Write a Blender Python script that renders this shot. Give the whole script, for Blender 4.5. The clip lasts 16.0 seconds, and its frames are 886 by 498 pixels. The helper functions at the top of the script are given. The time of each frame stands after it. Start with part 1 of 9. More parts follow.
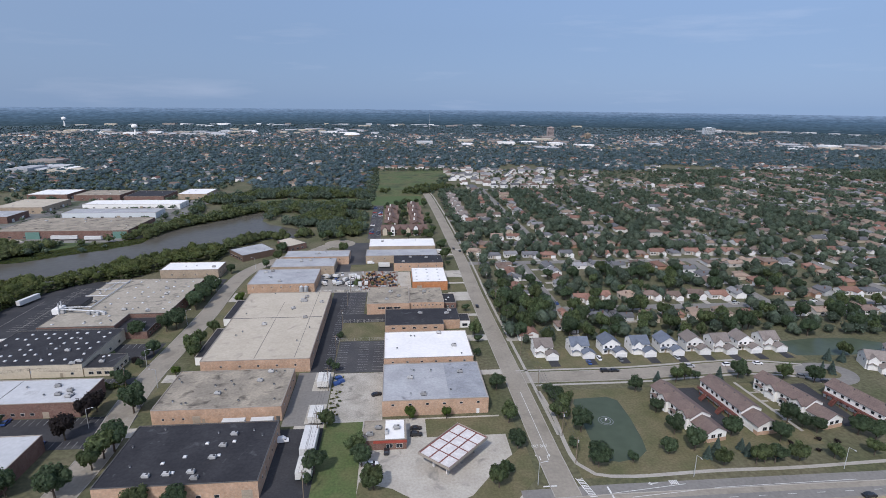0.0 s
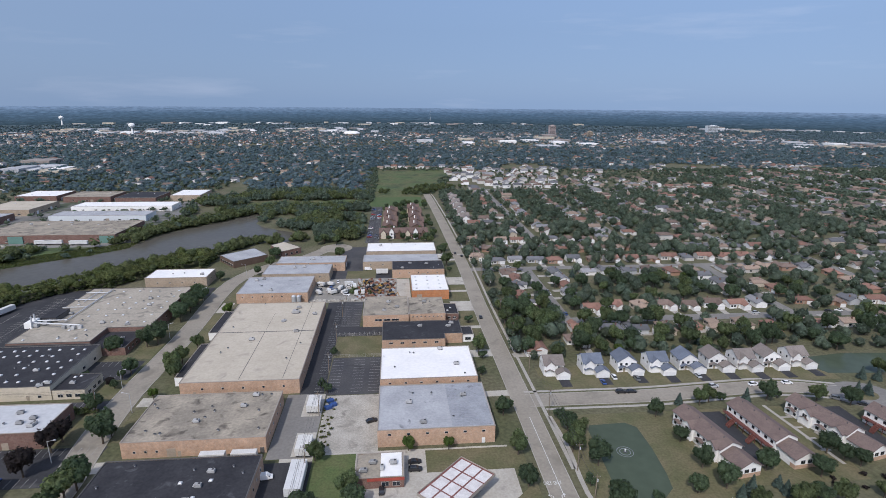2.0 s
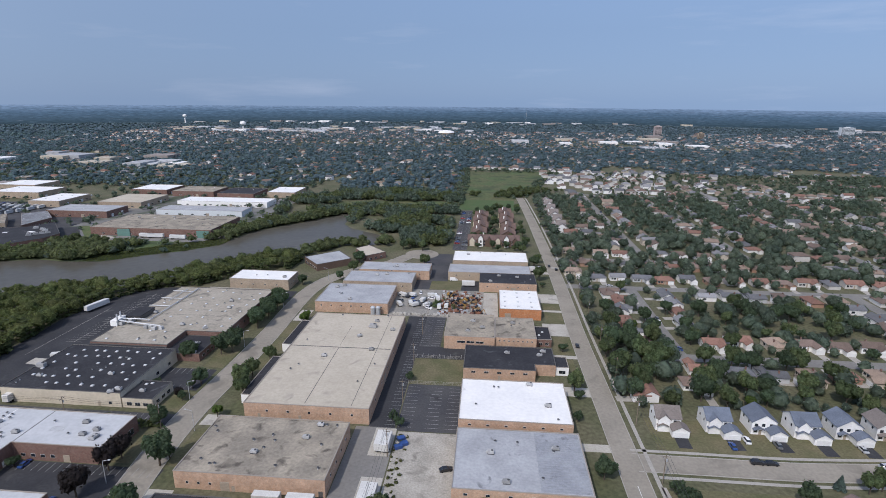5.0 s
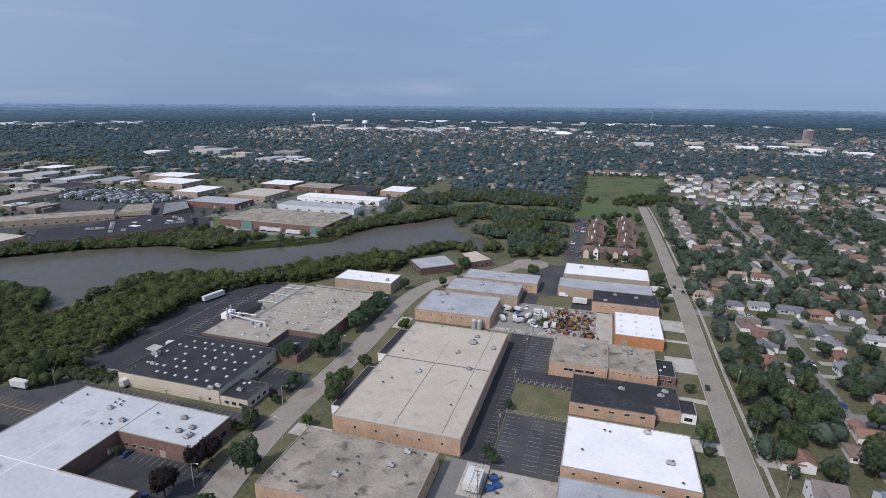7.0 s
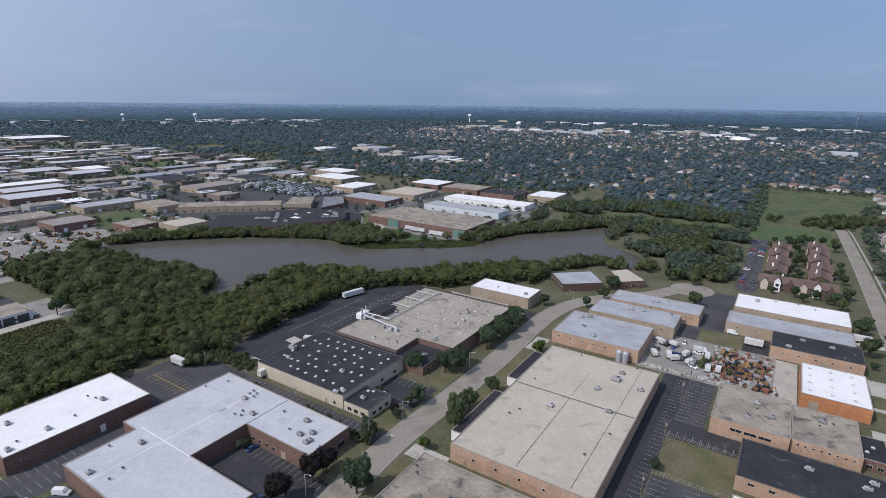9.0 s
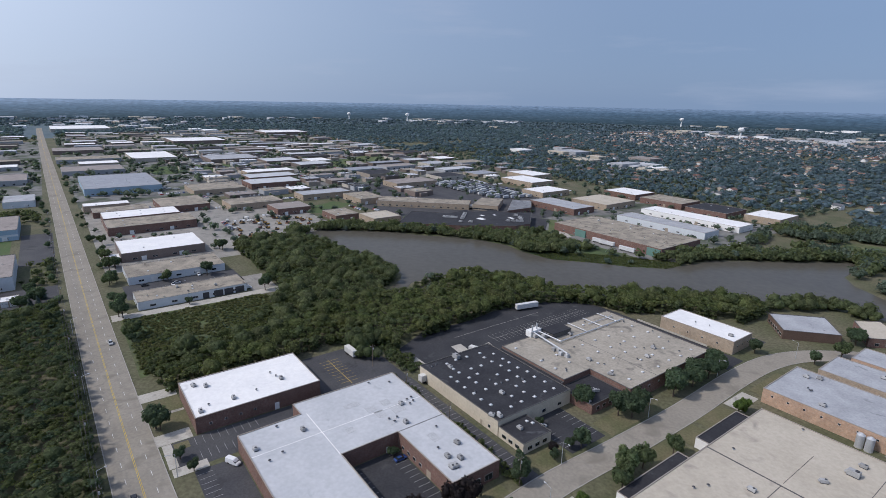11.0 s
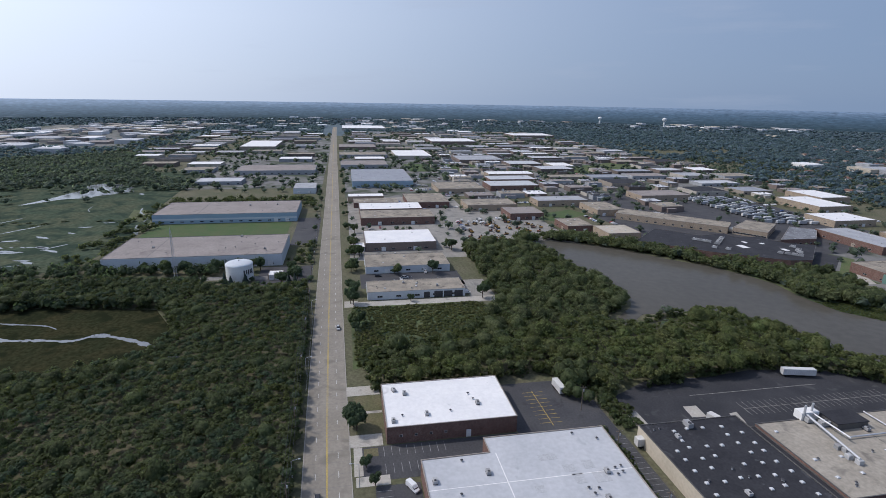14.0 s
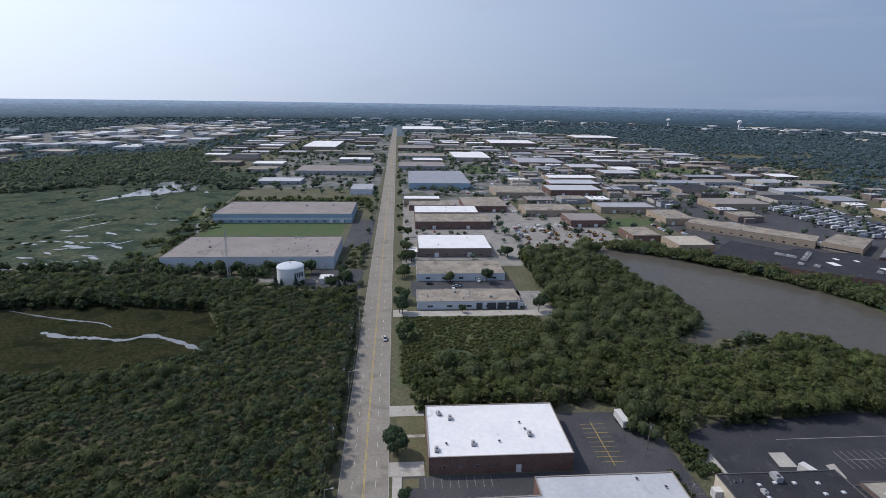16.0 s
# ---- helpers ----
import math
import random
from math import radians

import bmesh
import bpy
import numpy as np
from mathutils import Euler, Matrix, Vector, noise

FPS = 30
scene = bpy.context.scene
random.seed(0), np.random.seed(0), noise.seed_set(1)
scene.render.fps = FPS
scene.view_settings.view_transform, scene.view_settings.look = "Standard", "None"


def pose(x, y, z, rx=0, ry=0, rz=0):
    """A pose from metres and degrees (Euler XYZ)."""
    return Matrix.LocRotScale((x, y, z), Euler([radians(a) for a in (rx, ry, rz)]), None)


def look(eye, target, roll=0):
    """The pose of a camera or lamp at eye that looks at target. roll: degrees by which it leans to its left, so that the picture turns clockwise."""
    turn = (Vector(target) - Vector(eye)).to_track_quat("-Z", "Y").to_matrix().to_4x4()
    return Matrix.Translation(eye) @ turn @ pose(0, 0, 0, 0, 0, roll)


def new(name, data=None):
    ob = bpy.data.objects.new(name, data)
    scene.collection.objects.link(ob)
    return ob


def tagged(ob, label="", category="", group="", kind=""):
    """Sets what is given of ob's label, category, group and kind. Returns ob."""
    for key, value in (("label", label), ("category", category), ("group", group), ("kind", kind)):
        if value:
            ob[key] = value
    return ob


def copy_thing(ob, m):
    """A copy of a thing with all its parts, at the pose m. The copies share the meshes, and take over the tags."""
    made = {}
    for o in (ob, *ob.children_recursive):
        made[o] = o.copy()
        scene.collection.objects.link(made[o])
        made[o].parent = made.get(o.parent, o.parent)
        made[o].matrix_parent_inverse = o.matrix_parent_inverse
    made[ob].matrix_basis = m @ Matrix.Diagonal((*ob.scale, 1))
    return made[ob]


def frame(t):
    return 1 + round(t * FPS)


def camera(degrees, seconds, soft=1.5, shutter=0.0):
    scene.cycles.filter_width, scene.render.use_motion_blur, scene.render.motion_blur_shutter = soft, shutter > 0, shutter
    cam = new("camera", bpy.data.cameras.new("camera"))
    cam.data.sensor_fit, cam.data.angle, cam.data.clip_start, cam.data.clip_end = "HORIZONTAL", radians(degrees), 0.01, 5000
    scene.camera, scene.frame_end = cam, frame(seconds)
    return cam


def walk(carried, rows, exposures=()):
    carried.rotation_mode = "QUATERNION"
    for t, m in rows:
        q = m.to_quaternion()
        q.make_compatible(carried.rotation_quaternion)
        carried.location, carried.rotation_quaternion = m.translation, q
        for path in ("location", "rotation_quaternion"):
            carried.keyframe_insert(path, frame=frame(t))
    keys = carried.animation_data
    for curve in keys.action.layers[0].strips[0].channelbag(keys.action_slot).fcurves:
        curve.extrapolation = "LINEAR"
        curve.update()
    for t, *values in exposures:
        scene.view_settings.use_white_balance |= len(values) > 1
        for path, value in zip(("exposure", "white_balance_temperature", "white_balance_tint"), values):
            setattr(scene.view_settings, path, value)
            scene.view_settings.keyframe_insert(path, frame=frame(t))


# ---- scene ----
cam = camera(79.5, 16.0, soft=0.45)
PATH = [
    (0.0, pose(0.00, 0.00, 121.11, 74.848, -0.599, -5.166)),
    (0.5, pose(0.49, 5.34, 121.11, 74.810, -0.530, -5.172)),
    (1.0, pose(1.01, 10.57, 121.10, 74.741, -0.518, -5.153)),
    (1.5, pose(1.39, 16.01, 120.89, 74.710, -0.475, -5.182)),
    (2.0, pose(1.61, 21.41, 120.67, 74.676, -0.484, -5.123)),
    (2.5, pose(1.80, 26.87, 120.41, 74.631, -0.475, -4.534)),
    (3.0, pose(2.19, 32.25, 120.18, 74.612, -0.444, -3.111)),
    (3.5, pose(2.34, 37.67, 119.91, 74.612, -0.477, -1.451)),
    (6.0, pose(1.33, 64.74, 119.66, 74.465, -0.455, 10.144)),
    (6.5, pose(0.60, 70.05, 119.57, 74.450, -0.486, 13.251)),
    (7.0, pose(-0.30, 75.37, 119.66, 74.457, -0.505, 16.977)),
    (7.5, pose(-1.53, 80.50, 119.92, 74.418, -0.545, 20.669)),
    (8.0, pose(-3.19, 85.60, 120.01, 74.411, -0.556, 24.360)),
    (10.5, pose(-13.44, 109.49, 120.03, 74.314, -0.894, 48.503)),
    (11.0, pose(-16.68, 113.47, 119.94, 74.282, -0.988, 53.852)),
    (11.5, pose(-20.25, 117.22, 119.97, 74.219, -1.081, 59.054)),
    (12.0, pose(-24.00, 120.77, 119.91, 74.191, -1.092, 63.861)),
    (12.5, pose(-27.86, 123.98, 119.69, 74.212, -0.934, 68.207)),
    (13.0, pose(-31.91, 126.54, 119.46, 74.237, -0.893, 72.652)),
    (13.5, pose(-36.18, 128.76, 119.28, 74.264, -0.868, 75.988)),
    (14.0, pose(-40.61, 130.59, 119.09, 74.270, -0.889, 79.620)),
    (14.5, pose(-45.24, 132.12, 118.89, 74.279, -0.908, 81.768)),
    (15.0, pose(-49.67, 133.10, 118.78, 74.277, -0.997, 83.424)),
    (15.5, pose(-53.67, 133.94, 118.77, 74.271, -0.970, 84.814)),
    (16.0, pose(-57.38, 134.74, 118.95, 74.277, -0.880, 85.956)),
]

walk(cam, PATH, [(0.0, -0.22, 6100, 15), (7.0, -0.28, 6100, 15), (11.0, -0.36, 6100, 15), (16.0, -0.44, 6100, 15)])

# ---- world, sun, exposure ----
SUN_AZ, SUN_EL = radians(207), radians(48)
SKY_TINT, SKY_HAZE, SKY_GLOW = (1.25, 1.3, 1.5, 1), (2.85, 4.2, 6.2), (23.0, 23.0, 21.5)
world = bpy.data.worlds.new("world")
scene.world = world
world.use_nodes = True
wn, wl = world.node_tree.nodes, world.node_tree.links
wn.clear()
w_out = wn.new("ShaderNodeOutputWorld")
w_bg = wn.new("ShaderNodeBackground")
w_sky = wn.new("ShaderNodeTexSky")
w_sky.sky_type = "NISHITA"
w_sky.sun_disc = False
w_sky.sun_elevation, w_sky.sun_rotation = SUN_EL, SUN_AZ
w_sky.altitude, w_sky.air_density, w_sky.dust_density, w_sky.ozone_density = 0, 1.0, 1.0, 2.0
w_tint = wn.new("ShaderNodeMixRGB")
w_tint.blend_type = "MULTIPLY"
w_tint.inputs["Fac"].default_value = 1.0
w_tint.inputs["Color2"].default_value = SKY_TINT
w_co, w_sep = wn.new("ShaderNodeTexCoord"), wn.new("ShaderNodeSeparateXYZ")
w_haze = wn.new("ShaderNodeMapRange")
w_haze.inputs["From Min"].default_value, w_haze.inputs["From Max"].default_value = 0.12, 0.5
w_haze.inputs["To Min"].default_value, w_haze.inputs["To Max"].default_value = 0.9, 0.3
# milky air: brighter and whiter towards the sun
w_dot, w_pos, w_sq = wn.new("ShaderNodeVectorMath"), wn.new("ShaderNodeMapRange"), wn.new("ShaderNodeMath")
w_dot.operation, w_sq.operation = "DOT_PRODUCT", "POWER"
w_dot.inputs[1].default_value = (math.sin(SUN_AZ) * math.cos(SUN_EL), math.cos(SUN_AZ) * math.cos(SUN_EL), math.sin(SUN_EL))
w_pos.inputs["From Min"].default_value, w_sq.inputs[1].default_value = -1.0, 4.0
w_glow, w_air = wn.new("ShaderNodeVectorMath"), wn.new("ShaderNodeVectorMath")
w_glow.operation, w_air.operation = "SCALE", "ADD"
w_glow.inputs[0].default_value, w_air.inputs[1].default_value = SKY_GLOW, SKY_HAZE
w_mix = wn.new("ShaderNodeMixRGB")
w_map = wn.new("ShaderNodeMapping")
w_map.inputs["Scale"].default_value = (1.5, 1.5, 13.0)
w_noise = wn.new("ShaderNodeTexNoise")
w_noise.inputs["Scale"].default_value, w_noise.inputs["Detail"].default_value, w_noise.inputs["Roughness"].default_value = 1.9, 8.0, 0.6
w_ramp = wn.new("ShaderNodeMapRange")
w_ramp.inputs["From Min"].default_value, w_ramp.inputs["From Max"].default_value, w_ramp.inputs["To Max"].default_value = 0.56, 0.86, 0.42
w_cloud = wn.new("ShaderNodeMixRGB")
w_cloud.inputs["Color2"].default_value = (6.2, 7.0, 8.4, 1)
wl.new(w_co.outputs["Generated"], w_sep.inputs[0])
wl.new(w_sep.outputs["Z"], w_haze.inputs["Value"])
wl.new(w_co.outputs["Generated"], w_dot.inputs[0])
wl.new(w_dot.outputs["Value"], w_pos.inputs["Value"])
wl.new(w_pos.outputs["Result"], w_sq.inputs[0])
wl.new(w_sq.outputs["Value"], w_glow.inputs["Scale"])
wl.new(w_glow.outputs["Vector"], w_air.inputs[0])
wl.new(w_sky.outputs["Color"], w_tint.inputs["Color1"])
wl.new(w_haze.outputs["Result"], w_mix.inputs["Fac"])
wl.new(w_tint.outputs["Color"], w_mix.inputs["Color1"])
wl.new(w_air.outputs["Vector"], w_mix.inputs["Color2"])
wl.new(w_co.outputs["Generated"], w_map.inputs["Vector"])
wl.new(w_map.outputs["Vector"], w_noise.inputs["Vector"])
wl.new(w_noise.outputs["Fac"], w_ramp.inputs["Value"])
wl.new(w_ramp.outputs["Result"], w_cloud.inputs["Fac"])
wl.new(w_mix.outputs["Color"], w_cloud.inputs["Color1"])
w_side, w_gain = wn.new("ShaderNodeMapRange"), wn.new("ShaderNodeVectorMath")
w_side.inputs["From Min"].default_value, w_side.inputs["From Max"].default_value = -0.6, 0.6
w_side.inputs["To Min"].default_value, w_side.inputs["To Max"].default_value = 0.90, 1.12
w_gain.operation = "SCALE"
wl.new(w_sep.outputs["X"], w_side.inputs["Value"])
wl.new(w_side.outputs["Result"], w_gain.inputs["Scale"])
wl.new(w_cloud.outputs["Color"], w_gain.inputs[0])
wl.new(w_gain.outputs["Vector"], w_bg.inputs["Color"])
w_bg.inputs["Strength"].default_value = 0.1
wl.new(w_bg.outputs["Background"], w_out.inputs["Surface"])

sun_way = Vector((math.sin(SUN_AZ) * math.cos(SUN_EL), math.cos(SUN_AZ) * math.cos(SUN_EL), math.sin(SUN_EL)))
sun = new("sun", bpy.data.lights.new("sun", "SUN"))
sun.data.energy, sun.data.angle, sun.data.color = 3.4, radians(0.6), (1.0, 0.935, 0.825)
sun.matrix_world = look(sun_way * 300, (0, 0, 0))

# ---- materials ----
MATS = {}


def mat(name, color, rough=0.85, spread=0.25, big=12.0, fine=0.6, bump=0.0, metal=0.0, second=None, stain=None, island=0.0, piece=0.0, spec=0.3):
    """Two scales of variation over world metres: big patches towards second, fine grain, and optional dark stains."""
    if name in MATS:
        return MATS[name]
    m = bpy.data.materials.new(name)
    m.use_nodes = True
    n, l = m.node_tree.nodes, m.node_tree.links
    b = n["Principled BSDF"]
    b.inputs["Roughness"].default_value, b.inputs["Metallic"].default_value = rough, metal
    b.inputs["Specular IOR Level"].default_value = spec
    geo = n.new("ShaderNodeNewGeometry")
    second = second or tuple(c * (1 - spread) for c in color)
    t1 = n.new("ShaderNodeTexNoise")
    t1.inputs["Scale"].default_value, t1.inputs["Detail"].default_value = 1.0 / big, 5.0
    l.new(geo.outputs["Position"], t1.inputs["Vector"])
    r1 = n.new("ShaderNodeValToRGB")
    r1.color_ramp.elements[0].position, r1.color_ramp.elements[1].position = 0.36, 0.64
    r1.color_ramp.elements[0].color, r1.color_ramp.elements[1].color = (*color, 1), (*second, 1)
    l.new(t1.outputs["Fac"], r1.inputs["Fac"])
    t2 = n.new("ShaderNodeTexNoise")
    t2.inputs["Scale"].default_value, t2.inputs["Detail"].default_value = 1.0 / fine, 4.0
    l.new(geo.outputs["Position"], t2.inputs["Vector"])
    mr = n.new("ShaderNodeMapRange")
    mr.inputs["From Min"].default_value, mr.inputs["From Max"].default_value = 0.3, 0.7
    mr.inputs["To Min"].default_value, mr.inputs["To Max"].default_value = 1 - spread, 1 + spread
    l.new(t2.outputs["Fac"], mr.inputs["Value"])
    last = mr.outputs["Result"]
    for amount, node, socket in ((island, geo, "Random Per Island"), (piece, None, "Random")):
        if amount:
            src = node or n.new("ShaderNodeObjectInfo")
            k = n.new("ShaderNodeMapRange")
            k.inputs["To Min"].default_value, k.inputs["To Max"].default_value = 1 - amount, 1 + amount
            l.new(src.outputs[socket], k.inputs["Value"])
            mm = n.new("ShaderNodeMath")
            mm.operation = "MULTIPLY"
            l.new(last, mm.inputs[0]), l.new(k.outputs["Result"], mm.inputs[1])
            last = mm.outputs["Value"]
    mul = n.new("ShaderNodeVectorMath")
    mul.operation = "SCALE"
    l.new(r1.outputs["Color"], mul.inputs[0]), l.new(last, mul.inputs["Scale"])
    col = mul.outputs["Vector"]
    if stain:
        scolor, size, low = stain
        t3 = n.new("ShaderNodeTexNoise")
        t3.inputs["Scale"].default_value, t3.inputs["Detail"].default_value, t3.inputs["Distortion"].default_value = 1.0 / size, 6.0, 0.6
        off = n.new("ShaderNodeVectorMath")
        off.inputs[1].default_value = (37.0, 11.0, 5.0)
        l.new(geo.outputs["Position"], off.inputs[0]), l.new(off.outputs["Vector"], t3.inputs["Vector"])
        r3 = n.new("ShaderNodeMapRange")
        r3.inputs["From Min"].default_value, r3.inputs["From Max"].default_value = low, low + 0.14
        l.new(t3.outputs["Fac"], r3.inputs["Value"])
        mx = n.new("ShaderNodeMixRGB")
        mx.inputs["Color2"].default_value = (*scolor, 1)
        l.new(r3.outputs["Result"], mx.inputs["Fac"]), l.new(col, mx.inputs["Color1"])
        col = mx.outputs["Color"]
    l.new(col, b.inputs["Base Color"])
    if bump:
        bp = n.new("ShaderNodeBump")
        bp.inputs["Strength"].default_value, bp.inputs["Distance"].default_value = 0.6, bump
        l.new(t2.outputs["Fac"], bp.inputs["Height"]), l.new(bp.outputs["Normal"], b.inputs["Normal"])
    MATS[name] = m
    return m


def brick_mat(name, c1, c2, mortar):
    """Brickwork at true brick size on upright walls."""
    m = mat(name, c1, 0.9, 0.16, 5.0, 0.9)
    n, l = m.node_tree.nodes, m.node_tree.links
    b = n["Principled BSDF"]
    geo = n.new("ShaderNodeNewGeometry")
    sep, add, comb = n.new("ShaderNodeSeparateXYZ"), n.new("ShaderNodeMath"), n.new("ShaderNodeCombineXYZ")
    l.new(geo.outputs["Position"], sep.inputs[0])
    l.new(sep.outputs["X"], add.inputs[0]), l.new(sep.outputs["Y"], add.inputs[1])
    l.new(add.outputs["Value"], comb.inputs["X"]), l.new(sep.outputs["Z"], comb.inputs["Y"])
    br = n.new("ShaderNodeTexBrick")
    br.inputs["Scale"].default_value = 1.0
    br.inputs["Brick Width"].default_value, br.inputs["Row Height"].default_value, br.inputs["Mortar Size"].default_value = 0.4, 0.2, 0.012
    br.inputs["Color1"].default_value, br.inputs["Color2"].default_value, br.inputs["Mortar"].default_value = (1, 1, 1, 1), (*[q / max(p, 0.01) for p, q in zip(c1, c2)], 1), (*[q / max(p, 0.01) for p, q in zip(c1, mortar)], 1)
    l.new(comb.outputs["Vector"], br.inputs["Vector"])
    old = b.inputs["Base Color"].links[0].from_socket
    mx = n.new("ShaderNodeMixRGB")
    mx.blend_type = "MULTIPLY"
    mx.inputs["Fac"].default_value = 1.0
    l.new(old, mx.inputs["Color1"]), l.new(br.outputs["Color"], mx.inputs["Color2"]), l.new(mx.outputs["Color"], b.inputs["Base Color"])
    return m


M_GROUND = mat("lawn_and_soil", (0.080, 0.085, 0.043), 0.95, 0.3, 26.0, 1.6, 0.05, second=(0.12, 0.11, 0.068))
# outer ground rings: blue-grey of distant haze put into the land colour
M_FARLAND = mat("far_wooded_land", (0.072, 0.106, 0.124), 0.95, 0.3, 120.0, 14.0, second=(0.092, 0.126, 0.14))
M_LAWN = mat("mown_lawn", (0.094, 0.096, 0.046), 0.95, 0.2, 9.0, 0.9, 0.03, second=(0.138, 0.120, 0.068))
M_LAWNG = mat("green_watered_lawn", (0.075, 0.108, 0.038), 0.95, 0.2, 8.0, 0.9, 0.03, second=(0.105, 0.115, 0.05))
M_CANOPY = mat("dirty_deck_panel", (0.62, 0.60, 0.58), 0.7, 0.1, 2.5, 0.5, second=(0.52, 0.49, 0.475))
M_LUSH = mat("lush_lawn", (0.058, 0.098, 0.033), 0.95, 0.18, 12.0, 1.1, 0.03, second=(0.078, 0.10, 0.04))
M_MEADOW = mat("meadow", (0.070, 0.102, 0.038), 0.95, 0.3, 34.0, 4.0, 0.1, second=(0.10, 0.098, 0.046), stain=((0.045, 0.065, 0.03), 30.0, 0.5))
M_MARSH = mat("marsh_grass", (0.062, 0.084, 0.058), 0.95, 0.3, 30.0, 4.0, 0.3, second=(0.088, 0.098, 0.064), stain=((0.042, 0.060, 0.044), 20.0, 0.47), spec=0.0)
M_BOG = mat("brown_bog", (0.027, 0.031, 0.016), 0.95, 0.35, 16.0, 2.0, 0.2, second=(0.038, 0.037, 0.019), stain=((0.018, 0.022, 0.012), 10.0, 0.50), spec=0.0)
M_ASPHALT = mat("worn_asphalt", (0.052, 0.052, 0.057), 0.9, 0.16, 14.0, 0.8, second=(0.072, 0.071, 0.072), stain=((0.035, 0.035, 0.037), 7.0, 0.6))
M_ASPHALT_NEW = mat("dark_asphalt", (0.032, 0.033, 0.037), 0.9, 0.18, 12.0, 0.8, second=(0.045, 0.045, 0.049), stain=((0.075, 0.074, 0.074), 6.0, 0.62))
M_ROAD = mat("concrete_road", (0.243, 0.220, 0.184), 0.95, 0.1, 18.0, 1.2, second=(0.28, 0.254, 0.212), stain=((0.20, 0.18, 0.15), 9.0, 0.56), spec=0.1)
M_STREET = mat("grey_street", (0.175, 0.168, 0.157), 0.9, 0.12, 16.0, 1.2, second=(0.205, 0.196, 0.18), stain=((0.15, 0.148, 0.142), 8.0, 0.6))
M_CONC = mat("yard_concrete", (0.36, 0.335, 0.29), 0.9, 0.12, 9.0, 0.9, second=(0.42, 0.395, 0.345), stain=((0.22, 0.21, 0.19), 6.0, 0.59))
M_GRAVEL = mat("gravel_yard", (0.38, 0.355, 0.31), 0.95, 0.2, 7.0, 0.7, second=(0.30, 0.28, 0.24), stain=((0.19, 0.175, 0.15), 5.0, 0.58))
M_CONCW = mat("worn_yard_concrete", (0.225, 0.212, 0.188), 0.9, 0.14, 12.0, 1.2, second=(0.28, 0.265, 0.235), stain=((0.14, 0.135, 0.125), 9.0, 0.56))
M_YARD = mat("far_yard_paving", (0.15, 0.147, 0.14), 0.9, 0.15, 40.0, 4.0, second=(0.19, 0.185, 0.172), stain=((0.062, 0.075, 0.046), 34.0, 0.46))
M_WALK = mat("sidewalk_concrete", (0.345, 0.325, 0.29), 0.9, 0.1, 6.0, 1.0)
M_PAINT = mat("road_paint_white", (0.62, 0.62, 0.60), 0.8, 0.2, 3.0, 0.4)
M_YELLOW = mat("road_paint_yellow", (0.52, 0.38, 0.08), 0.8, 0.2, 3.0, 0.4)
M_STALL = mat("worn_stall_paint", (0.34, 0.34, 0.335), 0.85, 0.3, 2.0, 0.5)
M_TAR = mat("tar_joint", (0.05, 0.05, 0.05), 0.9)

R_WHITE = mat("white_roof_membrane", (0.76, 0.745, 0.72), 0.7, 0.05, 10.0, 1.5, second=(0.70, 0.69, 0.675), stain=((0.50, 0.50, 0.49), 6.0, 0.66))
R_WGREY = mat("weathered_white_roof", (0.47, 0.475, 0.482), 0.7, 0.07, 10.0, 1.5, second=(0.43, 0.437, 0.446), stain=((0.33, 0.34, 0.35), 5.0, 0.65))
R_DUST = mat("dusty_brown_roof", (0.295, 0.265, 0.215), 0.9, 0.14, 12.0, 1.2, second=(0.345, 0.31, 0.255), stain=((0.175, 0.158, 0.133), 7.0, 0.56))
R_TAN = mat("tan_roof", (0.405, 0.36, 0.288), 0.9, 0.08, 14.0, 1.2, second=(0.45, 0.402, 0.325), stain=((0.28, 0.25, 0.21), 8.0, 0.62))
R_BROWN = mat("gravel_roof_brown", (0.325, 0.285, 0.225), 0.95, 0.16, 9.0, 1.0, second=(0.22, 0.195, 0.158), stain=((0.095, 0.082, 0.068), 5.5, 0.56))
R_BLACK = mat("black_tar_roof", (0.025, 0.025, 0.029), 0.85, 0.2, 8.0, 1.0, second=(0.036, 0.036, 0.040), stain=((0.10, 0.10, 0.106), 5.0, 0.635))
R_GREY = mat("grey_roof", (0.37, 0.376, 0.388), 0.8, 0.1, 9.0, 1.0, second=(0.30, 0.306, 0.318), stain=((0.15, 0.155, 0.165), 5.0, 0.63))
R_METAL = mat("grey_metal_roof", (0.30, 0.31, 0.33), 0.55, 0.12, 6.0, 0.8, second=(0.24, 0.25, 0.27), stain=((0.12, 0.12, 0.13), 4.0, 0.62))
R_PATCHY = mat("patched_tar_roof", (0.20, 0.205, 0.215), 0.8, 0.2, 9.0, 1.0, second=(0.12, 0.122, 0.13), stain=((0.42, 0.425, 0.43), 3.0, 0.58))
R_PATCH = mat("patched_membrane", (0.385, 0.388, 0.392), 0.8, 0.12, 2.0, 0.5, second=(0.44, 0.443, 0.447))
R_MAUVE = mat("faded_grey_brown_roof", (0.232, 0.205, 0.188), 0.9, 0.14, 16.0, 1.4, second=(0.275, 0.243, 0.222), stain=((0.17, 0.145, 0.135), 9.0, 0.6))

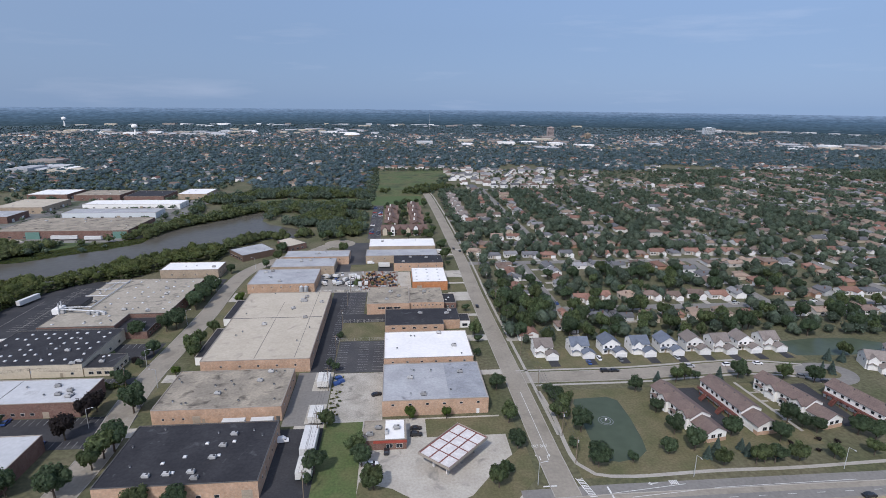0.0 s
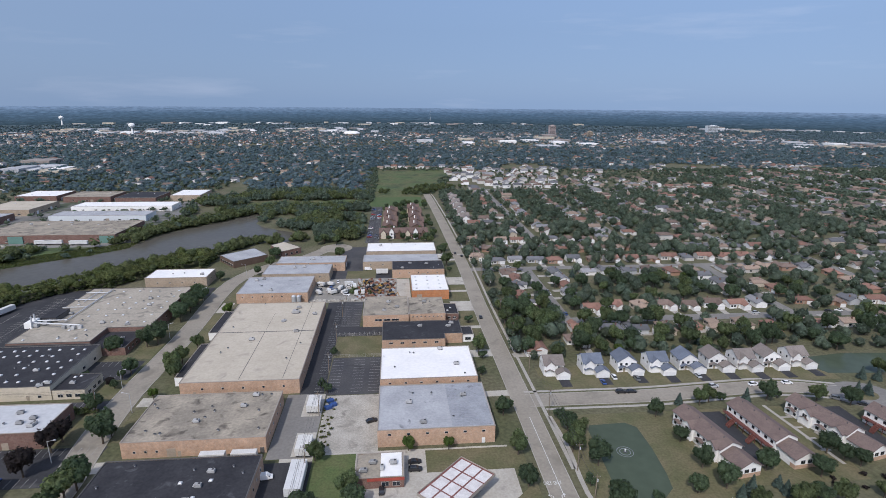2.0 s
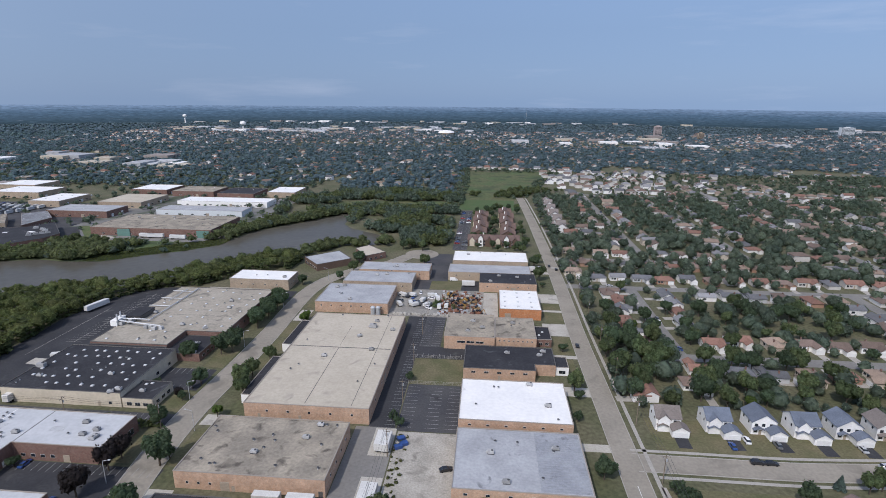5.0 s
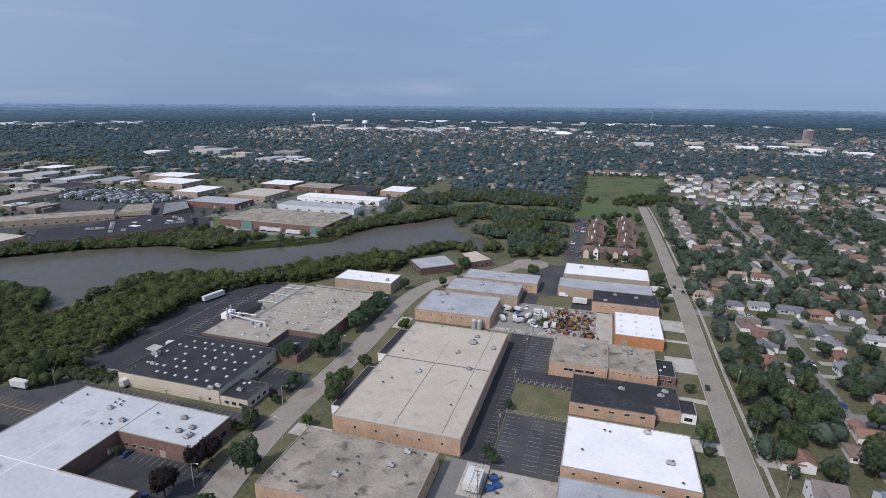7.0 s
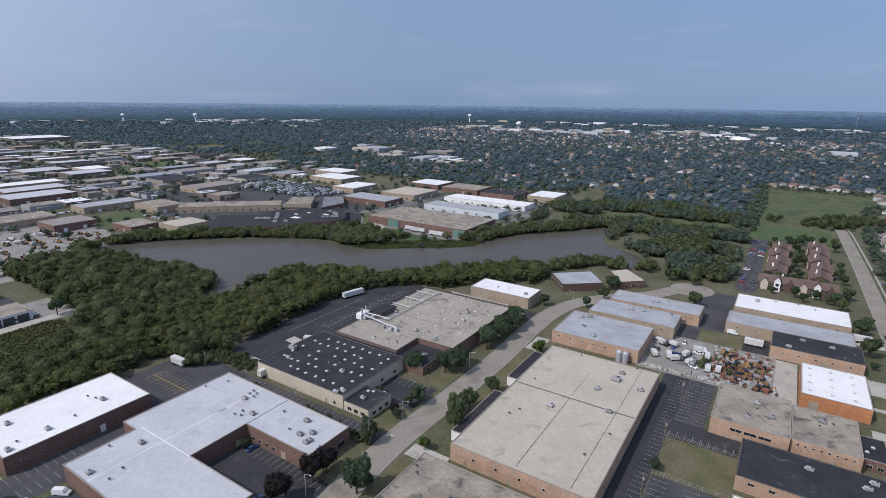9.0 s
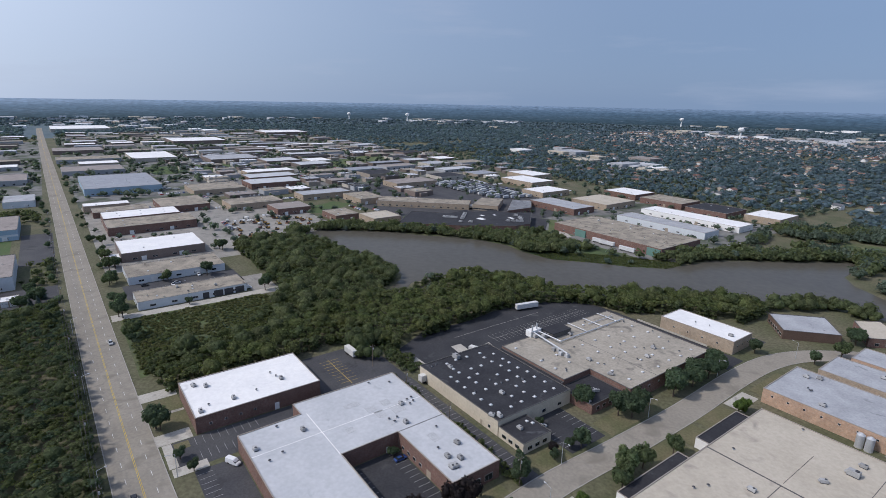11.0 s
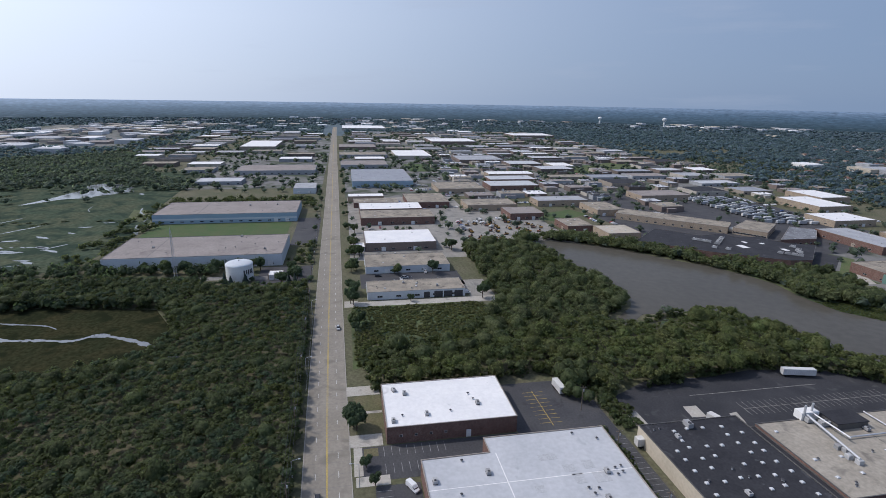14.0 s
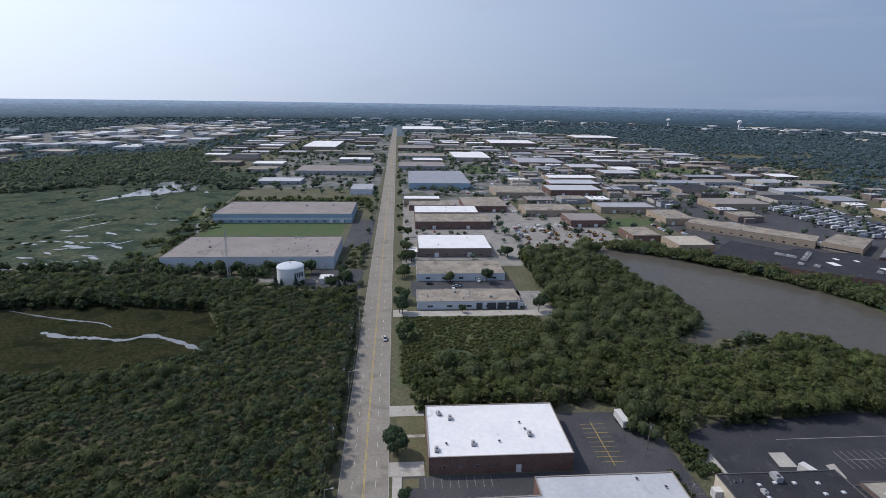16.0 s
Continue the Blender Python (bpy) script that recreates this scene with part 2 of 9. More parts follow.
W_ORANGE = brick_mat("orange_brick", (0.47, 0.315, 0.215), (0.42, 0.27, 0.18), (0.44, 0.36, 0.29))
W_TAN = brick_mat("tan_brick", (0.37, 0.295, 0.215), (0.33, 0.255, 0.18), (0.37, 0.32, 0.26))
W_RED = brick_mat("dark_red_brick", (0.19, 0.112, 0.09), (0.155, 0.086, 0.068), (0.21, 0.165, 0.14))
W_RUST = brick_mat("rust_orange_brick", (0.50, 0.21, 0.09), (0.44, 0.17, 0.07), (0.42, 0.27, 0.17))
W_CREAM = mat("cream_painted_wall", (0.52, 0.46, 0.36), 0.85, 0.08, 6.0, 1.0)
W_WHITE = mat("white_siding", (0.74, 0.73, 0.70), 0.8, 0.05, 5.0, 0.5)
W_BLUE = mat("blue_grey_panel", (0.30, 0.40, 0.48), 0.6, 0.06, 10.0, 1.0)
W_PALE = mat("pale_panel", (0.55, 0.58, 0.60), 0.6, 0.05, 10.0, 1.0)
W_BROWN = mat("dark_brown_siding", (0.12, 0.08, 0.06), 0.85, 0.12, 5.0, 0.6)
M_CAP = mat("metal_coping", (0.30, 0.265, 0.225), 0.5, 0.08, 4.0, 0.6)
M_CAPD = mat("dark_coping", (0.10, 0.095, 0.09), 0.6, 0.1, 4.0, 0.6)
M_GLASS = mat("dark_window_glass", (0.02, 0.025, 0.032), 0.12, 0.1, 3.0, 0.5, spec=0.6)
M_FRAME = mat("pale_window_frame", (0.55, 0.54, 0.52), 0.6, 0.05)
M_DOOR = mat("painted_steel_door", (0.32, 0.27, 0.21), 0.6, 0.1, 2.0, 0.4)
M_DOORW = mat("white_sectional_door", (0.66, 0.66, 0.65), 0.6, 0.05, 2.0, 0.4)
M_GALV = mat("galvanised_metal", (0.50, 0.51, 0.52), 0.45, 0.1, 1.5, 0.3, metal=0.3)
M_UNIT = mat("unit_casing", (0.35, 0.35, 0.345), 0.6, 0.12, 1.5, 0.3, piece=0.3)
M_DARK = mat("dark_metal", (0.06, 0.06, 0.065), 0.6, 0.15, 1.5, 0.3)
M_DOME = mat("skylight_dome", (0.54, 0.55, 0.56), 0.35, 0.05, 1.0, 0.3)
M_WOOD = mat("weathered_pole_wood", (0.20, 0.16, 0.12), 0.9, 0.2, 2.0, 0.3)
M_RED = mat("faded_red_paint", (0.34, 0.07, 0.05), 0.6, 0.15, 2.0, 0.4)

M_BARK = mat("bark", (0.10, 0.08, 0.06), 0.95, 0.3, 1.0, 0.2)
L_MID = mat("leaf_mid", (0.088, 0.122, 0.058), 0.75, 0.3, 6.0, 0.9, second=(0.116, 0.142, 0.066), island=0.38, piece=0.2, spec=0.25, bump=0.4)
L_DARK = mat("leaf_dark", (0.065, 0.098, 0.056), 0.75, 0.3, 7.0, 0.9, second=(0.086, 0.120, 0.066), island=0.35, piece=0.2, spec=0.25, bump=0.4)
L_LIGHT = mat("leaf_light", (0.095, 0.135, 0.035), 0.75, 0.25, 6.0, 0.9, second=(0.075, 0.12, 0.03), island=0.3, piece=0.2, spec=0.25, bump=0.4)
L_WOODS = mat("leaf_woods", (0.075, 0.100, 0.046), 0.75, 0.3, 8.0, 1.0, second=(0.106, 0.125, 0.053), island=0.35, spec=0.25, bump=0.4)
L_YELLOW = mat("leaf_yellow_green", (0.102, 0.116, 0.038), 0.75, 0.3, 8.0, 1.0, second=(0.074, 0.098, 0.036), island=0.35, spec=0.25, bump=0.4)
# paler and bluer for thin haze: first colour step towards the far leaves
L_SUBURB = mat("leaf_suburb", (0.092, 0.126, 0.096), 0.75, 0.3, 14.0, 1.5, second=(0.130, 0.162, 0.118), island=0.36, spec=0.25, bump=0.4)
# distance haze is mixed into this pale bluish leaf colour
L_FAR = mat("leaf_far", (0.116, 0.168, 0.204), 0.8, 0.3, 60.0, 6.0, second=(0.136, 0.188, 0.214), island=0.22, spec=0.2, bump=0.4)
L_BOG = mat("leaf_bog", (0.034, 0.041, 0.021), 0.9, 0.3, 9.0, 1.0, second=(0.044, 0.045, 0.023), island=0.25, spec=0.15, bump=0.4)
L_SEDGE = mat("leaf_sedge", (0.050, 0.068, 0.040), 0.9, 0.3, 20.0, 2.0, second=(0.064, 0.076, 0.042), island=0.25, spec=0.15, bump=0.4)
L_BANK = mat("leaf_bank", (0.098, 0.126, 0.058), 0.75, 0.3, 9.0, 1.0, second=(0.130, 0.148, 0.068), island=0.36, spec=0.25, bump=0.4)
# paler, yellower variant of leaf_bank for the eastern part of the bank
L_PALEBANK = mat("leaf_sunny_bank", (0.108, 0.138, 0.050), 0.75, 0.3, 9.0, 1.0, second=(0.140, 0.154, 0.060), island=0.40, spec=0.25, bump=0.4)
L_OLIVE = mat("leaf_olive", (0.102, 0.122, 0.048), 0.85, 0.25, 9.0, 1.0, second=(0.130, 0.132, 0.056), island=0.3, spec=0.15, bump=0.4)
L_PLUM = mat("leaf_plum", (0.035, 0.028, 0.028), 0.75, 0.25, 5.0, 0.8, island=0.3, spec=0.25, bump=0.4)
L_SPRUCE = mat("leaf_spruce", (0.045, 0.068, 0.055), 0.75, 0.25, 5.0, 0.8, island=0.35, spec=0.25, bump=0.4)
L_REED = mat("reed_green", (0.11, 0.125, 0.045), 0.9, 0.25, 5.0, 0.8, second=(0.075, 0.10, 0.03), island=0.3, bump=0.4)


def leafy(m):
    """Leaves let part of the light through."""
    n, l = m.node_tree.nodes, m.node_tree.links
    b = n["Principled BSDF"]
    tr, mx, gain = n.new("ShaderNodeBsdfTranslucent"), n.new("ShaderNodeMixShader"), n.new("ShaderNodeVectorMath")
    gain.operation = "MULTIPLY"
    gain.inputs[1].default_value = (1.25, 1.28, 0.92)
    mx.inputs["Fac"].default_value = 0.58
    l.new(b.inputs["Base Color"].links[0].from_socket, gain.inputs[0]), l.new(gain.outputs["Vector"], tr.inputs["Color"])
    l.new(b.outputs["BSDF"], mx.inputs[1]), l.new(tr.outputs["BSDF"], mx.inputs[2])
    l.new(mx.outputs["Shader"], n["Material Output"].inputs["Surface"])


for m in (L_MID, L_DARK, L_LIGHT, L_WOODS, L_YELLOW, L_SUBURB, L_PLUM, L_REED, L_FAR, L_BANK, L_OLIVE, L_PALEBANK):
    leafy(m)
H_ROOFS = [mat("shingle_" + n, c, 0.92, 0.15, 4.0, 0.5, piece=0.22) for n, c in (("grey", (0.125, 0.127, 0.135)), ("brown", (0.175, 0.130, 0.108)), ("red_brown", (0.225, 0.128, 0.098)), ("tan", (0.27, 0.205, 0.160)), ("pale_grey", (0.225, 0.225, 0.232)))]
H_WALLS = [mat("house_" + n, c, 0.85, 0.08, 4.0, 0.5, piece=0.12) for n, c in (("white", (0.72, 0.71, 0.69)), ("beige", (0.48, 0.42, 0.34)), ("brick", (0.32, 0.20, 0.14)), ("grey", (0.42, 0.43, 0.44)), ("pale", (0.50, 0.48, 0.45)))]
WALL_DULL = [mat("shed_" + n, c, 0.85, 0.1, 6.0, 1.0) for n, c in (("tan", (0.29, 0.25, 0.205)), ("brown", (0.19, 0.15, 0.13)), ("grey", (0.32, 0.33, 0.34)), ("cream", (0.42, 0.385, 0.33)), ("umber", (0.145, 0.12, 0.105)))]
M_TAUPE = mat("taupe_shingle", (0.205, 0.178, 0.162), 0.92, 0.15, 3.0, 0.5, piece=0.12)
M_DECK = mat("red_stained_timber", (0.16, 0.064, 0.052), 0.8, 0.2, 2.0, 0.3)
M_TOWNROOF = mat("townhouse_shingle", (0.135, 0.10, 0.09), 0.92, 0.16, 3.0, 0.5, second=(0.16, 0.12, 0.105))
M_WHITEROOF = mat("blue_grey_shingle", (0.13, 0.15, 0.19), 0.9, 0.14, 3.0, 0.5, piece=0.15)


def water_mat(name, color, spec=0.16):
    m = mat(name, color, 0.2, 0.1, 60.0, 5.0, spec=spec)
    n, l = m.node_tree.nodes, m.node_tree.links
    geo, t, bp = n.new("ShaderNodeNewGeometry"), n.new("ShaderNodeTexNoise"), n.new("ShaderNodeBump")
    t.inputs["Scale"].default_value, t.inputs["Detail"].default_value = 0.7, 3.0
    bp.inputs["Strength"].default_value, bp.inputs["Distance"].default_value = 0.25, 0.06
    l.new(geo.outputs["Position"], t.inputs["Vector"]), l.new(t.outputs["Fac"], bp.inputs["Height"])
    l.new(bp.outputs["Normal"], n["Principled BSDF"].inputs["Normal"])
    return m


M_RIVER = water_mat("silty_river_water", (0.092, 0.085, 0.070), 0.06)
M_POND = water_mat("green_pond_water", (0.072, 0.092, 0.064), 0.08)
# reflected sky is painted in as a bright base colour
M_PALEWATER = water_mat("shallow_pale_water", (0.20, 0.215, 0.22), 0.3)

# ---- mesh helpers ----
rng = np.random.default_rng(7)


def mesh_of(name, verts, faces, *materials):
    me = bpy.data.meshes.new(name)
    me.from_pydata([tuple(map(float, v)) for v in verts], [], faces)
    for m in materials:
        me.materials.append(m)
    me.update()
    return me


class Geo:
    """Collects boxes, prisms and strips into one mesh."""

    def __init__(self):
        self.v, self.f, self.mi = [], [], []

    def add(self, verts, faces, mi=0):
        k = len(self.v)
        self.v += verts
        self.f += [tuple(i + k for i in f) for f in faces]
        self.mi += [mi] * len(faces)
        return self

    def box(self, x0, x1, y0, y1, z0, z1, mi=0, bevel=0.0):
        b = bevel
        if b:
            vs = [(x, y, z) for z, i in ((z0, 0), (z1 - b, 0), (z1, b)) for x, y in ((x0 + i, y0 + i), (x1 - i, y0 + i), (x1 - i, y1 - i), (x0 + i, y1 - i))]
            fs = [(3, 2, 1, 0), (8, 9, 10, 11)] + [(r + i, r + (i + 1) % 4, r + 4 + (i + 1) % 4, r + 4 + i) for r in (0, 4) for i in range(4)]
            return self.add(vs, fs, mi)
        vs = [(x0, y0, z0), (x1, y0, z0), (x1, y1, z0), (x0, y1, z0), (x0, y0, z1), (x1, y0, z1), (x1, y1, z1), (x0, y1, z1)]
        return self.add(vs, [(3, 2, 1, 0), (4, 5, 6, 7), (0, 1, 5, 4), (1, 2, 6, 5), (2, 3, 7, 6), (3, 0, 4, 7)], mi)

    def prism(self, pts, z0, z1, mi=0):
        n = len(pts)
        vs = [(x, y, z0) for x, y in pts] + [(x, y, z1) for x, y in pts]
        return self.add(vs, [tuple(range(n, 2 * n))] + [(i, (i + 1) % n, n + (i + 1) % n, n + i) for i in range(n)], mi)

    def tube(self, a, b, r0, r1, n=8, mi=0, cap=True):
        a, b = Vector(a), Vector(b)
        w = (b - a).normalized()
        u = w.orthogonal().normalized()
        s = w.cross(u)
        vs = [tuple(p + (u * math.cos(q) + s * math.sin(q)) * r) for p, r in ((a, r0), (b, r1)) for q in [2 * math.pi * i / n for i in range(n)]]
        fs = [(i, (i + 1) % n, n + (i + 1) % n, n + i) for i in range(n)]
        if cap:
            fs += [tuple(range(n, 2 * n)), tuple(reversed(range(n)))]
        return self.add(vs, fs, mi)

    def mesh(self, name, *materials):
        me = mesh_of(name, self.v, self.f, *materials)
        if any(self.mi):
            me.polygons.foreach_set("material_index", self.mi)
        return me


def empty(name, x=0, y=0, z=0, turn=0.0):
    e = new(name)
    e.empty_display_size = 0.5
    e.matrix_basis = pose(x, y, z, 0, 0, turn)
    return e


def part(name, geo, material, parent, label="", m=None):
    """One mesh object under a thing or a part; geo is a Geo or a shared mesh."""
    me = geo.mesh(name, *(material if isinstance(material, (list, tuple)) else [material])) if isinstance(geo, Geo) else geo
    ob = new(name, me)
    ob.parent = parent
    if m is not None:
        ob.matrix_basis = m
    return tagged(ob, label)


def solo(name, geo, material, label, category, kind="", group="", m=None):
    me = geo.mesh(name, *(material if isinstance(material, (list, tuple)) else [material])) if isinstance(geo, Geo) else geo
    ob = new(name, me)
    if m is not None:
        ob.matrix_basis = m
    return tagged(ob, label, category, group, kind)


BLOCKED = []


def block(x0, x1, y0, y1, pad=0.0):
    BLOCKED.append((x0 - pad, x1 + pad, y0 - pad, y1 + pad))


def free(x, y, r=0.0):
    return not any(a - r < x < b + r and c - r < y < d + r for a, b, c, d in BLOCKED)


def inside(x, y, poly):
    hit = False
    for (x0, y0), (x1, y1) in zip(poly, poly[1:] + poly[:1]):
        if (y0 > y) != (y1 > y) and x < (x1 - x0) * (y - y0) / (y1 - y0) + x0:
            hit = not hit
    return hit


def smooth_line(pts, step=8.0):
    out = []
    n = len(pts)
    for i in range(n - 1):
        p0, p1, p2, p3 = (Vector((*pts[max(0, min(n - 1, j))], 0)) for j in (i - 1, i, i + 1, i + 2))
        k = max(1, int((p2 - p1).length / step))
        for s in range(k):
            t = s / k
            q = 0.5 * (2 * p1 + (p2 - p0) * t + (2 * p0 - 5 * p1 + 4 * p2 - p3) * t * t + (3 * p1 - p0 - 3 * p2 + p3) * t ** 3)
            out.append((q.x, q.y))
    return out + [tuple(pts[-1])]


def offsets(line, d):
    out = []
    for i, (x, y) in enumerate(line):
        a, b = line[max(0, i - 1)], line[min(len(line) - 1, i + 1)]
        w = Vector((b[0] - a[0], b[1] - a[1])).normalized()
        out.append((x - w.y * d, y + w.x * d))
    return out


def ribbon(geo, line, d0, d1, z0, z1, mi=0):
    """A strip between two offsets of a line, with upright sides."""
    a, b = offsets(line, d0), offsets(line, d1)
    n = len(line)
    vs = [(x, y, z) for z in (z0, z1) for row in (a, b) for x, y in row]
    A0, B0, A1, B1 = 0, n, 2 * n, 3 * n
    fs = []
    for i in range(n - 1):
        fs += [(A1 + i, B1 + i, B1 + i + 1, A1 + i + 1)[::-1], (A0 + i, A1 + i, A1 + i + 1, A0 + i + 1)[::-1], (B0 + i, B0 + i + 1, B1 + i + 1, B1 + i)[::-1]]
    return geo.add(vs, fs, mi)


def ribbon_dashes(geo, line, d, width, dash, gap, z):
    run, draw, cur = 0.0, True, []
    for (x0, y0), (x1, y1) in zip(line, line[1:]):
        seg = math.hypot(x1 - x0, y1 - y0)
        s = 0.0
        while s < seg:
            need = (dash if draw else gap) - run
            take = min(need, seg - s)
            p, q = s / seg, (s + take) / seg
            if draw and take > 0.05:
                cur = [(x0 + (x1 - x0) * p, y0 + (y1 - y0) * p), (x0 + (x1 - x0) * q, y0 + (y1 - y0) * q)]
                ribbon(geo, cur, d - width / 2, d + width / 2, z - 0.01, z)
            run += take
            s += take + 1e-6
            if run >= (dash if draw else gap) - 1e-4:
                run, draw = 0.0, not draw


def patch(name, pts, z, material, label, category="ground", depth=0.3):
    g = Geo().prism(pts, z - depth, z)
    return solo(name, g, material, label, category, "structure")


def rect(x0, x1, y0, y1):
    return [(x0, y0), (x1, y0), (x1, y1), (x0, y1)]

# ---- ground, water, roads ----
def ground_sheet():
    rings = [0, 150, 400, 900, 1800, 3200, 4690]
    vs, fs, n = [(-25, 70, 0)], [], 72
    for r in rings[1:]:
        vs += [(-25 + r * math.cos(2 * math.pi * i / n), 70 + r * math.sin(2 * math.pi * i / n), 0) for i in range(n)]
    fs += [(0, 1 + i, 1 + (i + 1) % n) for i in range(n)]
    for k in range(len(rings) - 2):
        a, b = 1 + k * n, 1 + (k + 1) * n
        fs += [(a + i, b + i, b + (i + 1) % n, a + (i + 1) % n) for i in range(n)]
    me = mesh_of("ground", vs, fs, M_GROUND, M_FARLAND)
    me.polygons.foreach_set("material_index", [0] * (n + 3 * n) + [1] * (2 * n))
    ob = new("ground", me)
    return tagged(ob, "grassy flat ground of a wooded suburb", "ground", kind="structure")


ground_sheet()

RIVER = [(-462, 284), (-430, 291), (-395, 297), (-350, 303), (-323, 303), (-314, 297), (-297, 277), (-288, 274), (-288, 281), (-303, 299), (-303, 318), (-296, 346), (-264, 362), (-230, 371), (-205, 399), (-183, 428), (-150, 452), (-129, 490), (-112, 495), (-94, 492), (-84, 505), (-97, 528), (-128, 550), (-140, 568), (-141, 600), (-149, 619), (-160, 605), (-178, 577), (-200, 548), (-216, 525), (-222, 495), (-224, 476), (-243, 456), (-261, 444), (-290, 420), (-318, 417), (-340, 420), (-362, 413), (-385, 399), (-404, 380), (-430, 362), (-450, 340), (-466, 318), (-473, 300)]
patch("water", RIVER, 0.05, M_RIVER, "calm brown silty river backwater between wooded banks", "water")
MARSH_POND = smooth_line([(-688, -219), (-711, -213), (-736, -206), (-765, -203), (-794, -197), (-818, -205), (-838, -198), (-831, -184), (-836, -172), (-818, -160), (-804, -143), (-786, -142), (-770, -130), (-760, -146), (-750, -150), (-737, -166), (-728, -165), (-722, -186), (-715, -197), (-700, -207), (-688, -219)], 5)[:-1]
patch("water", [(x + 3.0 * noise.noise((x / 7, y / 7, 2)), y + 3.0 * noise.noise((x / 7, y / 7, 9))) for x, y in MARSH_POND], 0.05, M_PALEWATER, "pale open marsh pond reflecting bright sky", "water")
POND = [(75.5, 197.5), (90, 198.2), (93.6, 195), (93.5, 182), (92, 168), (90.5, 161), (86, 157), (78, 155.5), (72.5, 157), (72, 166), (73.5, 185), (74, 194)]
patch("water", POND, 0.05, M_POND, "small green retention pond with a low fountain", "water")
patch("water", [(204, 246), (225, 249), (249, 247.5), (262, 240), (257, 230), (225, 228.5), (203, 230), (199, 238)], 0.05, M_POND, "small pond behind the houses", "water")
g = Geo()
for line, w0 in (([(-324, -52), (-318, -38), (-316, -22), (-313, -6), (-318, 4), (-312, 18), (-306, 28), (-297, 39), (-286, 51)], 2.1), ([(-354, -88), (-347, -70), (-340, -49), (-335, -29), (-329, -20)], 1.0)):
    bed = smooth_line(line, 1.4)
    for s in range(len(bed) - 1):
        w = w0 * (0.25 + 1.5 * abs(noise.noise((bed[s][0] / 7, bed[s][1] / 7, 3.0))) + 0.6 * abs(noise.noise((bed[s][0] / 2, bed[s][1] / 2, 8.0))))
        ribbon(g, bed[s:s + 2], -w, w * 0.8, -0.2, 0.05)
solo("water", g, M_PALEWATER, "narrow marsh stream catching the sky", "water", "structure")
for line, w in (([(-524, -54), (-536, -51), (-548, -57), (-560, -60), (-574, -63)], 3.6), ([(-548, -167), (-560, -161), (-571, -153), (-582, -147)], 2.0), ([(-444, -140), (-446, -128), (-438, -116), (-441, -106), (-432, -97)], 2.4), ([(-452, -128), (-448, -112), (-452, -100)], 1.3), ([(-491, -106), (-499, -101), (-509, -94)], 1.8), ([(-744, -112), (-752, -119), (-757, -117)], 3.0), ([(-588, -62), (-612, -66), (-634, -80), (-660, -86)], 1.8), ([(-620, -180), (-600, -188), (-585, -200)], 1.2), ([(-640, -130), (-655, -138), (-672, -141)], 1.0)):
    fine, pool = smooth_line(line, 1.6), Geo()
    for s in range(len(fine) - 1):
        k = w * (0.25 + 1.3 * abs(noise.noise((fine[s][0] / 5, fine[s][1] / 5, 4.0)))) * math.sin(math.pi * (s + 0.6) / len(fine)) ** 0.5
        ribbon(pool, fine[s:s + 2], -k, k * 0.8, -0.2, 0.05)
    solo("water", pool, M_PALEWATER, "shallow winding pool in the marsh", "water", "structure")
for k in range(26):
    x, y = (rng.uniform(-505, -430), rng.uniform(-155, -92)) if k < 17 else (rng.uniform(-600, -500), rng.uniform(-190, -80))
    n, w, turn = 14, rng.uniform(1.2, 5.0), rng.uniform(-0.5, 0.5) + 1.3
    ring = [(w * 2.2 * math.cos(i * 6.283 / n) * rng.uniform(0.5, 1.2), w * 0.6 * math.sin(i * 6.283 / n) * rng.uniform(0.5, 1.2)) for i in range(n)]
    patch("water", [(x + p * math.cos(turn) - q * math.sin(turn), y + p * math.sin(turn) + q * math.cos(turn)) for p, q in ring], 0.05, M_PALEWATER, "shallow open pool among marsh reeds", "water")
MARSH = [(-352, -100), (-362, -40), (-350, 22), (-312, 43), (-284, 38), (-272, 8), (-268, -30), (-276, -70), (-300, -110)]
patch("ground", [(-588, -66), (-612, -84), (-652, -92), (-640, -70), (-610, -58)], 0.035, M_MEADOW, "yellow-green sedge beside the marsh", "ground")
patch("ground", MARSH, 0.03, M_BOG, "brown-green marsh meadow with a stream", "ground")
patch("ground", [(-430, -60), (-450, -300), (-700, -420), (-980, -420), (-960, -90), (-660, -70), (-585, -56), (-500, -52)], 0.02, M_MARSH, "wide dark green marsh with reeds", "ground")
patch("ground", [(x + 9 * noise.noise((x / 30, y / 30, 1)), y + 9 * noise.noise((x / 30, y / 30, 6))) for x, y in smooth_line([(-30, 660), (-38, 760), (-30, 860), (-44, 940), (-33, 1010), (10, 1000), (60, 1022), (110, 1012), (145, 1028), (120, 940), (92, 880), (75, 830), (40, 738), (36, 727), (8, 664), (-30, 660)], 12)[:-1]], 0.02, M_MEADOW, "open green meadow", "ground")
patch("ground", [(-385, 399), (-362, 413), (-340, 420), (-318, 417), (-290, 420), (-261, 444), (-243, 456), (-224, 476), (-222, 495), (-232, 496), (-357, 496), (-368, 478), (-366, 448), (-400, 404)], 0.023, M_MEADOW, "rough green bank of the river", "ground")
patch("ground", [(-29.8, 656), (-29.8, 704), (-80, 708), (-140, 702), (-178, 690), (-172, 662), (-120, 650), (-70, 652)], 0.021, M_MEADOW, "wet meadow clearing beside a wood", "ground")
patch("ground", rect(-30, 36, 657, 722), 0.03, M_LUSH, "mown bright green field", "ground")
patch("ground", rect(-574, -490, -46, 78), 0.03, M_LUSH, "bright green lawn between two factories", "ground")
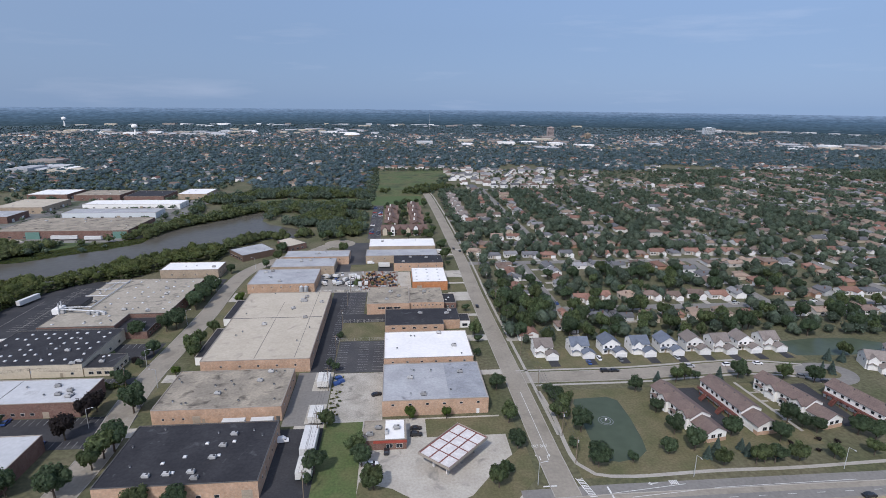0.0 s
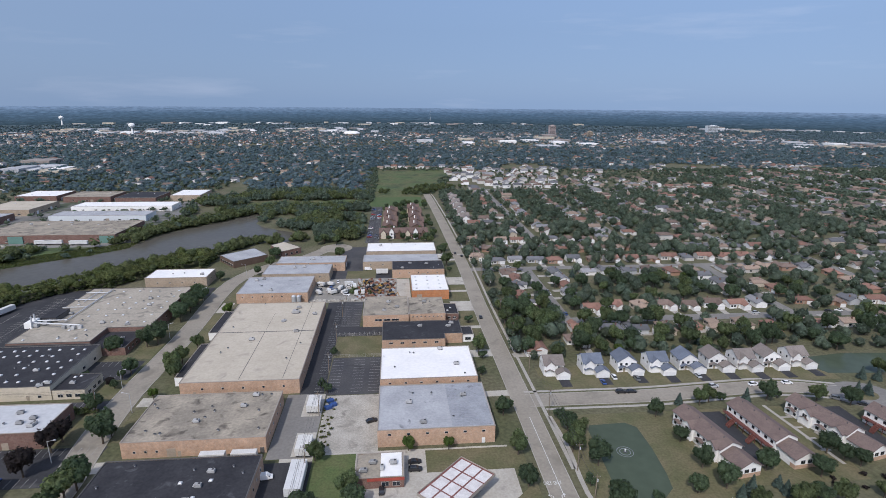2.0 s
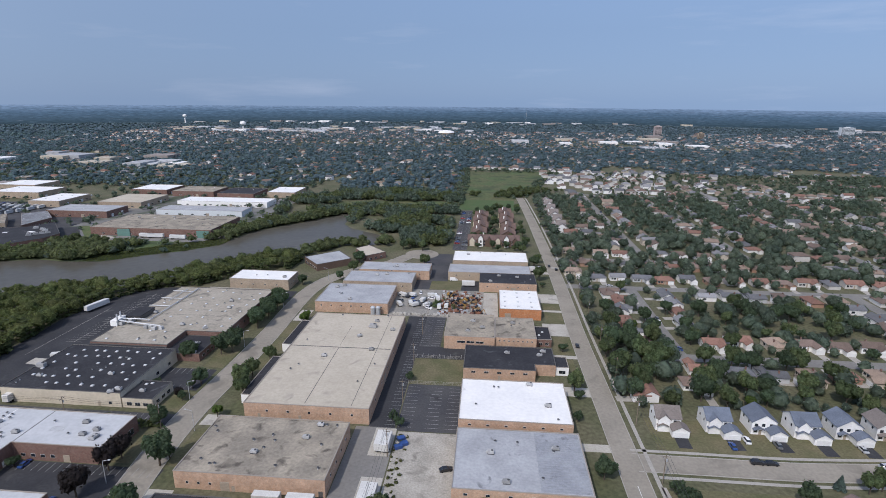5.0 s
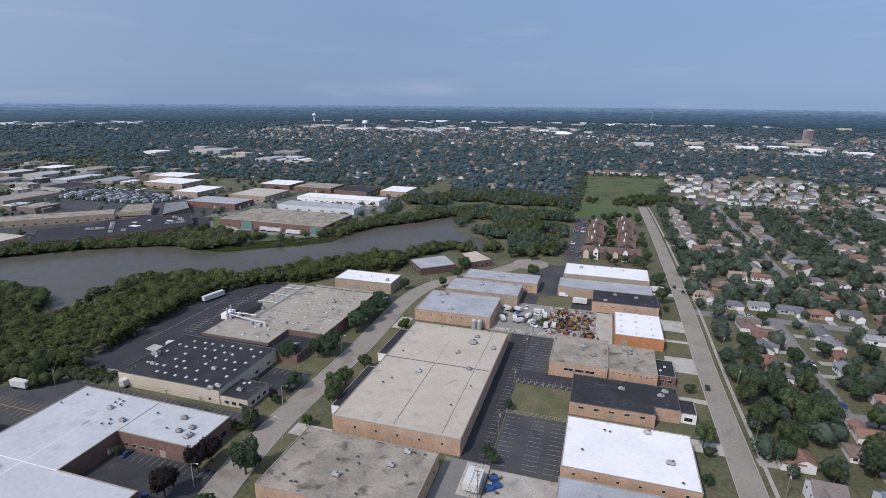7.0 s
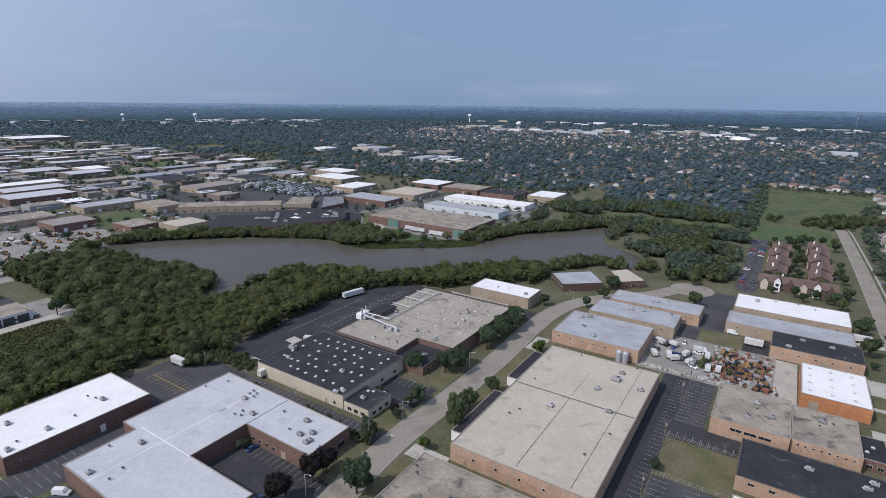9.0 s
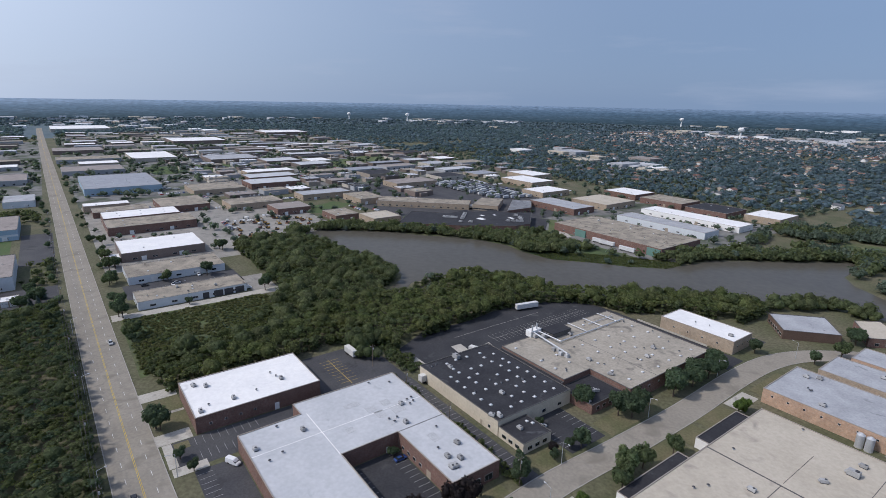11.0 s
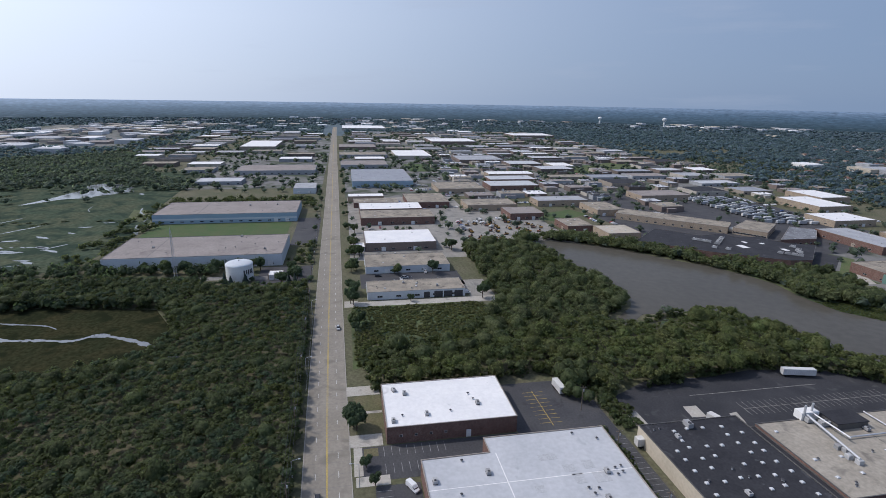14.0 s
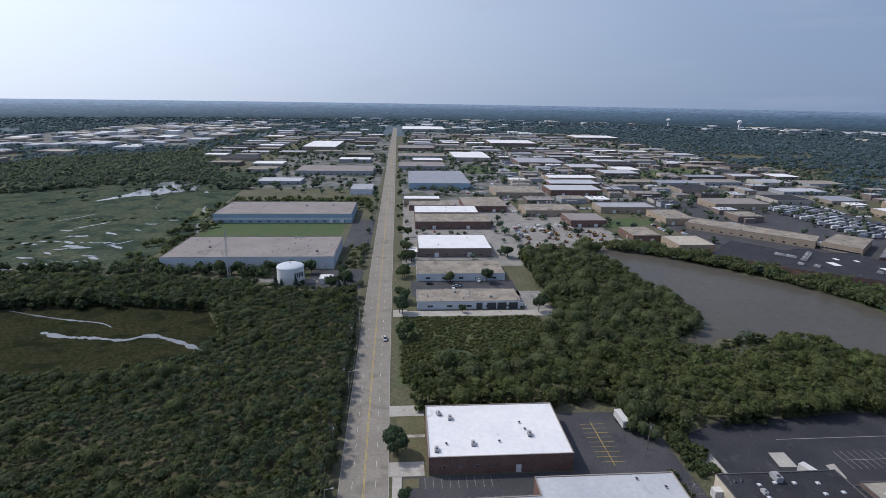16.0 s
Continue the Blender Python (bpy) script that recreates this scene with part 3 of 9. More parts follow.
patch("ground", [(-338, 131.5), (-338, 206), (-306, 210), (-282, 182), (-262, 131.5)], 0.02, M_MEADOW, "rough scrub field beside the road", "ground")
patch("ground", [(-1045, 240), (-940, 240), (-950, 330), (-1035, 410)], 0.02, M_LUSH, "green open lot in the industrial park", "ground")
patch("ground", [(-1172, 744), (-1223, 786), (-1500, 822), (-1728, 834), (-1640, 770), (-1420, 776)], 0.025, mat("red_earth", (0.34, 0.235, 0.175), 0.95, 0.15, 20.0, 3.0), "strip of bare reddish earth at far roadworks", "ground")
patch("ground", rect(-1010, -900, 545, 640), 0.02, M_LUSH, "green open lot beside warehouses", "ground")
patch("ground", [(-556, 322), (-545, 345), (-575, 392), (-600, 380), (-585, 345)], 0.02, M_LUSH, "grassy mound at the river bend", "ground")

# roads: centre lines, half widths
MAIN = smooth_line([(-2350, 98.5), (-1790, 103), (-1200, 109), (-790, 114), (-350, 119), (-180, 122), (-60, 126), (40, 131.5), (110, 132), (260, 131), (700, 128)], 30)
NORTH = smooth_line([(54.5, 140), (54, 160), (53.8, 205), (53.2, 260), (52.6, 325), (53, 415), (50.5, 560), (49, 620), (45.5, 727), (44, 745)], 12)
SIDE = smooth_line([(56, 217), (80, 217), (110, 217), (140, 219), (165, 220.5), (182, 218), (196, 214)], 8)
IND = smooth_line([(-108.5, 128), (-107, 150), (-106.5, 174), (-110.5, 206), (-112, 233), (-111, 264), (-110.5, 306), (-112, 350), (-110.5, 380), (-103, 403), (-87, 425), (-70, 441), (-58, 462)], 8)


LIFT = [0.045]
for pad in ([(-211, 263), (-203.4, 262), (-203, 268.2), (-210.8, 268.8)], [(-212.2, 237.7), (-201.1, 237.3), (-203.2, 240), (-211.6, 240)], [(-203.5, 278.5), (-196.4, 277.6), (-196.6, 280.7), (-204.1, 282.1)]):
    patch("pavement", pad, 0.044, M_CONC, "pale concrete loading pad", "pad")


def road(name, line, half, material, label, kerb=True):
    g = Geo()
    LIFT[0] -= 0.0004
    ribbon(g, line, -half, half, -0.3, LIFT[0])
    ob = solo(name, g, material, label, "road", "structure")
    if kerb:
        k = Geo()
        ribbon(k, line, half, half + 0.3, -0.2, 0.16)
        ribbon(k, line, -half - 0.3, -half, -0.2, 0.16)
        part("kerb", k, M_WALK, ob, "pale concrete kerb")
    for (x0, y0), (x1, y1) in zip(line, line[1:]):
        block(min(x0, x1), max(x0, x1), min(y0, y1), max(y0, y1), half + 1.5)
    return ob


main_road = road("road", MAIN, 7.7, M_ROAD, "wide straight pale concrete road with lane markings")
g = Geo()
near_main = [p for p in MAIN if -1300 < p[0] < 400]
for d in (-3.75, 3.75):
    ribbon_dashes(g, near_main, d, 0.16, 3.0, 7.0, 0.06)
part("lane_dashes", g, M_PAINT, main_road, "white lane dashes")
g = Geo()
for d in (-0.28, 0.12):
    ribbon(g, MAIN, d, d + 0.15, 0.046, 0.06)
part("centre_lines", g, M_YELLOW, main_road, "double yellow line")
g = Geo()
x = -900.0
while x < -150:
    y = float(np.interp(x, [p[0] for p in MAIN], [p[1] for p in MAIN]))
    g.box(x - 0.05, x + 0.05, y - 7.6, y + 7.6, 0.04, 0.05)
    x += 6.1
part("slab_joint", g, M_STREET, main_road, "fine slab joints")
g = Geo()
ribbon(g, [p for p in MAIN if 30 < p[0] < 420], 7.4, 12.4, -0.3, 0.043)
part("turn_lane", g, M_STREET, main_road, "grey asphalt turn lane")
g = Geo()
ribbon(g, [p for p in MAIN if 40 < p[0] < 420], 1.2, 5.2, -0.2, 0.0475)
ribbon(g, [p for p in MAIN if 40 < p[0] < 420], -7.4, -2.2, -0.2, 0.0475)
part("lane_overlay", g, M_STREET, main_road, "grey asphalt lane overlays")
g = Geo()
ribbon(g, [(69.4, 140.4), (80, 141.4), (95.4, 142.9)], -0.1, 0.1, 0.03, 0.062)
ribbon(g, [(75, 138.2), (107, 140.4), (155, 140.6)], -0.08, 0.08, 0.03, 0.062)
ribbon(g, [(68.7, 143.6), (68.9, 138.2)], -0.3, 0.3, 0.03, 0.062)
part("edge_line", g, M_PAINT, main_road, "white turn lane lines")
g = Geo().box(90.4, 90.8, 142.9, 145.0, 0.05, 0.064)
for k in range(4):
    g.box(91.0 + 0.6 * k, 91.4 + 0.6 * k, 143.0, 145.0, 0.05, 0.064)
g.add([(83.2, 143.6, 0.064), (86.4, 143.9, 0.064), (86.4, 144.2, 0.064), (83.2, 144.0, 0.064), (84.2, 143.0, 0.064), (83.8, 144.8, 0.064), (82.6, 143.8, 0.064)], [(0, 1, 2, 3), (4, 5, 6)])
part("lane_marking", g, M_PAINT, main_road, "white turn arrow and bars")

north_road = road("road", NORTH, 4.3, M_ROAD, "pale two-lane street along the warehouses")
g = Geo()
ribbon(g, NORTH[1:5], -0.1, 0.1, 0.046, 0.06)
part("centre_line", g, M_PAINT, north_road)
g = Geo()
g.box(47.6, 52.2, 144.9, 145.5, 0.04, 0.06)
part("stop_line", g, M_PAINT, north_road, "white stop line")
g = Geo()
for side in (0.0, 2.1):
    g.add([(59.4 + side, 148.4, 0.06), (59.65 + side, 148.4, 0.06), (61.75 + side, 139.2, 0.06), (61.5 + side, 139.2, 0.06)], [(3, 2, 1, 0)])
for i in range(12):
    x, y = 59.5 + i * 0.185, 147.8 - i * 0.76
    g.box(x, x + 2.1, y - 0.16, y + 0.16, 0.04, 0.062)
part("crosswalk", g, M_PAINT, north_road, "white ladder crosswalk bars")
# turn arrows: a short shaft that bends to the side, with a head
for cx, s in ((50.4, -1), (53.2, 1)):
    g = Geo()
    g.add([(cx - 0.12, 158.6, 0.062), (cx + 0.12, 158.6, 0.062), (cx + 0.12, 160.6, 0.062), (cx - 0.12, 160.6, 0.062), (cx + s * 0.8, 161.0, 0.062), (cx + s * 0.8, 161.4, 0.062), (cx + s * 0.7, 160.4, 0.062), (cx + s * 1.5, 161.1, 0.062), (cx + s * 0.7, 162.0, 0.062)], [(0, 1, 2, 3), (3, 2, 4, 5) if s > 0 else (2, 3, 5, 4), (6, 7, 8)])
    part("lane_arrow", g, M_PAINT, north_road, "white bent turn arrow")
# the word on the road
for cx in (50.3, 53.6):
    cu = bpy.data.curves.new("lane_word", "FONT")
    cu.body, cu.size, cu.align_x = "ONLY", 1.25, "CENTER"
    cu.extrude = 0.004
    cu.materials.append(M_PAINT)
    ob = new("lane_word", cu)
    ob.parent = north_road
    ob.matrix_basis = pose(cx, 165.8, 0.062) @ Matrix.Diagonal((0.8, 2.0, 1, 1))
    tagged(ob, "white painted word ONLY")
road("road", SIDE, 4.6, M_ROAD, "curving residential street")
road("road", smooth_line([(-400, 78), (-403, 40), (-404, 0), (-406, -40), (-410, -90), (-416, -140), (-432, -230)], 10), 3.6, M_STREET, "narrow grey road between marsh and factory", kerb=False)
industrial_road = road("road", IND, 5.4, M_ROAD, "pale concrete industrial drive")
g = Geo().prism([(-49 + 13.5 * math.cos(i * math.pi / 14), 468 + 13.5 * math.sin(i * math.pi / 14)) for i in range(28)], -0.3, 0.049)
part("turning_circle", g, M_ROAD, industrial_road, "round end of the drive")
g = Geo().prism([(203 + 14 * math.cos(i * math.pi / 14), 211 + 11 * math.sin(i * math.pi / 14)) for i in range(28)], -0.3, 0.049)
solo("road", g, M_STREET, "round end of a residential street", "road", "structure")
g = Geo().prism([(203 + 6.5 * math.cos(i * math.pi / 12), 211 + 4.8 * math.sin(i * math.pi / 12)) for i in range(24)], -0.1, 0.17)
solo("trim", g, M_LAWN, "planted island in the turning circle", "island", "structure")
block(188, 218, 199, 223)

# pavements
def walkway(line, d0, d1, label="pale concrete sidewalk"):
    g = Geo()
    ribbon(g, line, d0, d1, -0.1, 0.07)
    return solo("pavement", g, M_WALK, label, "sidewalk", "structure")


walkway(NORTH[2:], -8.0, -6.6)
walkway(SIDE, 6.2, 7.6)
walkway(SIDE[1:], -7.8, -6.4)
walkway(smooth_line([(62, 205), (63, 185), (62, 168), (62.5, 156), (67, 150), (80, 147.8), (110, 148.5), (140, 148), (180, 149), (230, 149)], 5), -0.8, 0.8, "winding concrete footpath")

# residential streets: (x0, y0, x1, y1)
STREETS = [(95, 300, 340, 300), (99, 300, 99, 401), (57, 401, 420, 401), (57, 466, 520, 466), (212, 466, 212, 780), (129, 466, 129, 800), (300, 466, 300, 900), (385, 466, 385, 900), (340, 236, 340, 481), (420, 300, 420, 481), (500, 330, 500, 800), (590, 400, 590, 900), (680, 460, 680, 1000), (57, 560, 128, 560), (300, 640, 680, 640), (128, 780, 500, 780), (240, 300, 240, 405), (420, 405, 700, 405), (780, 560, 780, 1100)]
for x0, y0, x1, y1 in STREETS:
    line = [(x0 + (x1 - x0) * i / 12, y0 + (y1 - y0) * i / 12) for i in range(13)]
    road("road", line, 4.0, M_STREET, "quiet grey residential street", kerb=False)

# yards, lots and drives: x0, x1, y0, y1, z, material, label
LOTS = [
    (-40, 41, 140, 188, 0.028, M_CONC, "pale concrete filling station forecourt"),
    (-45.5, -28, 142, 184, 0.03, M_ASPHALT_NEW, "dark asphalt yard beside a warehouse"),
    (-45, -29, 186, 229, 0.03, M_STREET, "grey asphalt loading yard"),
    (-37, -29.2, 212, 228.5, 0.036, M_CONC, "pale concrete slab in a yard"),
    (-36.5, -29.2, 187, 201, 0.036, M_CONC, "pale concrete slab in a yard"),
    (-28.5, -6, 188, 227, 0.03, M_GRAVEL, "pale dusty gravel yard"),
    (-29.5, -6.2, 227.5, 262, 0.033, M_ASPHALT, "asphalt car park with white stall lines"),
    (-40.3, -30, 229, 338, 0.033, M_ASPHALT_NEW, "long asphalt lane with parking stalls"),
    (-30, -6.3, 287, 299.5, 0.031, M_ASPHALT_NEW, "dark asphalt lane with stalls"),
    (-30, -19, 299.5, 338, 0.031, M_ASPHALT, "small asphalt lot"),
    (-54, 2, 338, 384, 0.029, M_CONCW, "dusty equipment yard"),
    (2, 10.8, 338, 382, 0.03, M_CONC, "pale concrete drive"),
    (-13, -1.5, 384, 404, 0.031, M_ASPHALT_NEW, "small dark asphalt lot beside a black-roofed building"),
    (-45, -23, 384, 470, 0.03, M_ASPHALT, "asphalt yard behind warehouses"),
    (-25.5, -13, 484, 652, 0.03, M_ASPHALT, "long apartment car park"),
    (-125, -103, 177.4, 198.2, 0.03, M_ASPHALT_NEW, "courtyard car park of a white-roofed warehouse"),
    (-156.6, -125, 177.4, 198.3, 0.03, M_ASPHALT_NEW, "shaded courtyard asphalt"),
    (-239, -196.8, 191, 229, 0.03, M_ASPHALT, "asphalt car park with yellow stall lines"),
    (-204.8, -187, 133, 190.5, 0.03, M_ASPHALT, "asphalt forecourt with stalls"),
    (-184.4, -128, 137, 151.4, 0.031, M_ASPHALT, "asphalt forecourt with stalls"),
    (-197, -116, 222, 229.6, 0.031, M_ASPHALT, "narrow asphalt strip with stalls"),
    (-141.8, -119, 247.5, 266, 0.031, M_ASPHALT_NEW, "dark asphalt visitor car park"),
    (-168, -122, 392.6, 403, 0.03, M_ASPHALT, "small dark car park"),
    (-188.3, -118.5, 355.6, 371.4, 0.032, M_ASPHALT_NEW, "dark asphalt alley behind a brick plant"),
    (-211, -194, 238.6, 242.2, 0.036, M_CONC, "pale concrete dock strip"),
    (-330, -244, 483, 497.5, 0.03, M_STREET, "grey asphalt dock apron of a large warehouse"),
    (-378, -337, 206, 222, 0.03, M_CONCW, "pale concrete apron"),
    (-346, -338, 136, 222, 0.0335, M_CONC, "pale concrete drive"),
    (-398.6, -369.4, 139, 208, 0.03, M_ASPHALT, "asphalt lot between low buildings"),
    (-700, -432, 133, 262, 0.025, M_CONCW, "concrete yards of an industrial park"),
    (-620, -440, 230, 330, 0.022, M_CONCW, "dusty contractor yard"),
    (-700, -400, 395, 640, 0.021, M_ASPHALT, "broad asphalt yards between warehouses"),
    (-430, -230, 480, 700, 0.019, M_YARD, "grey yards round large warehouses"),
    (-1900, -700, 131, 760, 0.012, M_YARD, "grey yards of a far industrial park"),
    (-1700, -780, -120, 100, 0.012, M_YARD, "grey yards of a far industrial park"),
    (-590, -484, 84, 106, 0.03, M_ASPHALT, "asphalt factory car park"),
    (-425, -385, 70, 106, 0.03, M_ASPHALT, "asphalt lot beside a water tank"),
    (-2400, -1380, -950, -360, 0.012, M_YARD, "far grey lots of a commercial park"),
    (110, 160, 160, 205, 0.019, M_LAWN, "mown lawn between townhouses"),
]
patch("pavement", [(-222, 238), (-188.5, 238), (-188.5, 372), (-206, 370), (-221, 361), (-231, 340), (-234, 312), (-231, 288), (-233, 260)], 0.03, M_ASPHALT_NEW, "large dark asphalt truck lot", "yard")
block(-226, -188.5, 240, 345)
patch("pavement", [(-366, 468), (-353, 481), (-392, 527), (-405, 519)], 0.034, M_ASPHALT_NEW, "small dark car park beside a brick works", "yard")
patch("pavement", [(-352, 484), (-347, 490), (-384, 532), (-391, 528)], 0.034, M_LAWNG, "grass strip beside a works drive", "lawn")
patch("pavement", [(-346, 491), (-330, 484), (-330, 492), (-342, 498), (-374, 536), (-383, 533)], 0.036, M_CONC, "pale concrete works drive", "driveway")
solo("retaining_wall", Geo().box(-178, -137, 371.5, 371.9, -0.2, 0.9), M_CONC, "low pale concrete wall along an asphalt alley", "wall", "structure")
for x0, x1, y0, y1, z, m, label in LOTS:
    patch("pavement", rect(x0, x1, y0, y1), z, m, label, "yard")
    if (x1 - x0) * (y1 - y0) < 12000:
        block(x0, x1, y0, y1)
for x0, x1, y0, y1 in ((-29.3, -6.2, 262.2, 286.6), (37, 46, 280, 292), (38, 48, 297, 318), (38, 48, 336, 352), (38, 48, 356, 366), (11, 46, 175, 187), (62, 110, 148, 205), (66, 205, 224.5, 245), (-34, -13.4, 384.4, 402)):
    patch("ground", rect(x0, x1, y0, y1), 0.0345, M_LAWN, "mown patchy lawn", "lawn")
for x0, x1, y0, y1 in ((-28.5, -13.5, 140, 187),):
    patch("ground", rect(x0, x1, y0, y1), 0.041, M_LAWNG, "green mown lawn strip", "lawn")
for x0, x1, y0, y1 in ((36.5, 49, 221.5, 226), (36.5, 49, 258.5, 266), (28, 48.5, 293, 296.5), (35, 48.5, 319, 335), (35, 48.5, 352.5, 355.5), (35, 48.5, 367, 383), (34, 48.5, 425, 430), (3, 6, 222, 226), (-105, -94, 183, 189), (-105, -90, 224, 231), (-105, -98, 325, 341), (-189.5, -184.8, 131, 142), (-205, -190, 130.5, 133.5), (-348, -338, 128, 136), (-247, -239.6, 128.5, 142), (-212.4, -205.2, 128.8, 141), (-227.6, -226, 129, 142)):
    patch("pavement", rect(x0, x1, y0, y1), 0.038, M_CONC, "concrete driveway", "driveway")
for pts in (((30, 131), (47, 150), (47, 168), (36, 158), (24, 143), (18, 140)), ((-14, 140), (8, 140), (-2, 148), (-13, 152)), ((62, 176), (72, 176), (71, 152), (63, 156))):
    patch("ground", list(pts), 0.036, M_LAWN, "mown grass island with shrubs", "lawn")
for x0, x1, y0, y1 in ((-104.5, -96, 262, 285), (-104.5, -97, 287, 300), (-105, -97, 303, 322), (-104, -95, 200, 222), (-126, -117, 200, 216), (-127, -117.5, 231, 246), (-127, -117.5, 268, 300), (-104, -97, 345, 372), (-239, -228, 131.5, 142), (-225.5, -213, 131.5, 142), (-204, -199.5, 134, 139)):
    patch("ground", rect(x0, x1, y0, y1), 0.037, M_LAWN, "grass verge with a walk", "lawn")


def stalls(x0, x1, y0, y1, step, along, material=M_STALL, z=0.045, w=0.12):
    """Stall lines: strokes of the short side, repeated along the other axis."""
    g = Geo()
    if along == "x":
        for i in range(int((x1 - x0) / step) + 1):
            g.box(x0 + i * step - w / 2, x0 + i * step + w / 2, y0, y1, z - 0.01, z)
    else:
        for i in range(int((y1 - y0) / step) + 1):
            g.box(x0, x1, y0 + i * step - w / 2, y0 + i * step + w / 2, z - 0.01, z)
    return solo("trim", g, material, "painted parking stall lines on asphalt", "markings", "structure")


for x0, x1, y0, y1, along in ((-29, -24, 230, 261, "y"), (-19, -14, 230, 261, "y"), (-11.5, -6.6, 230, 261, "y"), (-34.5, -30.4, 231, 336, "y"), (-29.5, -7, 288, 292, "x"), (-29.5, -25, 301, 336, "y"), (-24, -19.4, 301, 336, "y"), (-195, -127, 223, 229, "x"), (-139, -121, 261, 266, "x"), (-139, -121, 248, 252, "x"), (-155, -104, 193.5, 198, "x"), (-155, -104, 177.8, 182, "x"), (-25, -20, 486, 650, "y"), (-18, -13.4, 486, 650, "y")):
    stalls(x0, x1, y0, y1, 2.7, along)
stalls(-210.4, -205.8, 287, 356, 2.6, "y", M_WALK)
stalls(-205.6, -201, 287, 359, 2.6, "y", M_WALK)
solo("trim", Geo().box(-205.78, -205.62, 287, 357, 0.03, 0.046), M_WALK, "white line between two rows of parking stalls", "markings", "structure")
solo("trim", Geo().box(-218.3, -218.1, 271, 333, 0.03, 0.046), M_WALK, "faint white lane line across a truck lot", "markings", "structure")
stalls(-231, -208, 201.2, 205.6, 2.75, "x", M_YELLOW)
stalls(-231, -208, 206, 210.4, 2.75, "x", M_YELLOW)
solo("trim", Geo().box(-232, -207, 205.7, 205.9, 0.03, 0.046), M_YELLOW, "yellow line between two rows of parking stalls", "markings", "structure")
stalls(-204, -199, 141, 165, 2.7, "y")
stalls(-195, -190, 141, 176, 2.7, "y")
stalls(-182, -132, 137.5, 142.2, 2.7, "x")
stalls(-203, -188, 184, 189.8, 2.7, "x")
FIELD_WOODS = [(-755, -315), (-848, -210), (-818, -130), (-764, -108), (-770, -70), (-880, -128), (-1000, -190), (-1263, -277), (-1100, -520), (-850, -560), (-690, -400)]

# ---- buildings ----
SHARED = {}


def shared(key, make):
    if key not in SHARED:
        SHARED[key] = make()
    return SHARED[key]


def inset(pts, d):
    """An orthogonal or convex outline, counter-clockwise, moved inwards by d."""
    n, out = len(pts), []
    for i in range(n):
        p, q, r = Vector(pts[i - 1]), Vector(pts[i]), Vector(pts[(i + 1) % n])
        a, b = (q - p).normalized(), (r - q).normalized()
        na, nb = Vector((-a.y, a.x)), Vector((-b.y, b.x))
        k = na + nb
        out.append(tuple(q + k * (d / max(0.3, 1 + na.dot(nb)))))
    return out


def opening_mesh(w, h, pane, frame_m):
    def make():
        g = Geo()
        g.box(-w / 2, w / 2, -0.06, 0.02, 0, h, 1)
        for x0, x1 in ((-w / 2 + 0.07, -0.03), (0.03, w / 2 - 0.07)) if w > 1.6 else ((-w / 2 + 0.07, w / 2 - 0.07),):
            g.box(x0, x1, -0.08, 0.0, 0.07, h - 0.07, 0)
        return g.mesh("window", pane, frame_m)
    return shared(("open", w, h, pane.name, frame_m.name), make)


def door_mesh(w, h, m):
    def make():
        # one sheet folded into horizontal panels
        rows = [(0.0, 0.02), (0.0, -0.05)]
        n = max(3, int(h / 0.55))
        for i in range(n):
            rows += [(h * i / n + 0.03, -0.09), (h * (i + 1) / n - 0.05, -0.09), (h * (i + 1) / n - 0.01, -0.04)]
        rows += [(h, -0.05), (h, 0.02)]
        vs = [(x, y, z) for z, y in rows for x in (-w / 2, w / 2)]
        fs = [(2 * i, 2 * i + 1, 2 * i + 3, 2 * i + 2) for i in range(len(rows) - 1)]
        return Geo().add(vs, fs).mesh("door", m)
    return shared(("door", w, h, m.name), make)


def skylight_mesh(s=1.2, m=None):
    def make():
        g = Geo().box(-s / 2, s / 2, -s / 2, s / 2, 0, 0.25, 1)
        g.box(-s / 2 + 0.06, s / 2 - 0.06, -s / 2 + 0.06, s / 2 - 0.06, 0.25, 0.5, 0, 0.18)
        return g.mesh("skylight", m or M_DOME, M_UNIT)
    return shared(("sky", s), make)


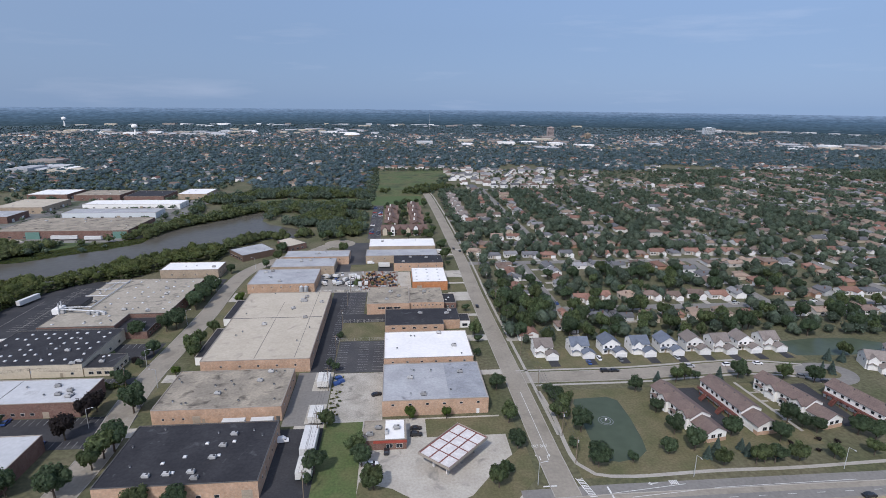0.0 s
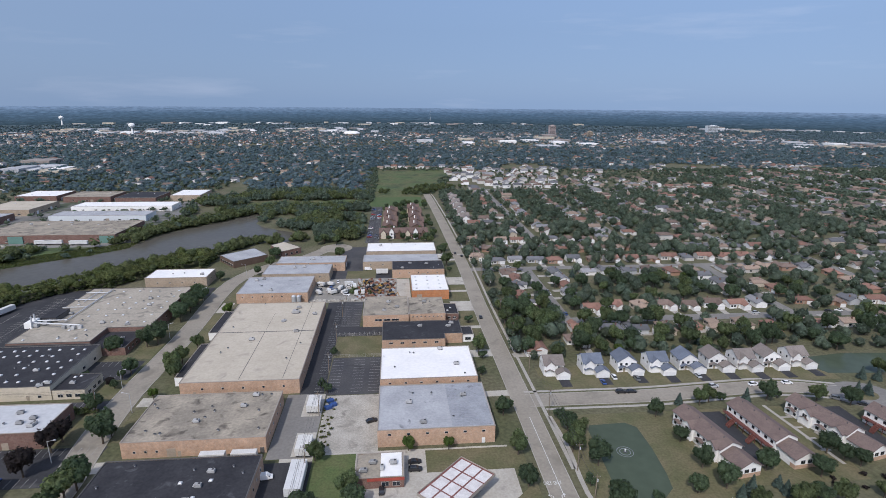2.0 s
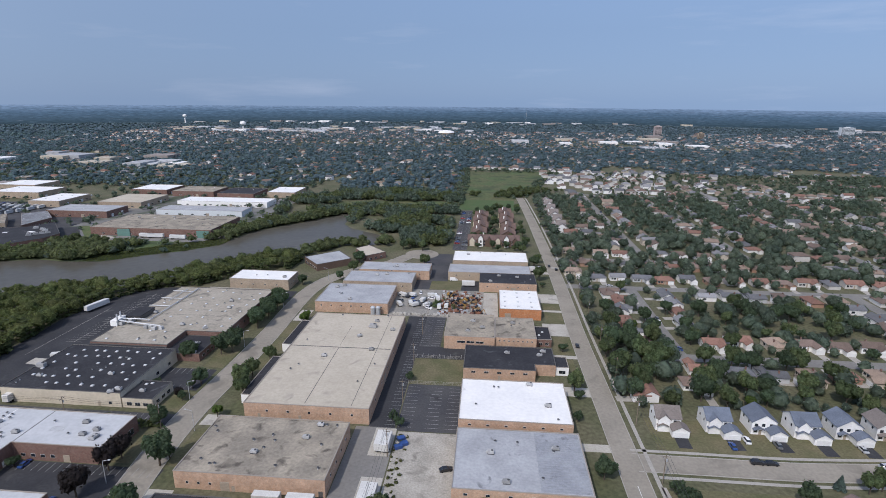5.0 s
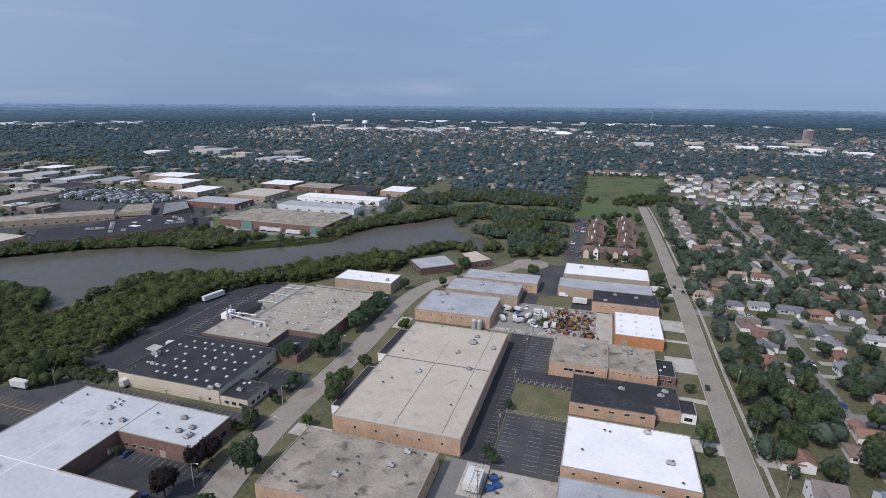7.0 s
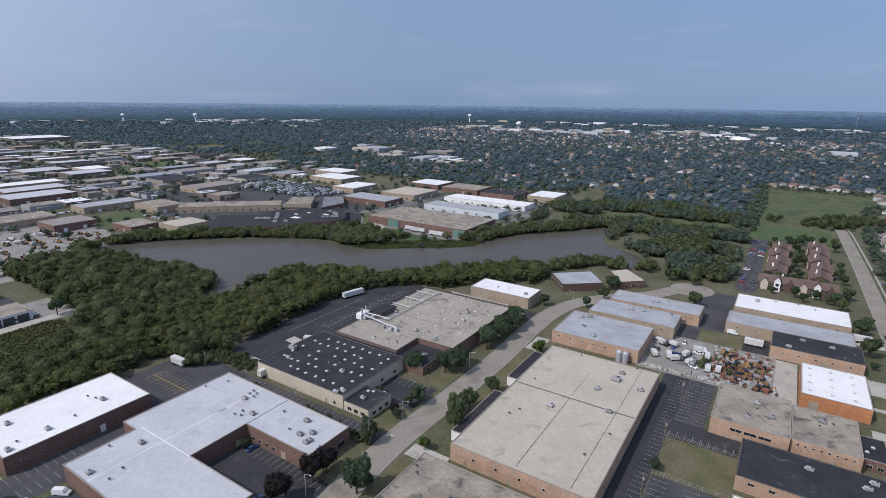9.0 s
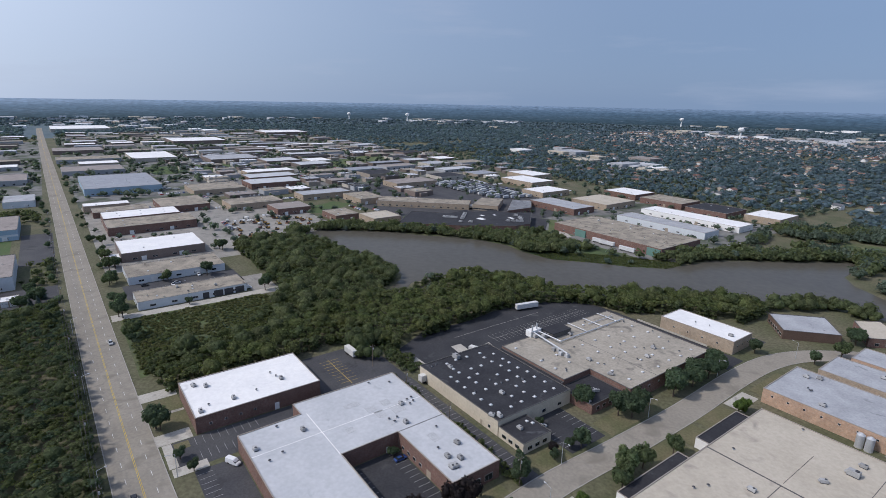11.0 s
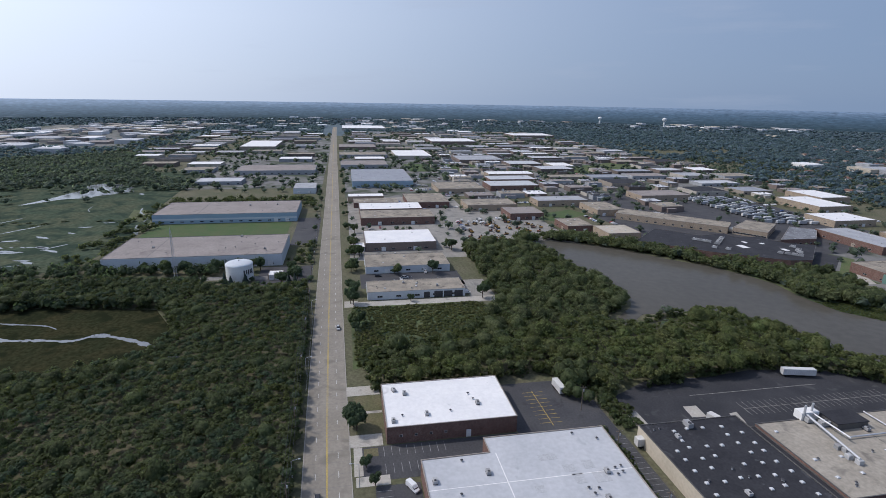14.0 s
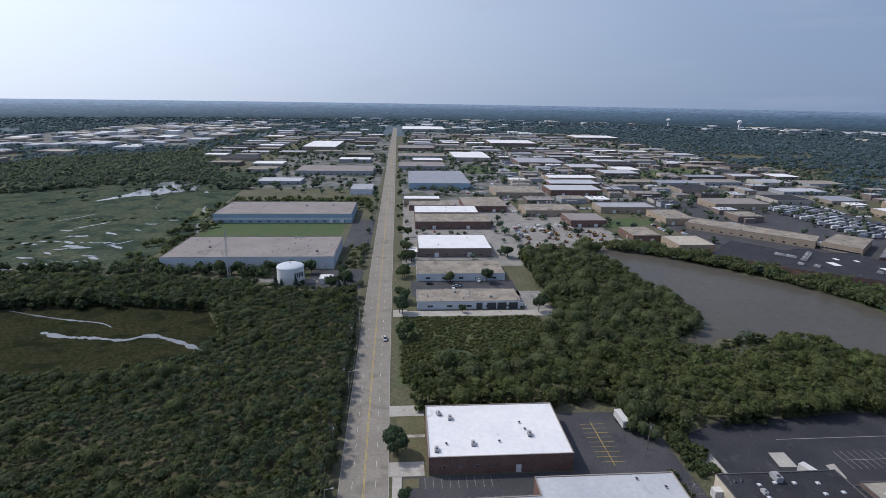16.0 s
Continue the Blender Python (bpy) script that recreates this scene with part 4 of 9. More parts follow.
def warehouse(pts, h, wall, roof, label, cap=M_CAP, windows=(), doors=(), skylights=(), name="warehouse", par=0.2, category="warehouse", group=""):
    """Flat-roofed building on a counter-clockwise outline. windows: (edge, count, width, height, sill, from, to); doors: (edge, place, width, height, material)."""
    cx, cy = sum(p[0] for p in pts) / len(pts), sum(p[1] for p in pts) / len(pts)
    pts = [(x - cx, y - cy) for x, y in pts]
    top = empty(name, cx, cy)
    tagged(top, label, category, group)
    inn, n = inset(pts, 0.24), len(pts)
    g = Geo()
    vs = [(x, y, z) for row, z in ((pts, 0), (pts, h), (inn, h), (inn, h - par - 0.2)) for x, y in row]
    fs = [(r * n + i, r * n + (i + 1) % n, (r + 1) * n + (i + 1) % n, (r + 1) * n + i) for r in range(3) for i in range(n)]
    g.add(vs, fs)
    part("wall", g, wall, top)
    g = Geo()
    out = inset(pts, -0.06)
    inn2 = inset(pts, 0.30)
    vs = [(x, y, z) for row, z in ((out, h - 0.12), (out, h + 0.06), (inn2, h + 0.06), (inn2, h - 0.12)) for x, y in row]
    g.add(vs, [(r * n + i, r * n + (i + 1) % n, ((r + 1) % 4) * n + (i + 1) % n, ((r + 1) % 4) * n + i) for r in range(4) for i in range(n)])
    part("coping", g, cap, top, "metal parapet coping")
    roof_ob = part("roof", Geo().prism(inn, h - par - 0.3, h - par), roof, top)

    def on_edge(e, s, z, me, nm, lab=""):
        a, b = Vector(pts[e]), Vector(pts[(e + 1) % n])
        w = b - a
        p = a + w * s
        part(nm, me, None, top, lab, pose(p.x, p.y, z, 0, 0, math.degrees(math.atan2(w.y, w.x))))
    for e, count, w, wh, sill, s0, s1 in windows:
        for i in range(count):
            on_edge(e, s0 + (s1 - s0) * (i + 0.5) / count, sill, opening_mesh(w, wh, M_GLASS, M_FRAME), "window")
    for e, s, w, dh, m in doors:
        on_edge(e, s, 0, door_mesh(w, dh, m), "door")
    for x, y in skylights:
        part("skylight", skylight_mesh(), None, roof_ob, "", pose(x - cx, y - cy, h - par))
    xs, ys = [p[0] + cx for p in pts], [p[1] + cy for p in pts]
    block(min(xs), max(xs), min(ys), max(ys), 1.0)
    return top


def grid_pts(x0, x1, y0, y1, nx, ny, keep=1.0, jitter=0.4):
    return [(x0 + (x1 - x0) * (i + 0.5) / nx + rng.uniform(-jitter, jitter), y0 + (y1 - y0) * (j + 0.5) / ny + rng.uniform(-jitter, jitter)) for i in range(nx) for j in range(ny) if rng.random() < keep]


def seam(parent_thing, x0, x1, y0, y1, z, material, label):
    g = Geo().box(x0 - parent_thing.location.x, x1 - parent_thing.location.x, y0 - parent_thing.location.y, y1 - parent_thing.location.y, z + 0.22, z + 0.29)
    part("roof_seam", g, material, next(c for c in parent_thing.children if c.name.startswith("roof")), label)


# the row along the industrial drive (edge 0 south, 1 east, 2 north, 3 west)
tan_house = warehouse(rect(-89.6, -40.2, 230.2, 322), 6.8, W_ORANGE, R_TAN, "huge tan-roofed orange brick warehouse", windows=((0, 5, 1.0, 1.0, 3.2, 0.1, 0.95), (1, 6, 1.2, 1.0, 3.4, 0.05, 0.95)), doors=((0, 0.12, 1.2, 2.3, M_DOOR), (0, 0.45, 1.2, 2.3, M_DOOR), (1, 0.35, 3.6, 4.0, M_DOOR), (1, 0.7, 3.6, 4.0, M_DOOR)))
seam(tan_house, -89.5, -41, 281, 281.6, 6.35, M_CAPD, "dark expansion joint")
seam(tan_house, -66, -65.75, 232, 281, 6.35, M_CAPD, "dark expansion joint")
seam(tan_house, -47.6, -47.4, 232, 323, 6.35, M_CAPD, "dark expansion joint")
seam(tan_house, -66, -65.85, 283, 306, 6.35, M_CAPD, "thin roof joint")
warehouse(rect(-96.2, -90.4, 287, 316.5), 4.2, W_WHITE, R_BLACK, "low black-roofed office annex beside a warehouse", windows=((3, 6, 2.2, 1.4, 1.0, 0.05, 0.95),), category="annex", name="office_annex")
warehouse(rect(-95.4, -90.4, 240, 274), 4.2, W_WHITE, R_BLACK, "low black-roofed office annex beside a warehouse", windows=((3, 6, 2.2, 1.4, 1.0, 0.05, 0.95),), category="annex", name="office_annex")
warehouse(rect(-94.5, -45.3, 190.3, 221.5), 6.5, W_ORANGE, R_BROWN, "orange brick warehouse with a stained gravel roof", windows=((0, 3, 0.9, 0.9, 2.0, 0.05, 0.28), (1, 4, 1.2, 1.0, 3.2, 0.1, 0.9)), doors=((0, 0.34, 3.0, 3.4, M_DOOR), (0, 0.395, 1.1, 2.2, M_DOOR), (0, 0.97, 1.4, 2.2, M_CAPD)))
black_house = warehouse(rect(-94, -44, 147, 180.3), 6.5, W_ORANGE, R_BLACK, "orange brick warehouse with a black tar roof", cap=M_CAPD, windows=((0, 4, 1.6, 1.2, 1.0, 0.35, 0.8), (1, 6, 1.0, 1.0, 3.0, 0.1, 0.95)), doors=((0, 0.93, 3.4, 3.4, M_DOOR), (1, 0.3, 1.2, 2.2, M_DOOR)), skylights=((-66, 168), (-57, 168.5), (-60, 161), (-71, 161), (-77, 158), (-72, 153)))
warehouse(rect(-6, 37, 190, 221.6), 7.0, W_ORANGE, R_GREY, "orange brick warehouse with a patched grey roof", windows=((0, 6, 1.3, 0.9, 4.6, 0.02, 0.98), (1, 4, 1.3, 0.9, 4.6, 0.1, 0.9)), doors=((0, 0.9, 1.2, 2.2, M_DOORW), (1, 0.3, 3.2, 3.6, M_DOOR)))
g = Geo()
for i in range(26):
    g.box(21.2, 36.4, 191 + i * 1.16, 191 + i * 1.16 + 1.0, 6.7, 6.86)
solo("roof_panel", g, R_METAL, "ribbed grey metal roof covering", "roof", kind="structure")
white_house = warehouse(rect(-5.9, 36, 226, 255.8), 7.5, W_ORANGE, R_WHITE, "orange brick warehouse with a bright white roof", windows=((0, 6, 1.2, 0.8, 5.0, 0.02, 0.98), (1, 4, 1.2, 0.8, 5.0, 0.1, 0.9)), doors=((1, 0.75, 3.2, 3.6, M_DOOR),))
warehouse([(-6, 269), (26, 269), (26, 275), (35.5, 275), (35.5, 292.3), (-6, 292.3)], 5.6, W_ORANGE, R_BLACK, "low brick building with a black tar roof", cap=M_CAPD, windows=((0, 5, 2.0, 1.0, 3.2, 0.05, 0.95),), doors=((0, 0.5, 1.2, 2.2, M_DOOR),))
warehouse(rect(35.7, 41.5, 276, 286.5), 4.2, W_WHITE, R_BLACK, "small flat-roofed office entrance block", windows=((0, 1, 3.0, 1.6, 1.0, 0.2, 0.8), (1, 3, 2.2, 1.6, 1.0, 0.05, 0.95)), category="annex", name="office_annex")
warehouse(rect(-17.2, 8.2, 298.6, 328), 7.0, W_ORANGE, R_BROWN, "tan brick workshop with a grey-brown roof", windows=((0, 3, 4.0, 1.2, 3.4, 0.25, 0.8),), doors=((0, 0.92, 1.6, 2.4, M_DOOR),))
warehouse(rect(8.5, 29, 300.2, 326), 6.6, W_ORANGE, R_BROWN, "brick workshop with a dull grey gravel roof", windows=((0, 8, 0.9, 0.7, 4.4, 0.05, 0.95),), doors=((0, 0.65, 1.2, 2.2, M_DOOR),))
warehouse(rect(29.3, 37, 305, 321), 4.2, W_RED, R_BLACK, "small dark brick office block", windows=((1, 3, 2.4, 1.4, 1.0, 0.1, 0.9), (0, 2, 1.8, 1.4, 1.0, 0.1, 0.9)), category="annex", name="office_annex", skylights=((31, 310), (33, 314)))
warehouse(rect(11.4, 35, 339.4, 371.4), 6.3, W_RUST, R_WHITE, "rust-orange brick warehouse with a white roof", skylights=[(14.6 + 7.6 * i, 344 + 7.6 * j) for i in range(3) for j in range(4)], doors=((0, 0.2, 3.4, 3.6, M_DOOR), (1, 0.5, 1.6, 2.4, M_GLASS)))
warehouse(rect(-1, 36, 383.5, 404), 6.5, W_ORANGE, R_BLACK, "brick warehouse with a black roof", cap=M_CAPD, windows=((0, 5, 1.0, 0.8, 3.4, 0.05, 0.95),), doors=((0, 0.6, 3.2, 3.4, M_DOOR),))
warehouse(rect(-23, 34, 405, 424), 6.2, W_TAN, R_GREY, "long brick warehouse with a pale grey roof", windows=((0, 6, 1.0, 0.8, 3.4, 0.02, 0.98),))
warehouse(rect(-21.5, 33.6, 429.2, 455), 7.4, W_TAN, R_WHITE, "long tan brick warehouse with a white roof", windows=((0, 6, 1.4, 0.9, 4.0, 0.03, 0.97),), doors=((0, 0.1, 3.2, 3.6, M_DOOR), (0, 0.9, 3.2, 3.6, M_DOOR)))
warehouse(rect(-96.6, -53.4, 339.6, 372.6), 6.5, W_ORANGE, R_GREY, "orange brick warehouse with a blue-grey roof", windows=((0, 7, 0.9, 0.9, 3.8, 0.02, 0.98), (1, 4, 1.0, 0.9, 3.8, 0.1, 0.9)), doors=((0, 0.85, 3.2, 3.6, M_DOOR),))
warehouse(rect(-90, -44.5, 377.8, 400), 6.5, W_TAN, R_GREY, "brick warehouse with a patched grey roof", windows=((0, 5, 1.0, 0.8, 3.6, 0.05, 0.95),), doors=((1, 0.4, 3.0, 3.4, M_DOOR),))
warehouse(rect(-85.5, -36, 403.5, 422), 6.5, W_ORANGE, R_GREY, "brick warehouse with a light grey roof", windows=((0, 5, 1.0, 0.8, 3.6, 0.05, 0.95), (1, 2, 1.2, 1.0, 2.4, 0.1, 0.9)), doors=((1, 0.6, 3.0, 3.4, M_DOORW),))
warehouse(rect(-164.6, -125, 373, 392), 7.0, W_TAN, R_WHITE, "tan brick building with a white roof", windows=((0, 4, 1.0, 0.9, 3.0, 0.1, 0.9), (1, 3, 1.0, 0.9, 3.0, 0.1, 0.9)), doors=((0, 0.3, 1.2, 2.2, M_DOOR),))
warehouse([(-134.5, 433.2), (-119.2, 414.5), (-98.4, 432.9), (-113.4, 453.2)], 5.2, W_BROWN, R_GREY, "low dark brick office with a grey roof", windows=((0, 6, 2.4, 1.6, 1.0, 0.05, 0.95),), cap=M_CAPD, category="office")
warehouse([(-102.4, 462.6), (-89.3, 441.2), (-76.2, 454.3), (-93.6, 473.6)], 5.0, W_RED, R_TAN, "low brick office with a tan roof", windows=((0, 4, 2.4, 1.6, 1.0, 0.05, 0.95), (1, 3, 2.0, 1.6, 1.0, 0.1, 0.9)), cap=M_CAPD, category="office")
# west of the drive
TAN2 = [(-187.4, 275.6), (-148.4, 275.6), (-148.4, 292.4), (-127.6, 292.4), (-127.6, 355.2), (-187.4, 355.2)]
sky2 = [p for p in grid_pts(-186, -129, 275, 353, 7, 8, 0.82, 0.8) if inside(*p, inset(TAN2, 2.0)) and not (-192 < p[0] < -168 and 288 < p[1] < 320)]
tan_two = warehouse(TAN2, 6.5, W_RED, R_DUST, "large dark brick plant with a tan roof full of vents", cap=M_CAPD, skylights=sky2, windows=((3, 8, 1.4, 1.2, 3.0, 0.05, 0.95), (2, 5, 1.6, 1.4, 1.4, 0.1, 0.9)))
seam(tan_two, -187.5, -128.5, 312.4, 312.6, 6.05, M_CAPD, "dark roof joint")
warehouse(rect(-148.0, -131, 272.6, 292), 4.2, W_RED, R_BLACK, "low black-roofed link block", cap=M_CAPD, windows=((1, 4, 1.8, 1.4, 1.2, 0.1, 0.9),), category="annex", name="office_annex")
warehouse(rect(-187.2, -148.2, 272.4, 275.4), 5.6, W_RED, R_BLACK, "narrow black-roofed strip between two plants", cap=M_CAPD, category="annex", name="office_annex")
warehouse(rect(-193.4, -141.8, 232.4, 272.2), 6.4, W_CREAM, R_BLACK, "cream-walled warehouse with a black roof and many skylights", cap=M_CAPD, skylights=grid_pts(-191, -144, 234, 270.5, 9, 6, 0.72, 0.7), windows=((0, 1, 1.4, 1.2, 1.2, 0.88, 0.94), (1, 2, 2.0, 1.4, 1.4, 0.5, 0.95)), doors=((0, 0.82, 1.2, 2.2, M_DOOR),))
warehouse(rect(-141.4, -128.5, 232.5, 246.5), 4.4, W_CREAM, R_BLACK, "low dark-roofed front office", cap=M_CAPD, windows=((0, 3, 2.2, 1.5, 1.0, 0.1, 0.9), (1, 3, 2.2, 1.5, 1.0, 0.1, 0.9)), category="annex", name="office_annex", skylights=((-138, 243.5), (-136, 244.5)))
LPLAN = [(-186.5, 151.8), (-125.5, 151.8), (-125.5, 177), (-157, 177), (-157, 198.7), (-125, 198.7), (-125, 218), (-194.8, 218.8), (-194.8, 174.7), (-186.8, 174.7)]
l_house = warehouse(LPLAN, 6.7, W_RED, R_WGREY, "large U-shaped brick warehouse with a weathered white roof", windows=((4, 4, 1.6, 1.2, 1.4, 0.05, 0.5), (5, 3, 3.4, 2.4, 1.0, 0.1, 0.9), (9, 4, 1.6, 1.2, 1.6, 0.1, 0.9)), doors=((4, 0.6, 2.4, 2.8, M_DOOR), (3, 0.8, 1.2, 2.2, M_DOORW), (2, 0.5, 1.4, 2.2, M_DOOR)))
seam(l_house, -186, -157, 176.6, 176.9, 6.25, R_WHITE, "white welded seam")
seam(l_house, -157.2, -156.9, 199, 218, 6.25, M_CAPD, "dark roof joint")
seam(l_house, -172.2, -171.9, 152, 218, 6.25, R_WHITE, "white welded seam")
for x0, x1, y0, y1 in ((-177, -173.4, 196, 200), (-172.6, -168, 197.5, 201), (-178, -174, 203, 206.5), (-172, -167.4, 204, 209), (-166, -162, 199, 202.5), (-183, -180, 190, 196), (-150, -145, 206, 209), (-169, -166, 184, 187)):
    seam(l_house, x0, x1, y0, y1, 6.25, R_PATCH, "darker patched roof area")
box_house = warehouse(rect(-235.8, -205.4, 142.3, 190.5), 6.8, W_RED, R_WHITE, "dark red brick warehouse with a dirty white roof", windows=((1, 4, 1.0, 0.9, 2.6, 0.05, 0.5),), doors=((1, 0.62, 1.8, 3.0, M_DOORW), (2, 0.4, 3.2, 3.6, M_DOOR)))

# filling station
shop = warehouse(rect(-12.7, 3.2, 168.6, 181.2), 4.2, W_RED, R_BROWN, "small filling station shop with a flat roof", windows=((1, 3, 2.6, 1.8, 0.6, 0.1, 0.9), (0, 2, 2.4, 1.6, 0.8, 0.5, 0.95)), doors=((1, 0.5, 1.8, 2.2, M_GLASS),), name="filling_station_shop", category="shop")
part("roof_section", Geo().box(8.2, 15.2, -6.2, 6.1, 0, 0.3), R_WHITE, shop, "bright white raised roof section", pose(-7.95, 0, 3.9))
part("sign_band", Geo().box(-4.0, 8.05, -6.5, -6.35, 2.9, 3.9), M_RED, shop, "red fascia band")


def canopy():
    e = tagged(empty("filling_station_canopy", 19.6, 161.7, 0, 46.1), "flat white filling station canopy on steel columns", "canopy")
    L, W, z = 22.4, 13.5, 5.2
    g = Geo().box(-L / 2, L / 2, -W / 2, W / 2, z, z + 0.55)
    part("deck", g, mat("red_deck_steel", (0.20, 0.085, 0.075), 0.7, 0.2, 2.0, 0.4), e, "dark red framed deck")
    for i in range(4):
        for j in range(3):
            x0, y0 = -L / 2 + 0.45 + i * (L - 0.5) / 4, -W / 2 + 0.45 + j * (W - 0.5) / 3
            part("panel", Geo().box(x0, x0 + (L - 0.5) / 4 - 0.6, y0, y0 + (W - 0.5) / 3 - 0.6, z + 0.5, z + 0.62), M_CANOPY, e)
    g = Geo()
    for x0, x1, y0, y1 in ((-L / 2 - 0.1, L / 2 + 0.1, -W / 2 - 0.1, -W / 2), (-L / 2 - 0.1, L / 2 + 0.1, W / 2, W / 2 + 0.1), (-L / 2 - 0.1, -L / 2, -W / 2, W / 2), (L / 2, L / 2 + 0.1, -W / 2, W / 2)):
        g.box(x0, x1, y0, y1, z - 0.1, z + 0.95)
    part("fascia", g, M_CAP, e)
    for x in (-7.5, 0, 7.5):
        for y in (-3, 3):
            part("column", Geo().box(x - 0.2, x + 0.2, y - 0.2, y + 0.2, 0, z), W_WHITE, e)
            part("fuel_pump", Geo().box(x - 0.45, x + 0.45, y - 0.9, y - 0.35, 0.1, 1.9, 0, 0.1), M_UNIT, e)


canopy()
block(5, 34, 146, 177)

# western row along the main road and the factories
WEST = [
    (-369, -348, 142, 203, 5.2, W_PALE, R_BROWN, "long low white-fronted units with a brown roof"),
    (-430, -399, 143, 203, 5.2, W_PALE, R_BROWN, "long low office units with a brown roof"),
    (-499, -456, 145.5, 203, 7, WALL_DULL[1], R_WHITE, "brick warehouse with a white roof"),
    (-585, -548, 145, 217, 7.5, W_RED, R_BROWN, "long brown brick factory"),
    (-620, -585.5, 145, 210, 8.5, W_RED, R_WHITE, "brick factory hall with a white roof"),
    (-689, -670, 134, 176, 7, W_TAN, R_WHITE, "small warehouse with a white roof"),
    (-662, -635, 140, 190, 6, W_RED, R_BROWN, "low brown brick workshop"),
    (-905, -776, 141, 225, 9, W_BLUE, R_METAL, "large blue-grey factory with dock doors"),
    (-684, -626, 200, 247, 7, W_RED, R_BROWN, "brick factory with a brown roof"),
    (-640, -603, 263, 320, 7, W_TAN, R_BROWN, "tan warehouse with a flat brown roof"),
    (-882, -849, 354, 428, 7, W_TAN, R_WHITE, "long warehouse with a white roof"),
    (-831, -791, 340, 411, 7, W_RED, R_WGREY, "long warehouse with a pale roof"),
    (-775, -731, 324, 393, 7.5, W_RED, R_WGREY, "dark warehouse with a pale roof"),
    (-772, -715, 250, 312, 7, W_TAN, R_BROWN, "tan brick workshop with brown roof"),
    (-589, -555, 297, 333, 7, W_RED, R_MAUVE, "brick shed beside a machinery yard"),
    (-650, -621, 351, 413, 7, W_TAN, R_GREY, "tan warehouse with a grey roof"),
    (-494, -463, 359, 390, 7, W_TAN, R_TAN, "tan flat-roofed block by the river"),
    (-530, -497, 335, 360, 6.5, W_RED, R_BROWN, "dark brick block by the river"),
    (-609, -563, 397, 428, 7, W_TAN, R_BROWN, "tan warehouse with a brown roof"),
    (-680, -641, 494, 561, 7, W_TAN, R_MAUVE, "brick warehouse with faded roof"),
    (-357, -243, 498, 556, 7.5, W_RED, R_BROWN, "very large brown-roofed brick warehouse with green bays"),
    (-358, -250, 640, 668, 6, W_WHITE, R_WHITE, "long white-roofed warehouse with dock doors"),
    (-350, -255, 586, 611, 6.5, W_PALE, R_GREY, "long pale warehouse with grey roof"),
    (-277, -241, 706, 750, 7, W_TAN, R_WHITE, "tan warehouse with a white roof"),
    (-458, -391, 566, 600, 7, W_RED, R_GREY, "dark brick warehouse with grey roof"),
    (-440, -388, 618, 672, 7, W_TAN, R_TAN, "tan-roofed warehouse with many vents"),
    (-522, -484, 615, 665, 7, W_TAN, R_WHITE, "tan warehouse with a white roof"),
    (-657, -600, 714, 757, 8, W_TAN, R_WHITE, "tan warehouse with a white roof"),
    (-613, -548, 660, 705, 8, W_TAN, R_WHITE, "white-roofed warehouse beside trees"),
    (-459, -411, 706, 748, 7, W_RED, R_WHITE, "brick building with a white roof"),
    (-400, -345, 700, 740, 7, W_RED, R_BROWN, "brick building with a brown roof"),
    (-335, -288, 690, 735, 7, W_RED, R_BLACK, "brick building with a dark roof"),
    (-782, -735, 66, 94, 7, W_PALE, R_GREY, "small pale commercial building"),
    (-471, -456.5, 138, 145, 4, WALL_DULL[1], R_WHITE, "small white-roofed entrance block of a brick warehouse"),
    (-405, -395, 78, 87, 3.6, W_TAN, R_WHITE, "small white-roofed pump house"),
]
for x0, x1, y0, y1, h, wall, roof, label in WEST:
    lx, ly = x1 - x0, y1 - y0
    # first units: dark door sheets stand in for the shade inside open bays
    warehouse(rect(x0, x1, y0, y1), h, wall, roof, label, windows=((1, max(2, int(ly / 12)), 3.2, 1.3, 1.4, 0.03, 0.97), (0, max(2, int(lx / 14)), 3.0, 1.2, 1.4, 0.05, 0.95)), doors=((1, 0.6, 3.6, 3.8, M_DARK), (1, 0.72, 5.4, 4.0, M_DARK), (1, 0.82, 5.4, 4.0, M_DARK), (1, 0.93, 5.4, 4.0, M_DARK)) if x0 == -369 else ((1, 0.25, 3.4, 3.4, M_DOORW), (1, 0.7, 3.4, 3.4, M_DOORW), (0, 0.6, 3.4, 3.4, M_DOOR)), skylights=grid_pts(x0 + 3, x1 - 3, y0 + 3, y1 - 3, max(2, int(lx / 20)), max(2, int(ly / 20)), 0.6, 2.0))
for pts, h, wall, roof, label in (
        ([(-474, 486), (-493, 504), (-572, 429), (-549, 411)], 6.5, W_TAN, R_BROWN, "long slanting brown-roofed row of units"),
        ([(-450, 508), (-482, 545), (-501, 527), (-474, 491)], 6.5, W_TAN, R_BROWN, "brown-roofed workshop set at an angle"),
        ([(-428, 502), (-427, 537), (-458, 568), (-472, 551)], 6.0, W_RED, R_PATCHY, "low brick workshop with a patched grey roof")):
    warehouse(pts, h, wall, roof, label, windows=((0, 6, 2.0, 1.3, 1.4, 0.05, 0.95), (3, 12, 2.4, 1.4, 1.2, 0.02, 0.98)))
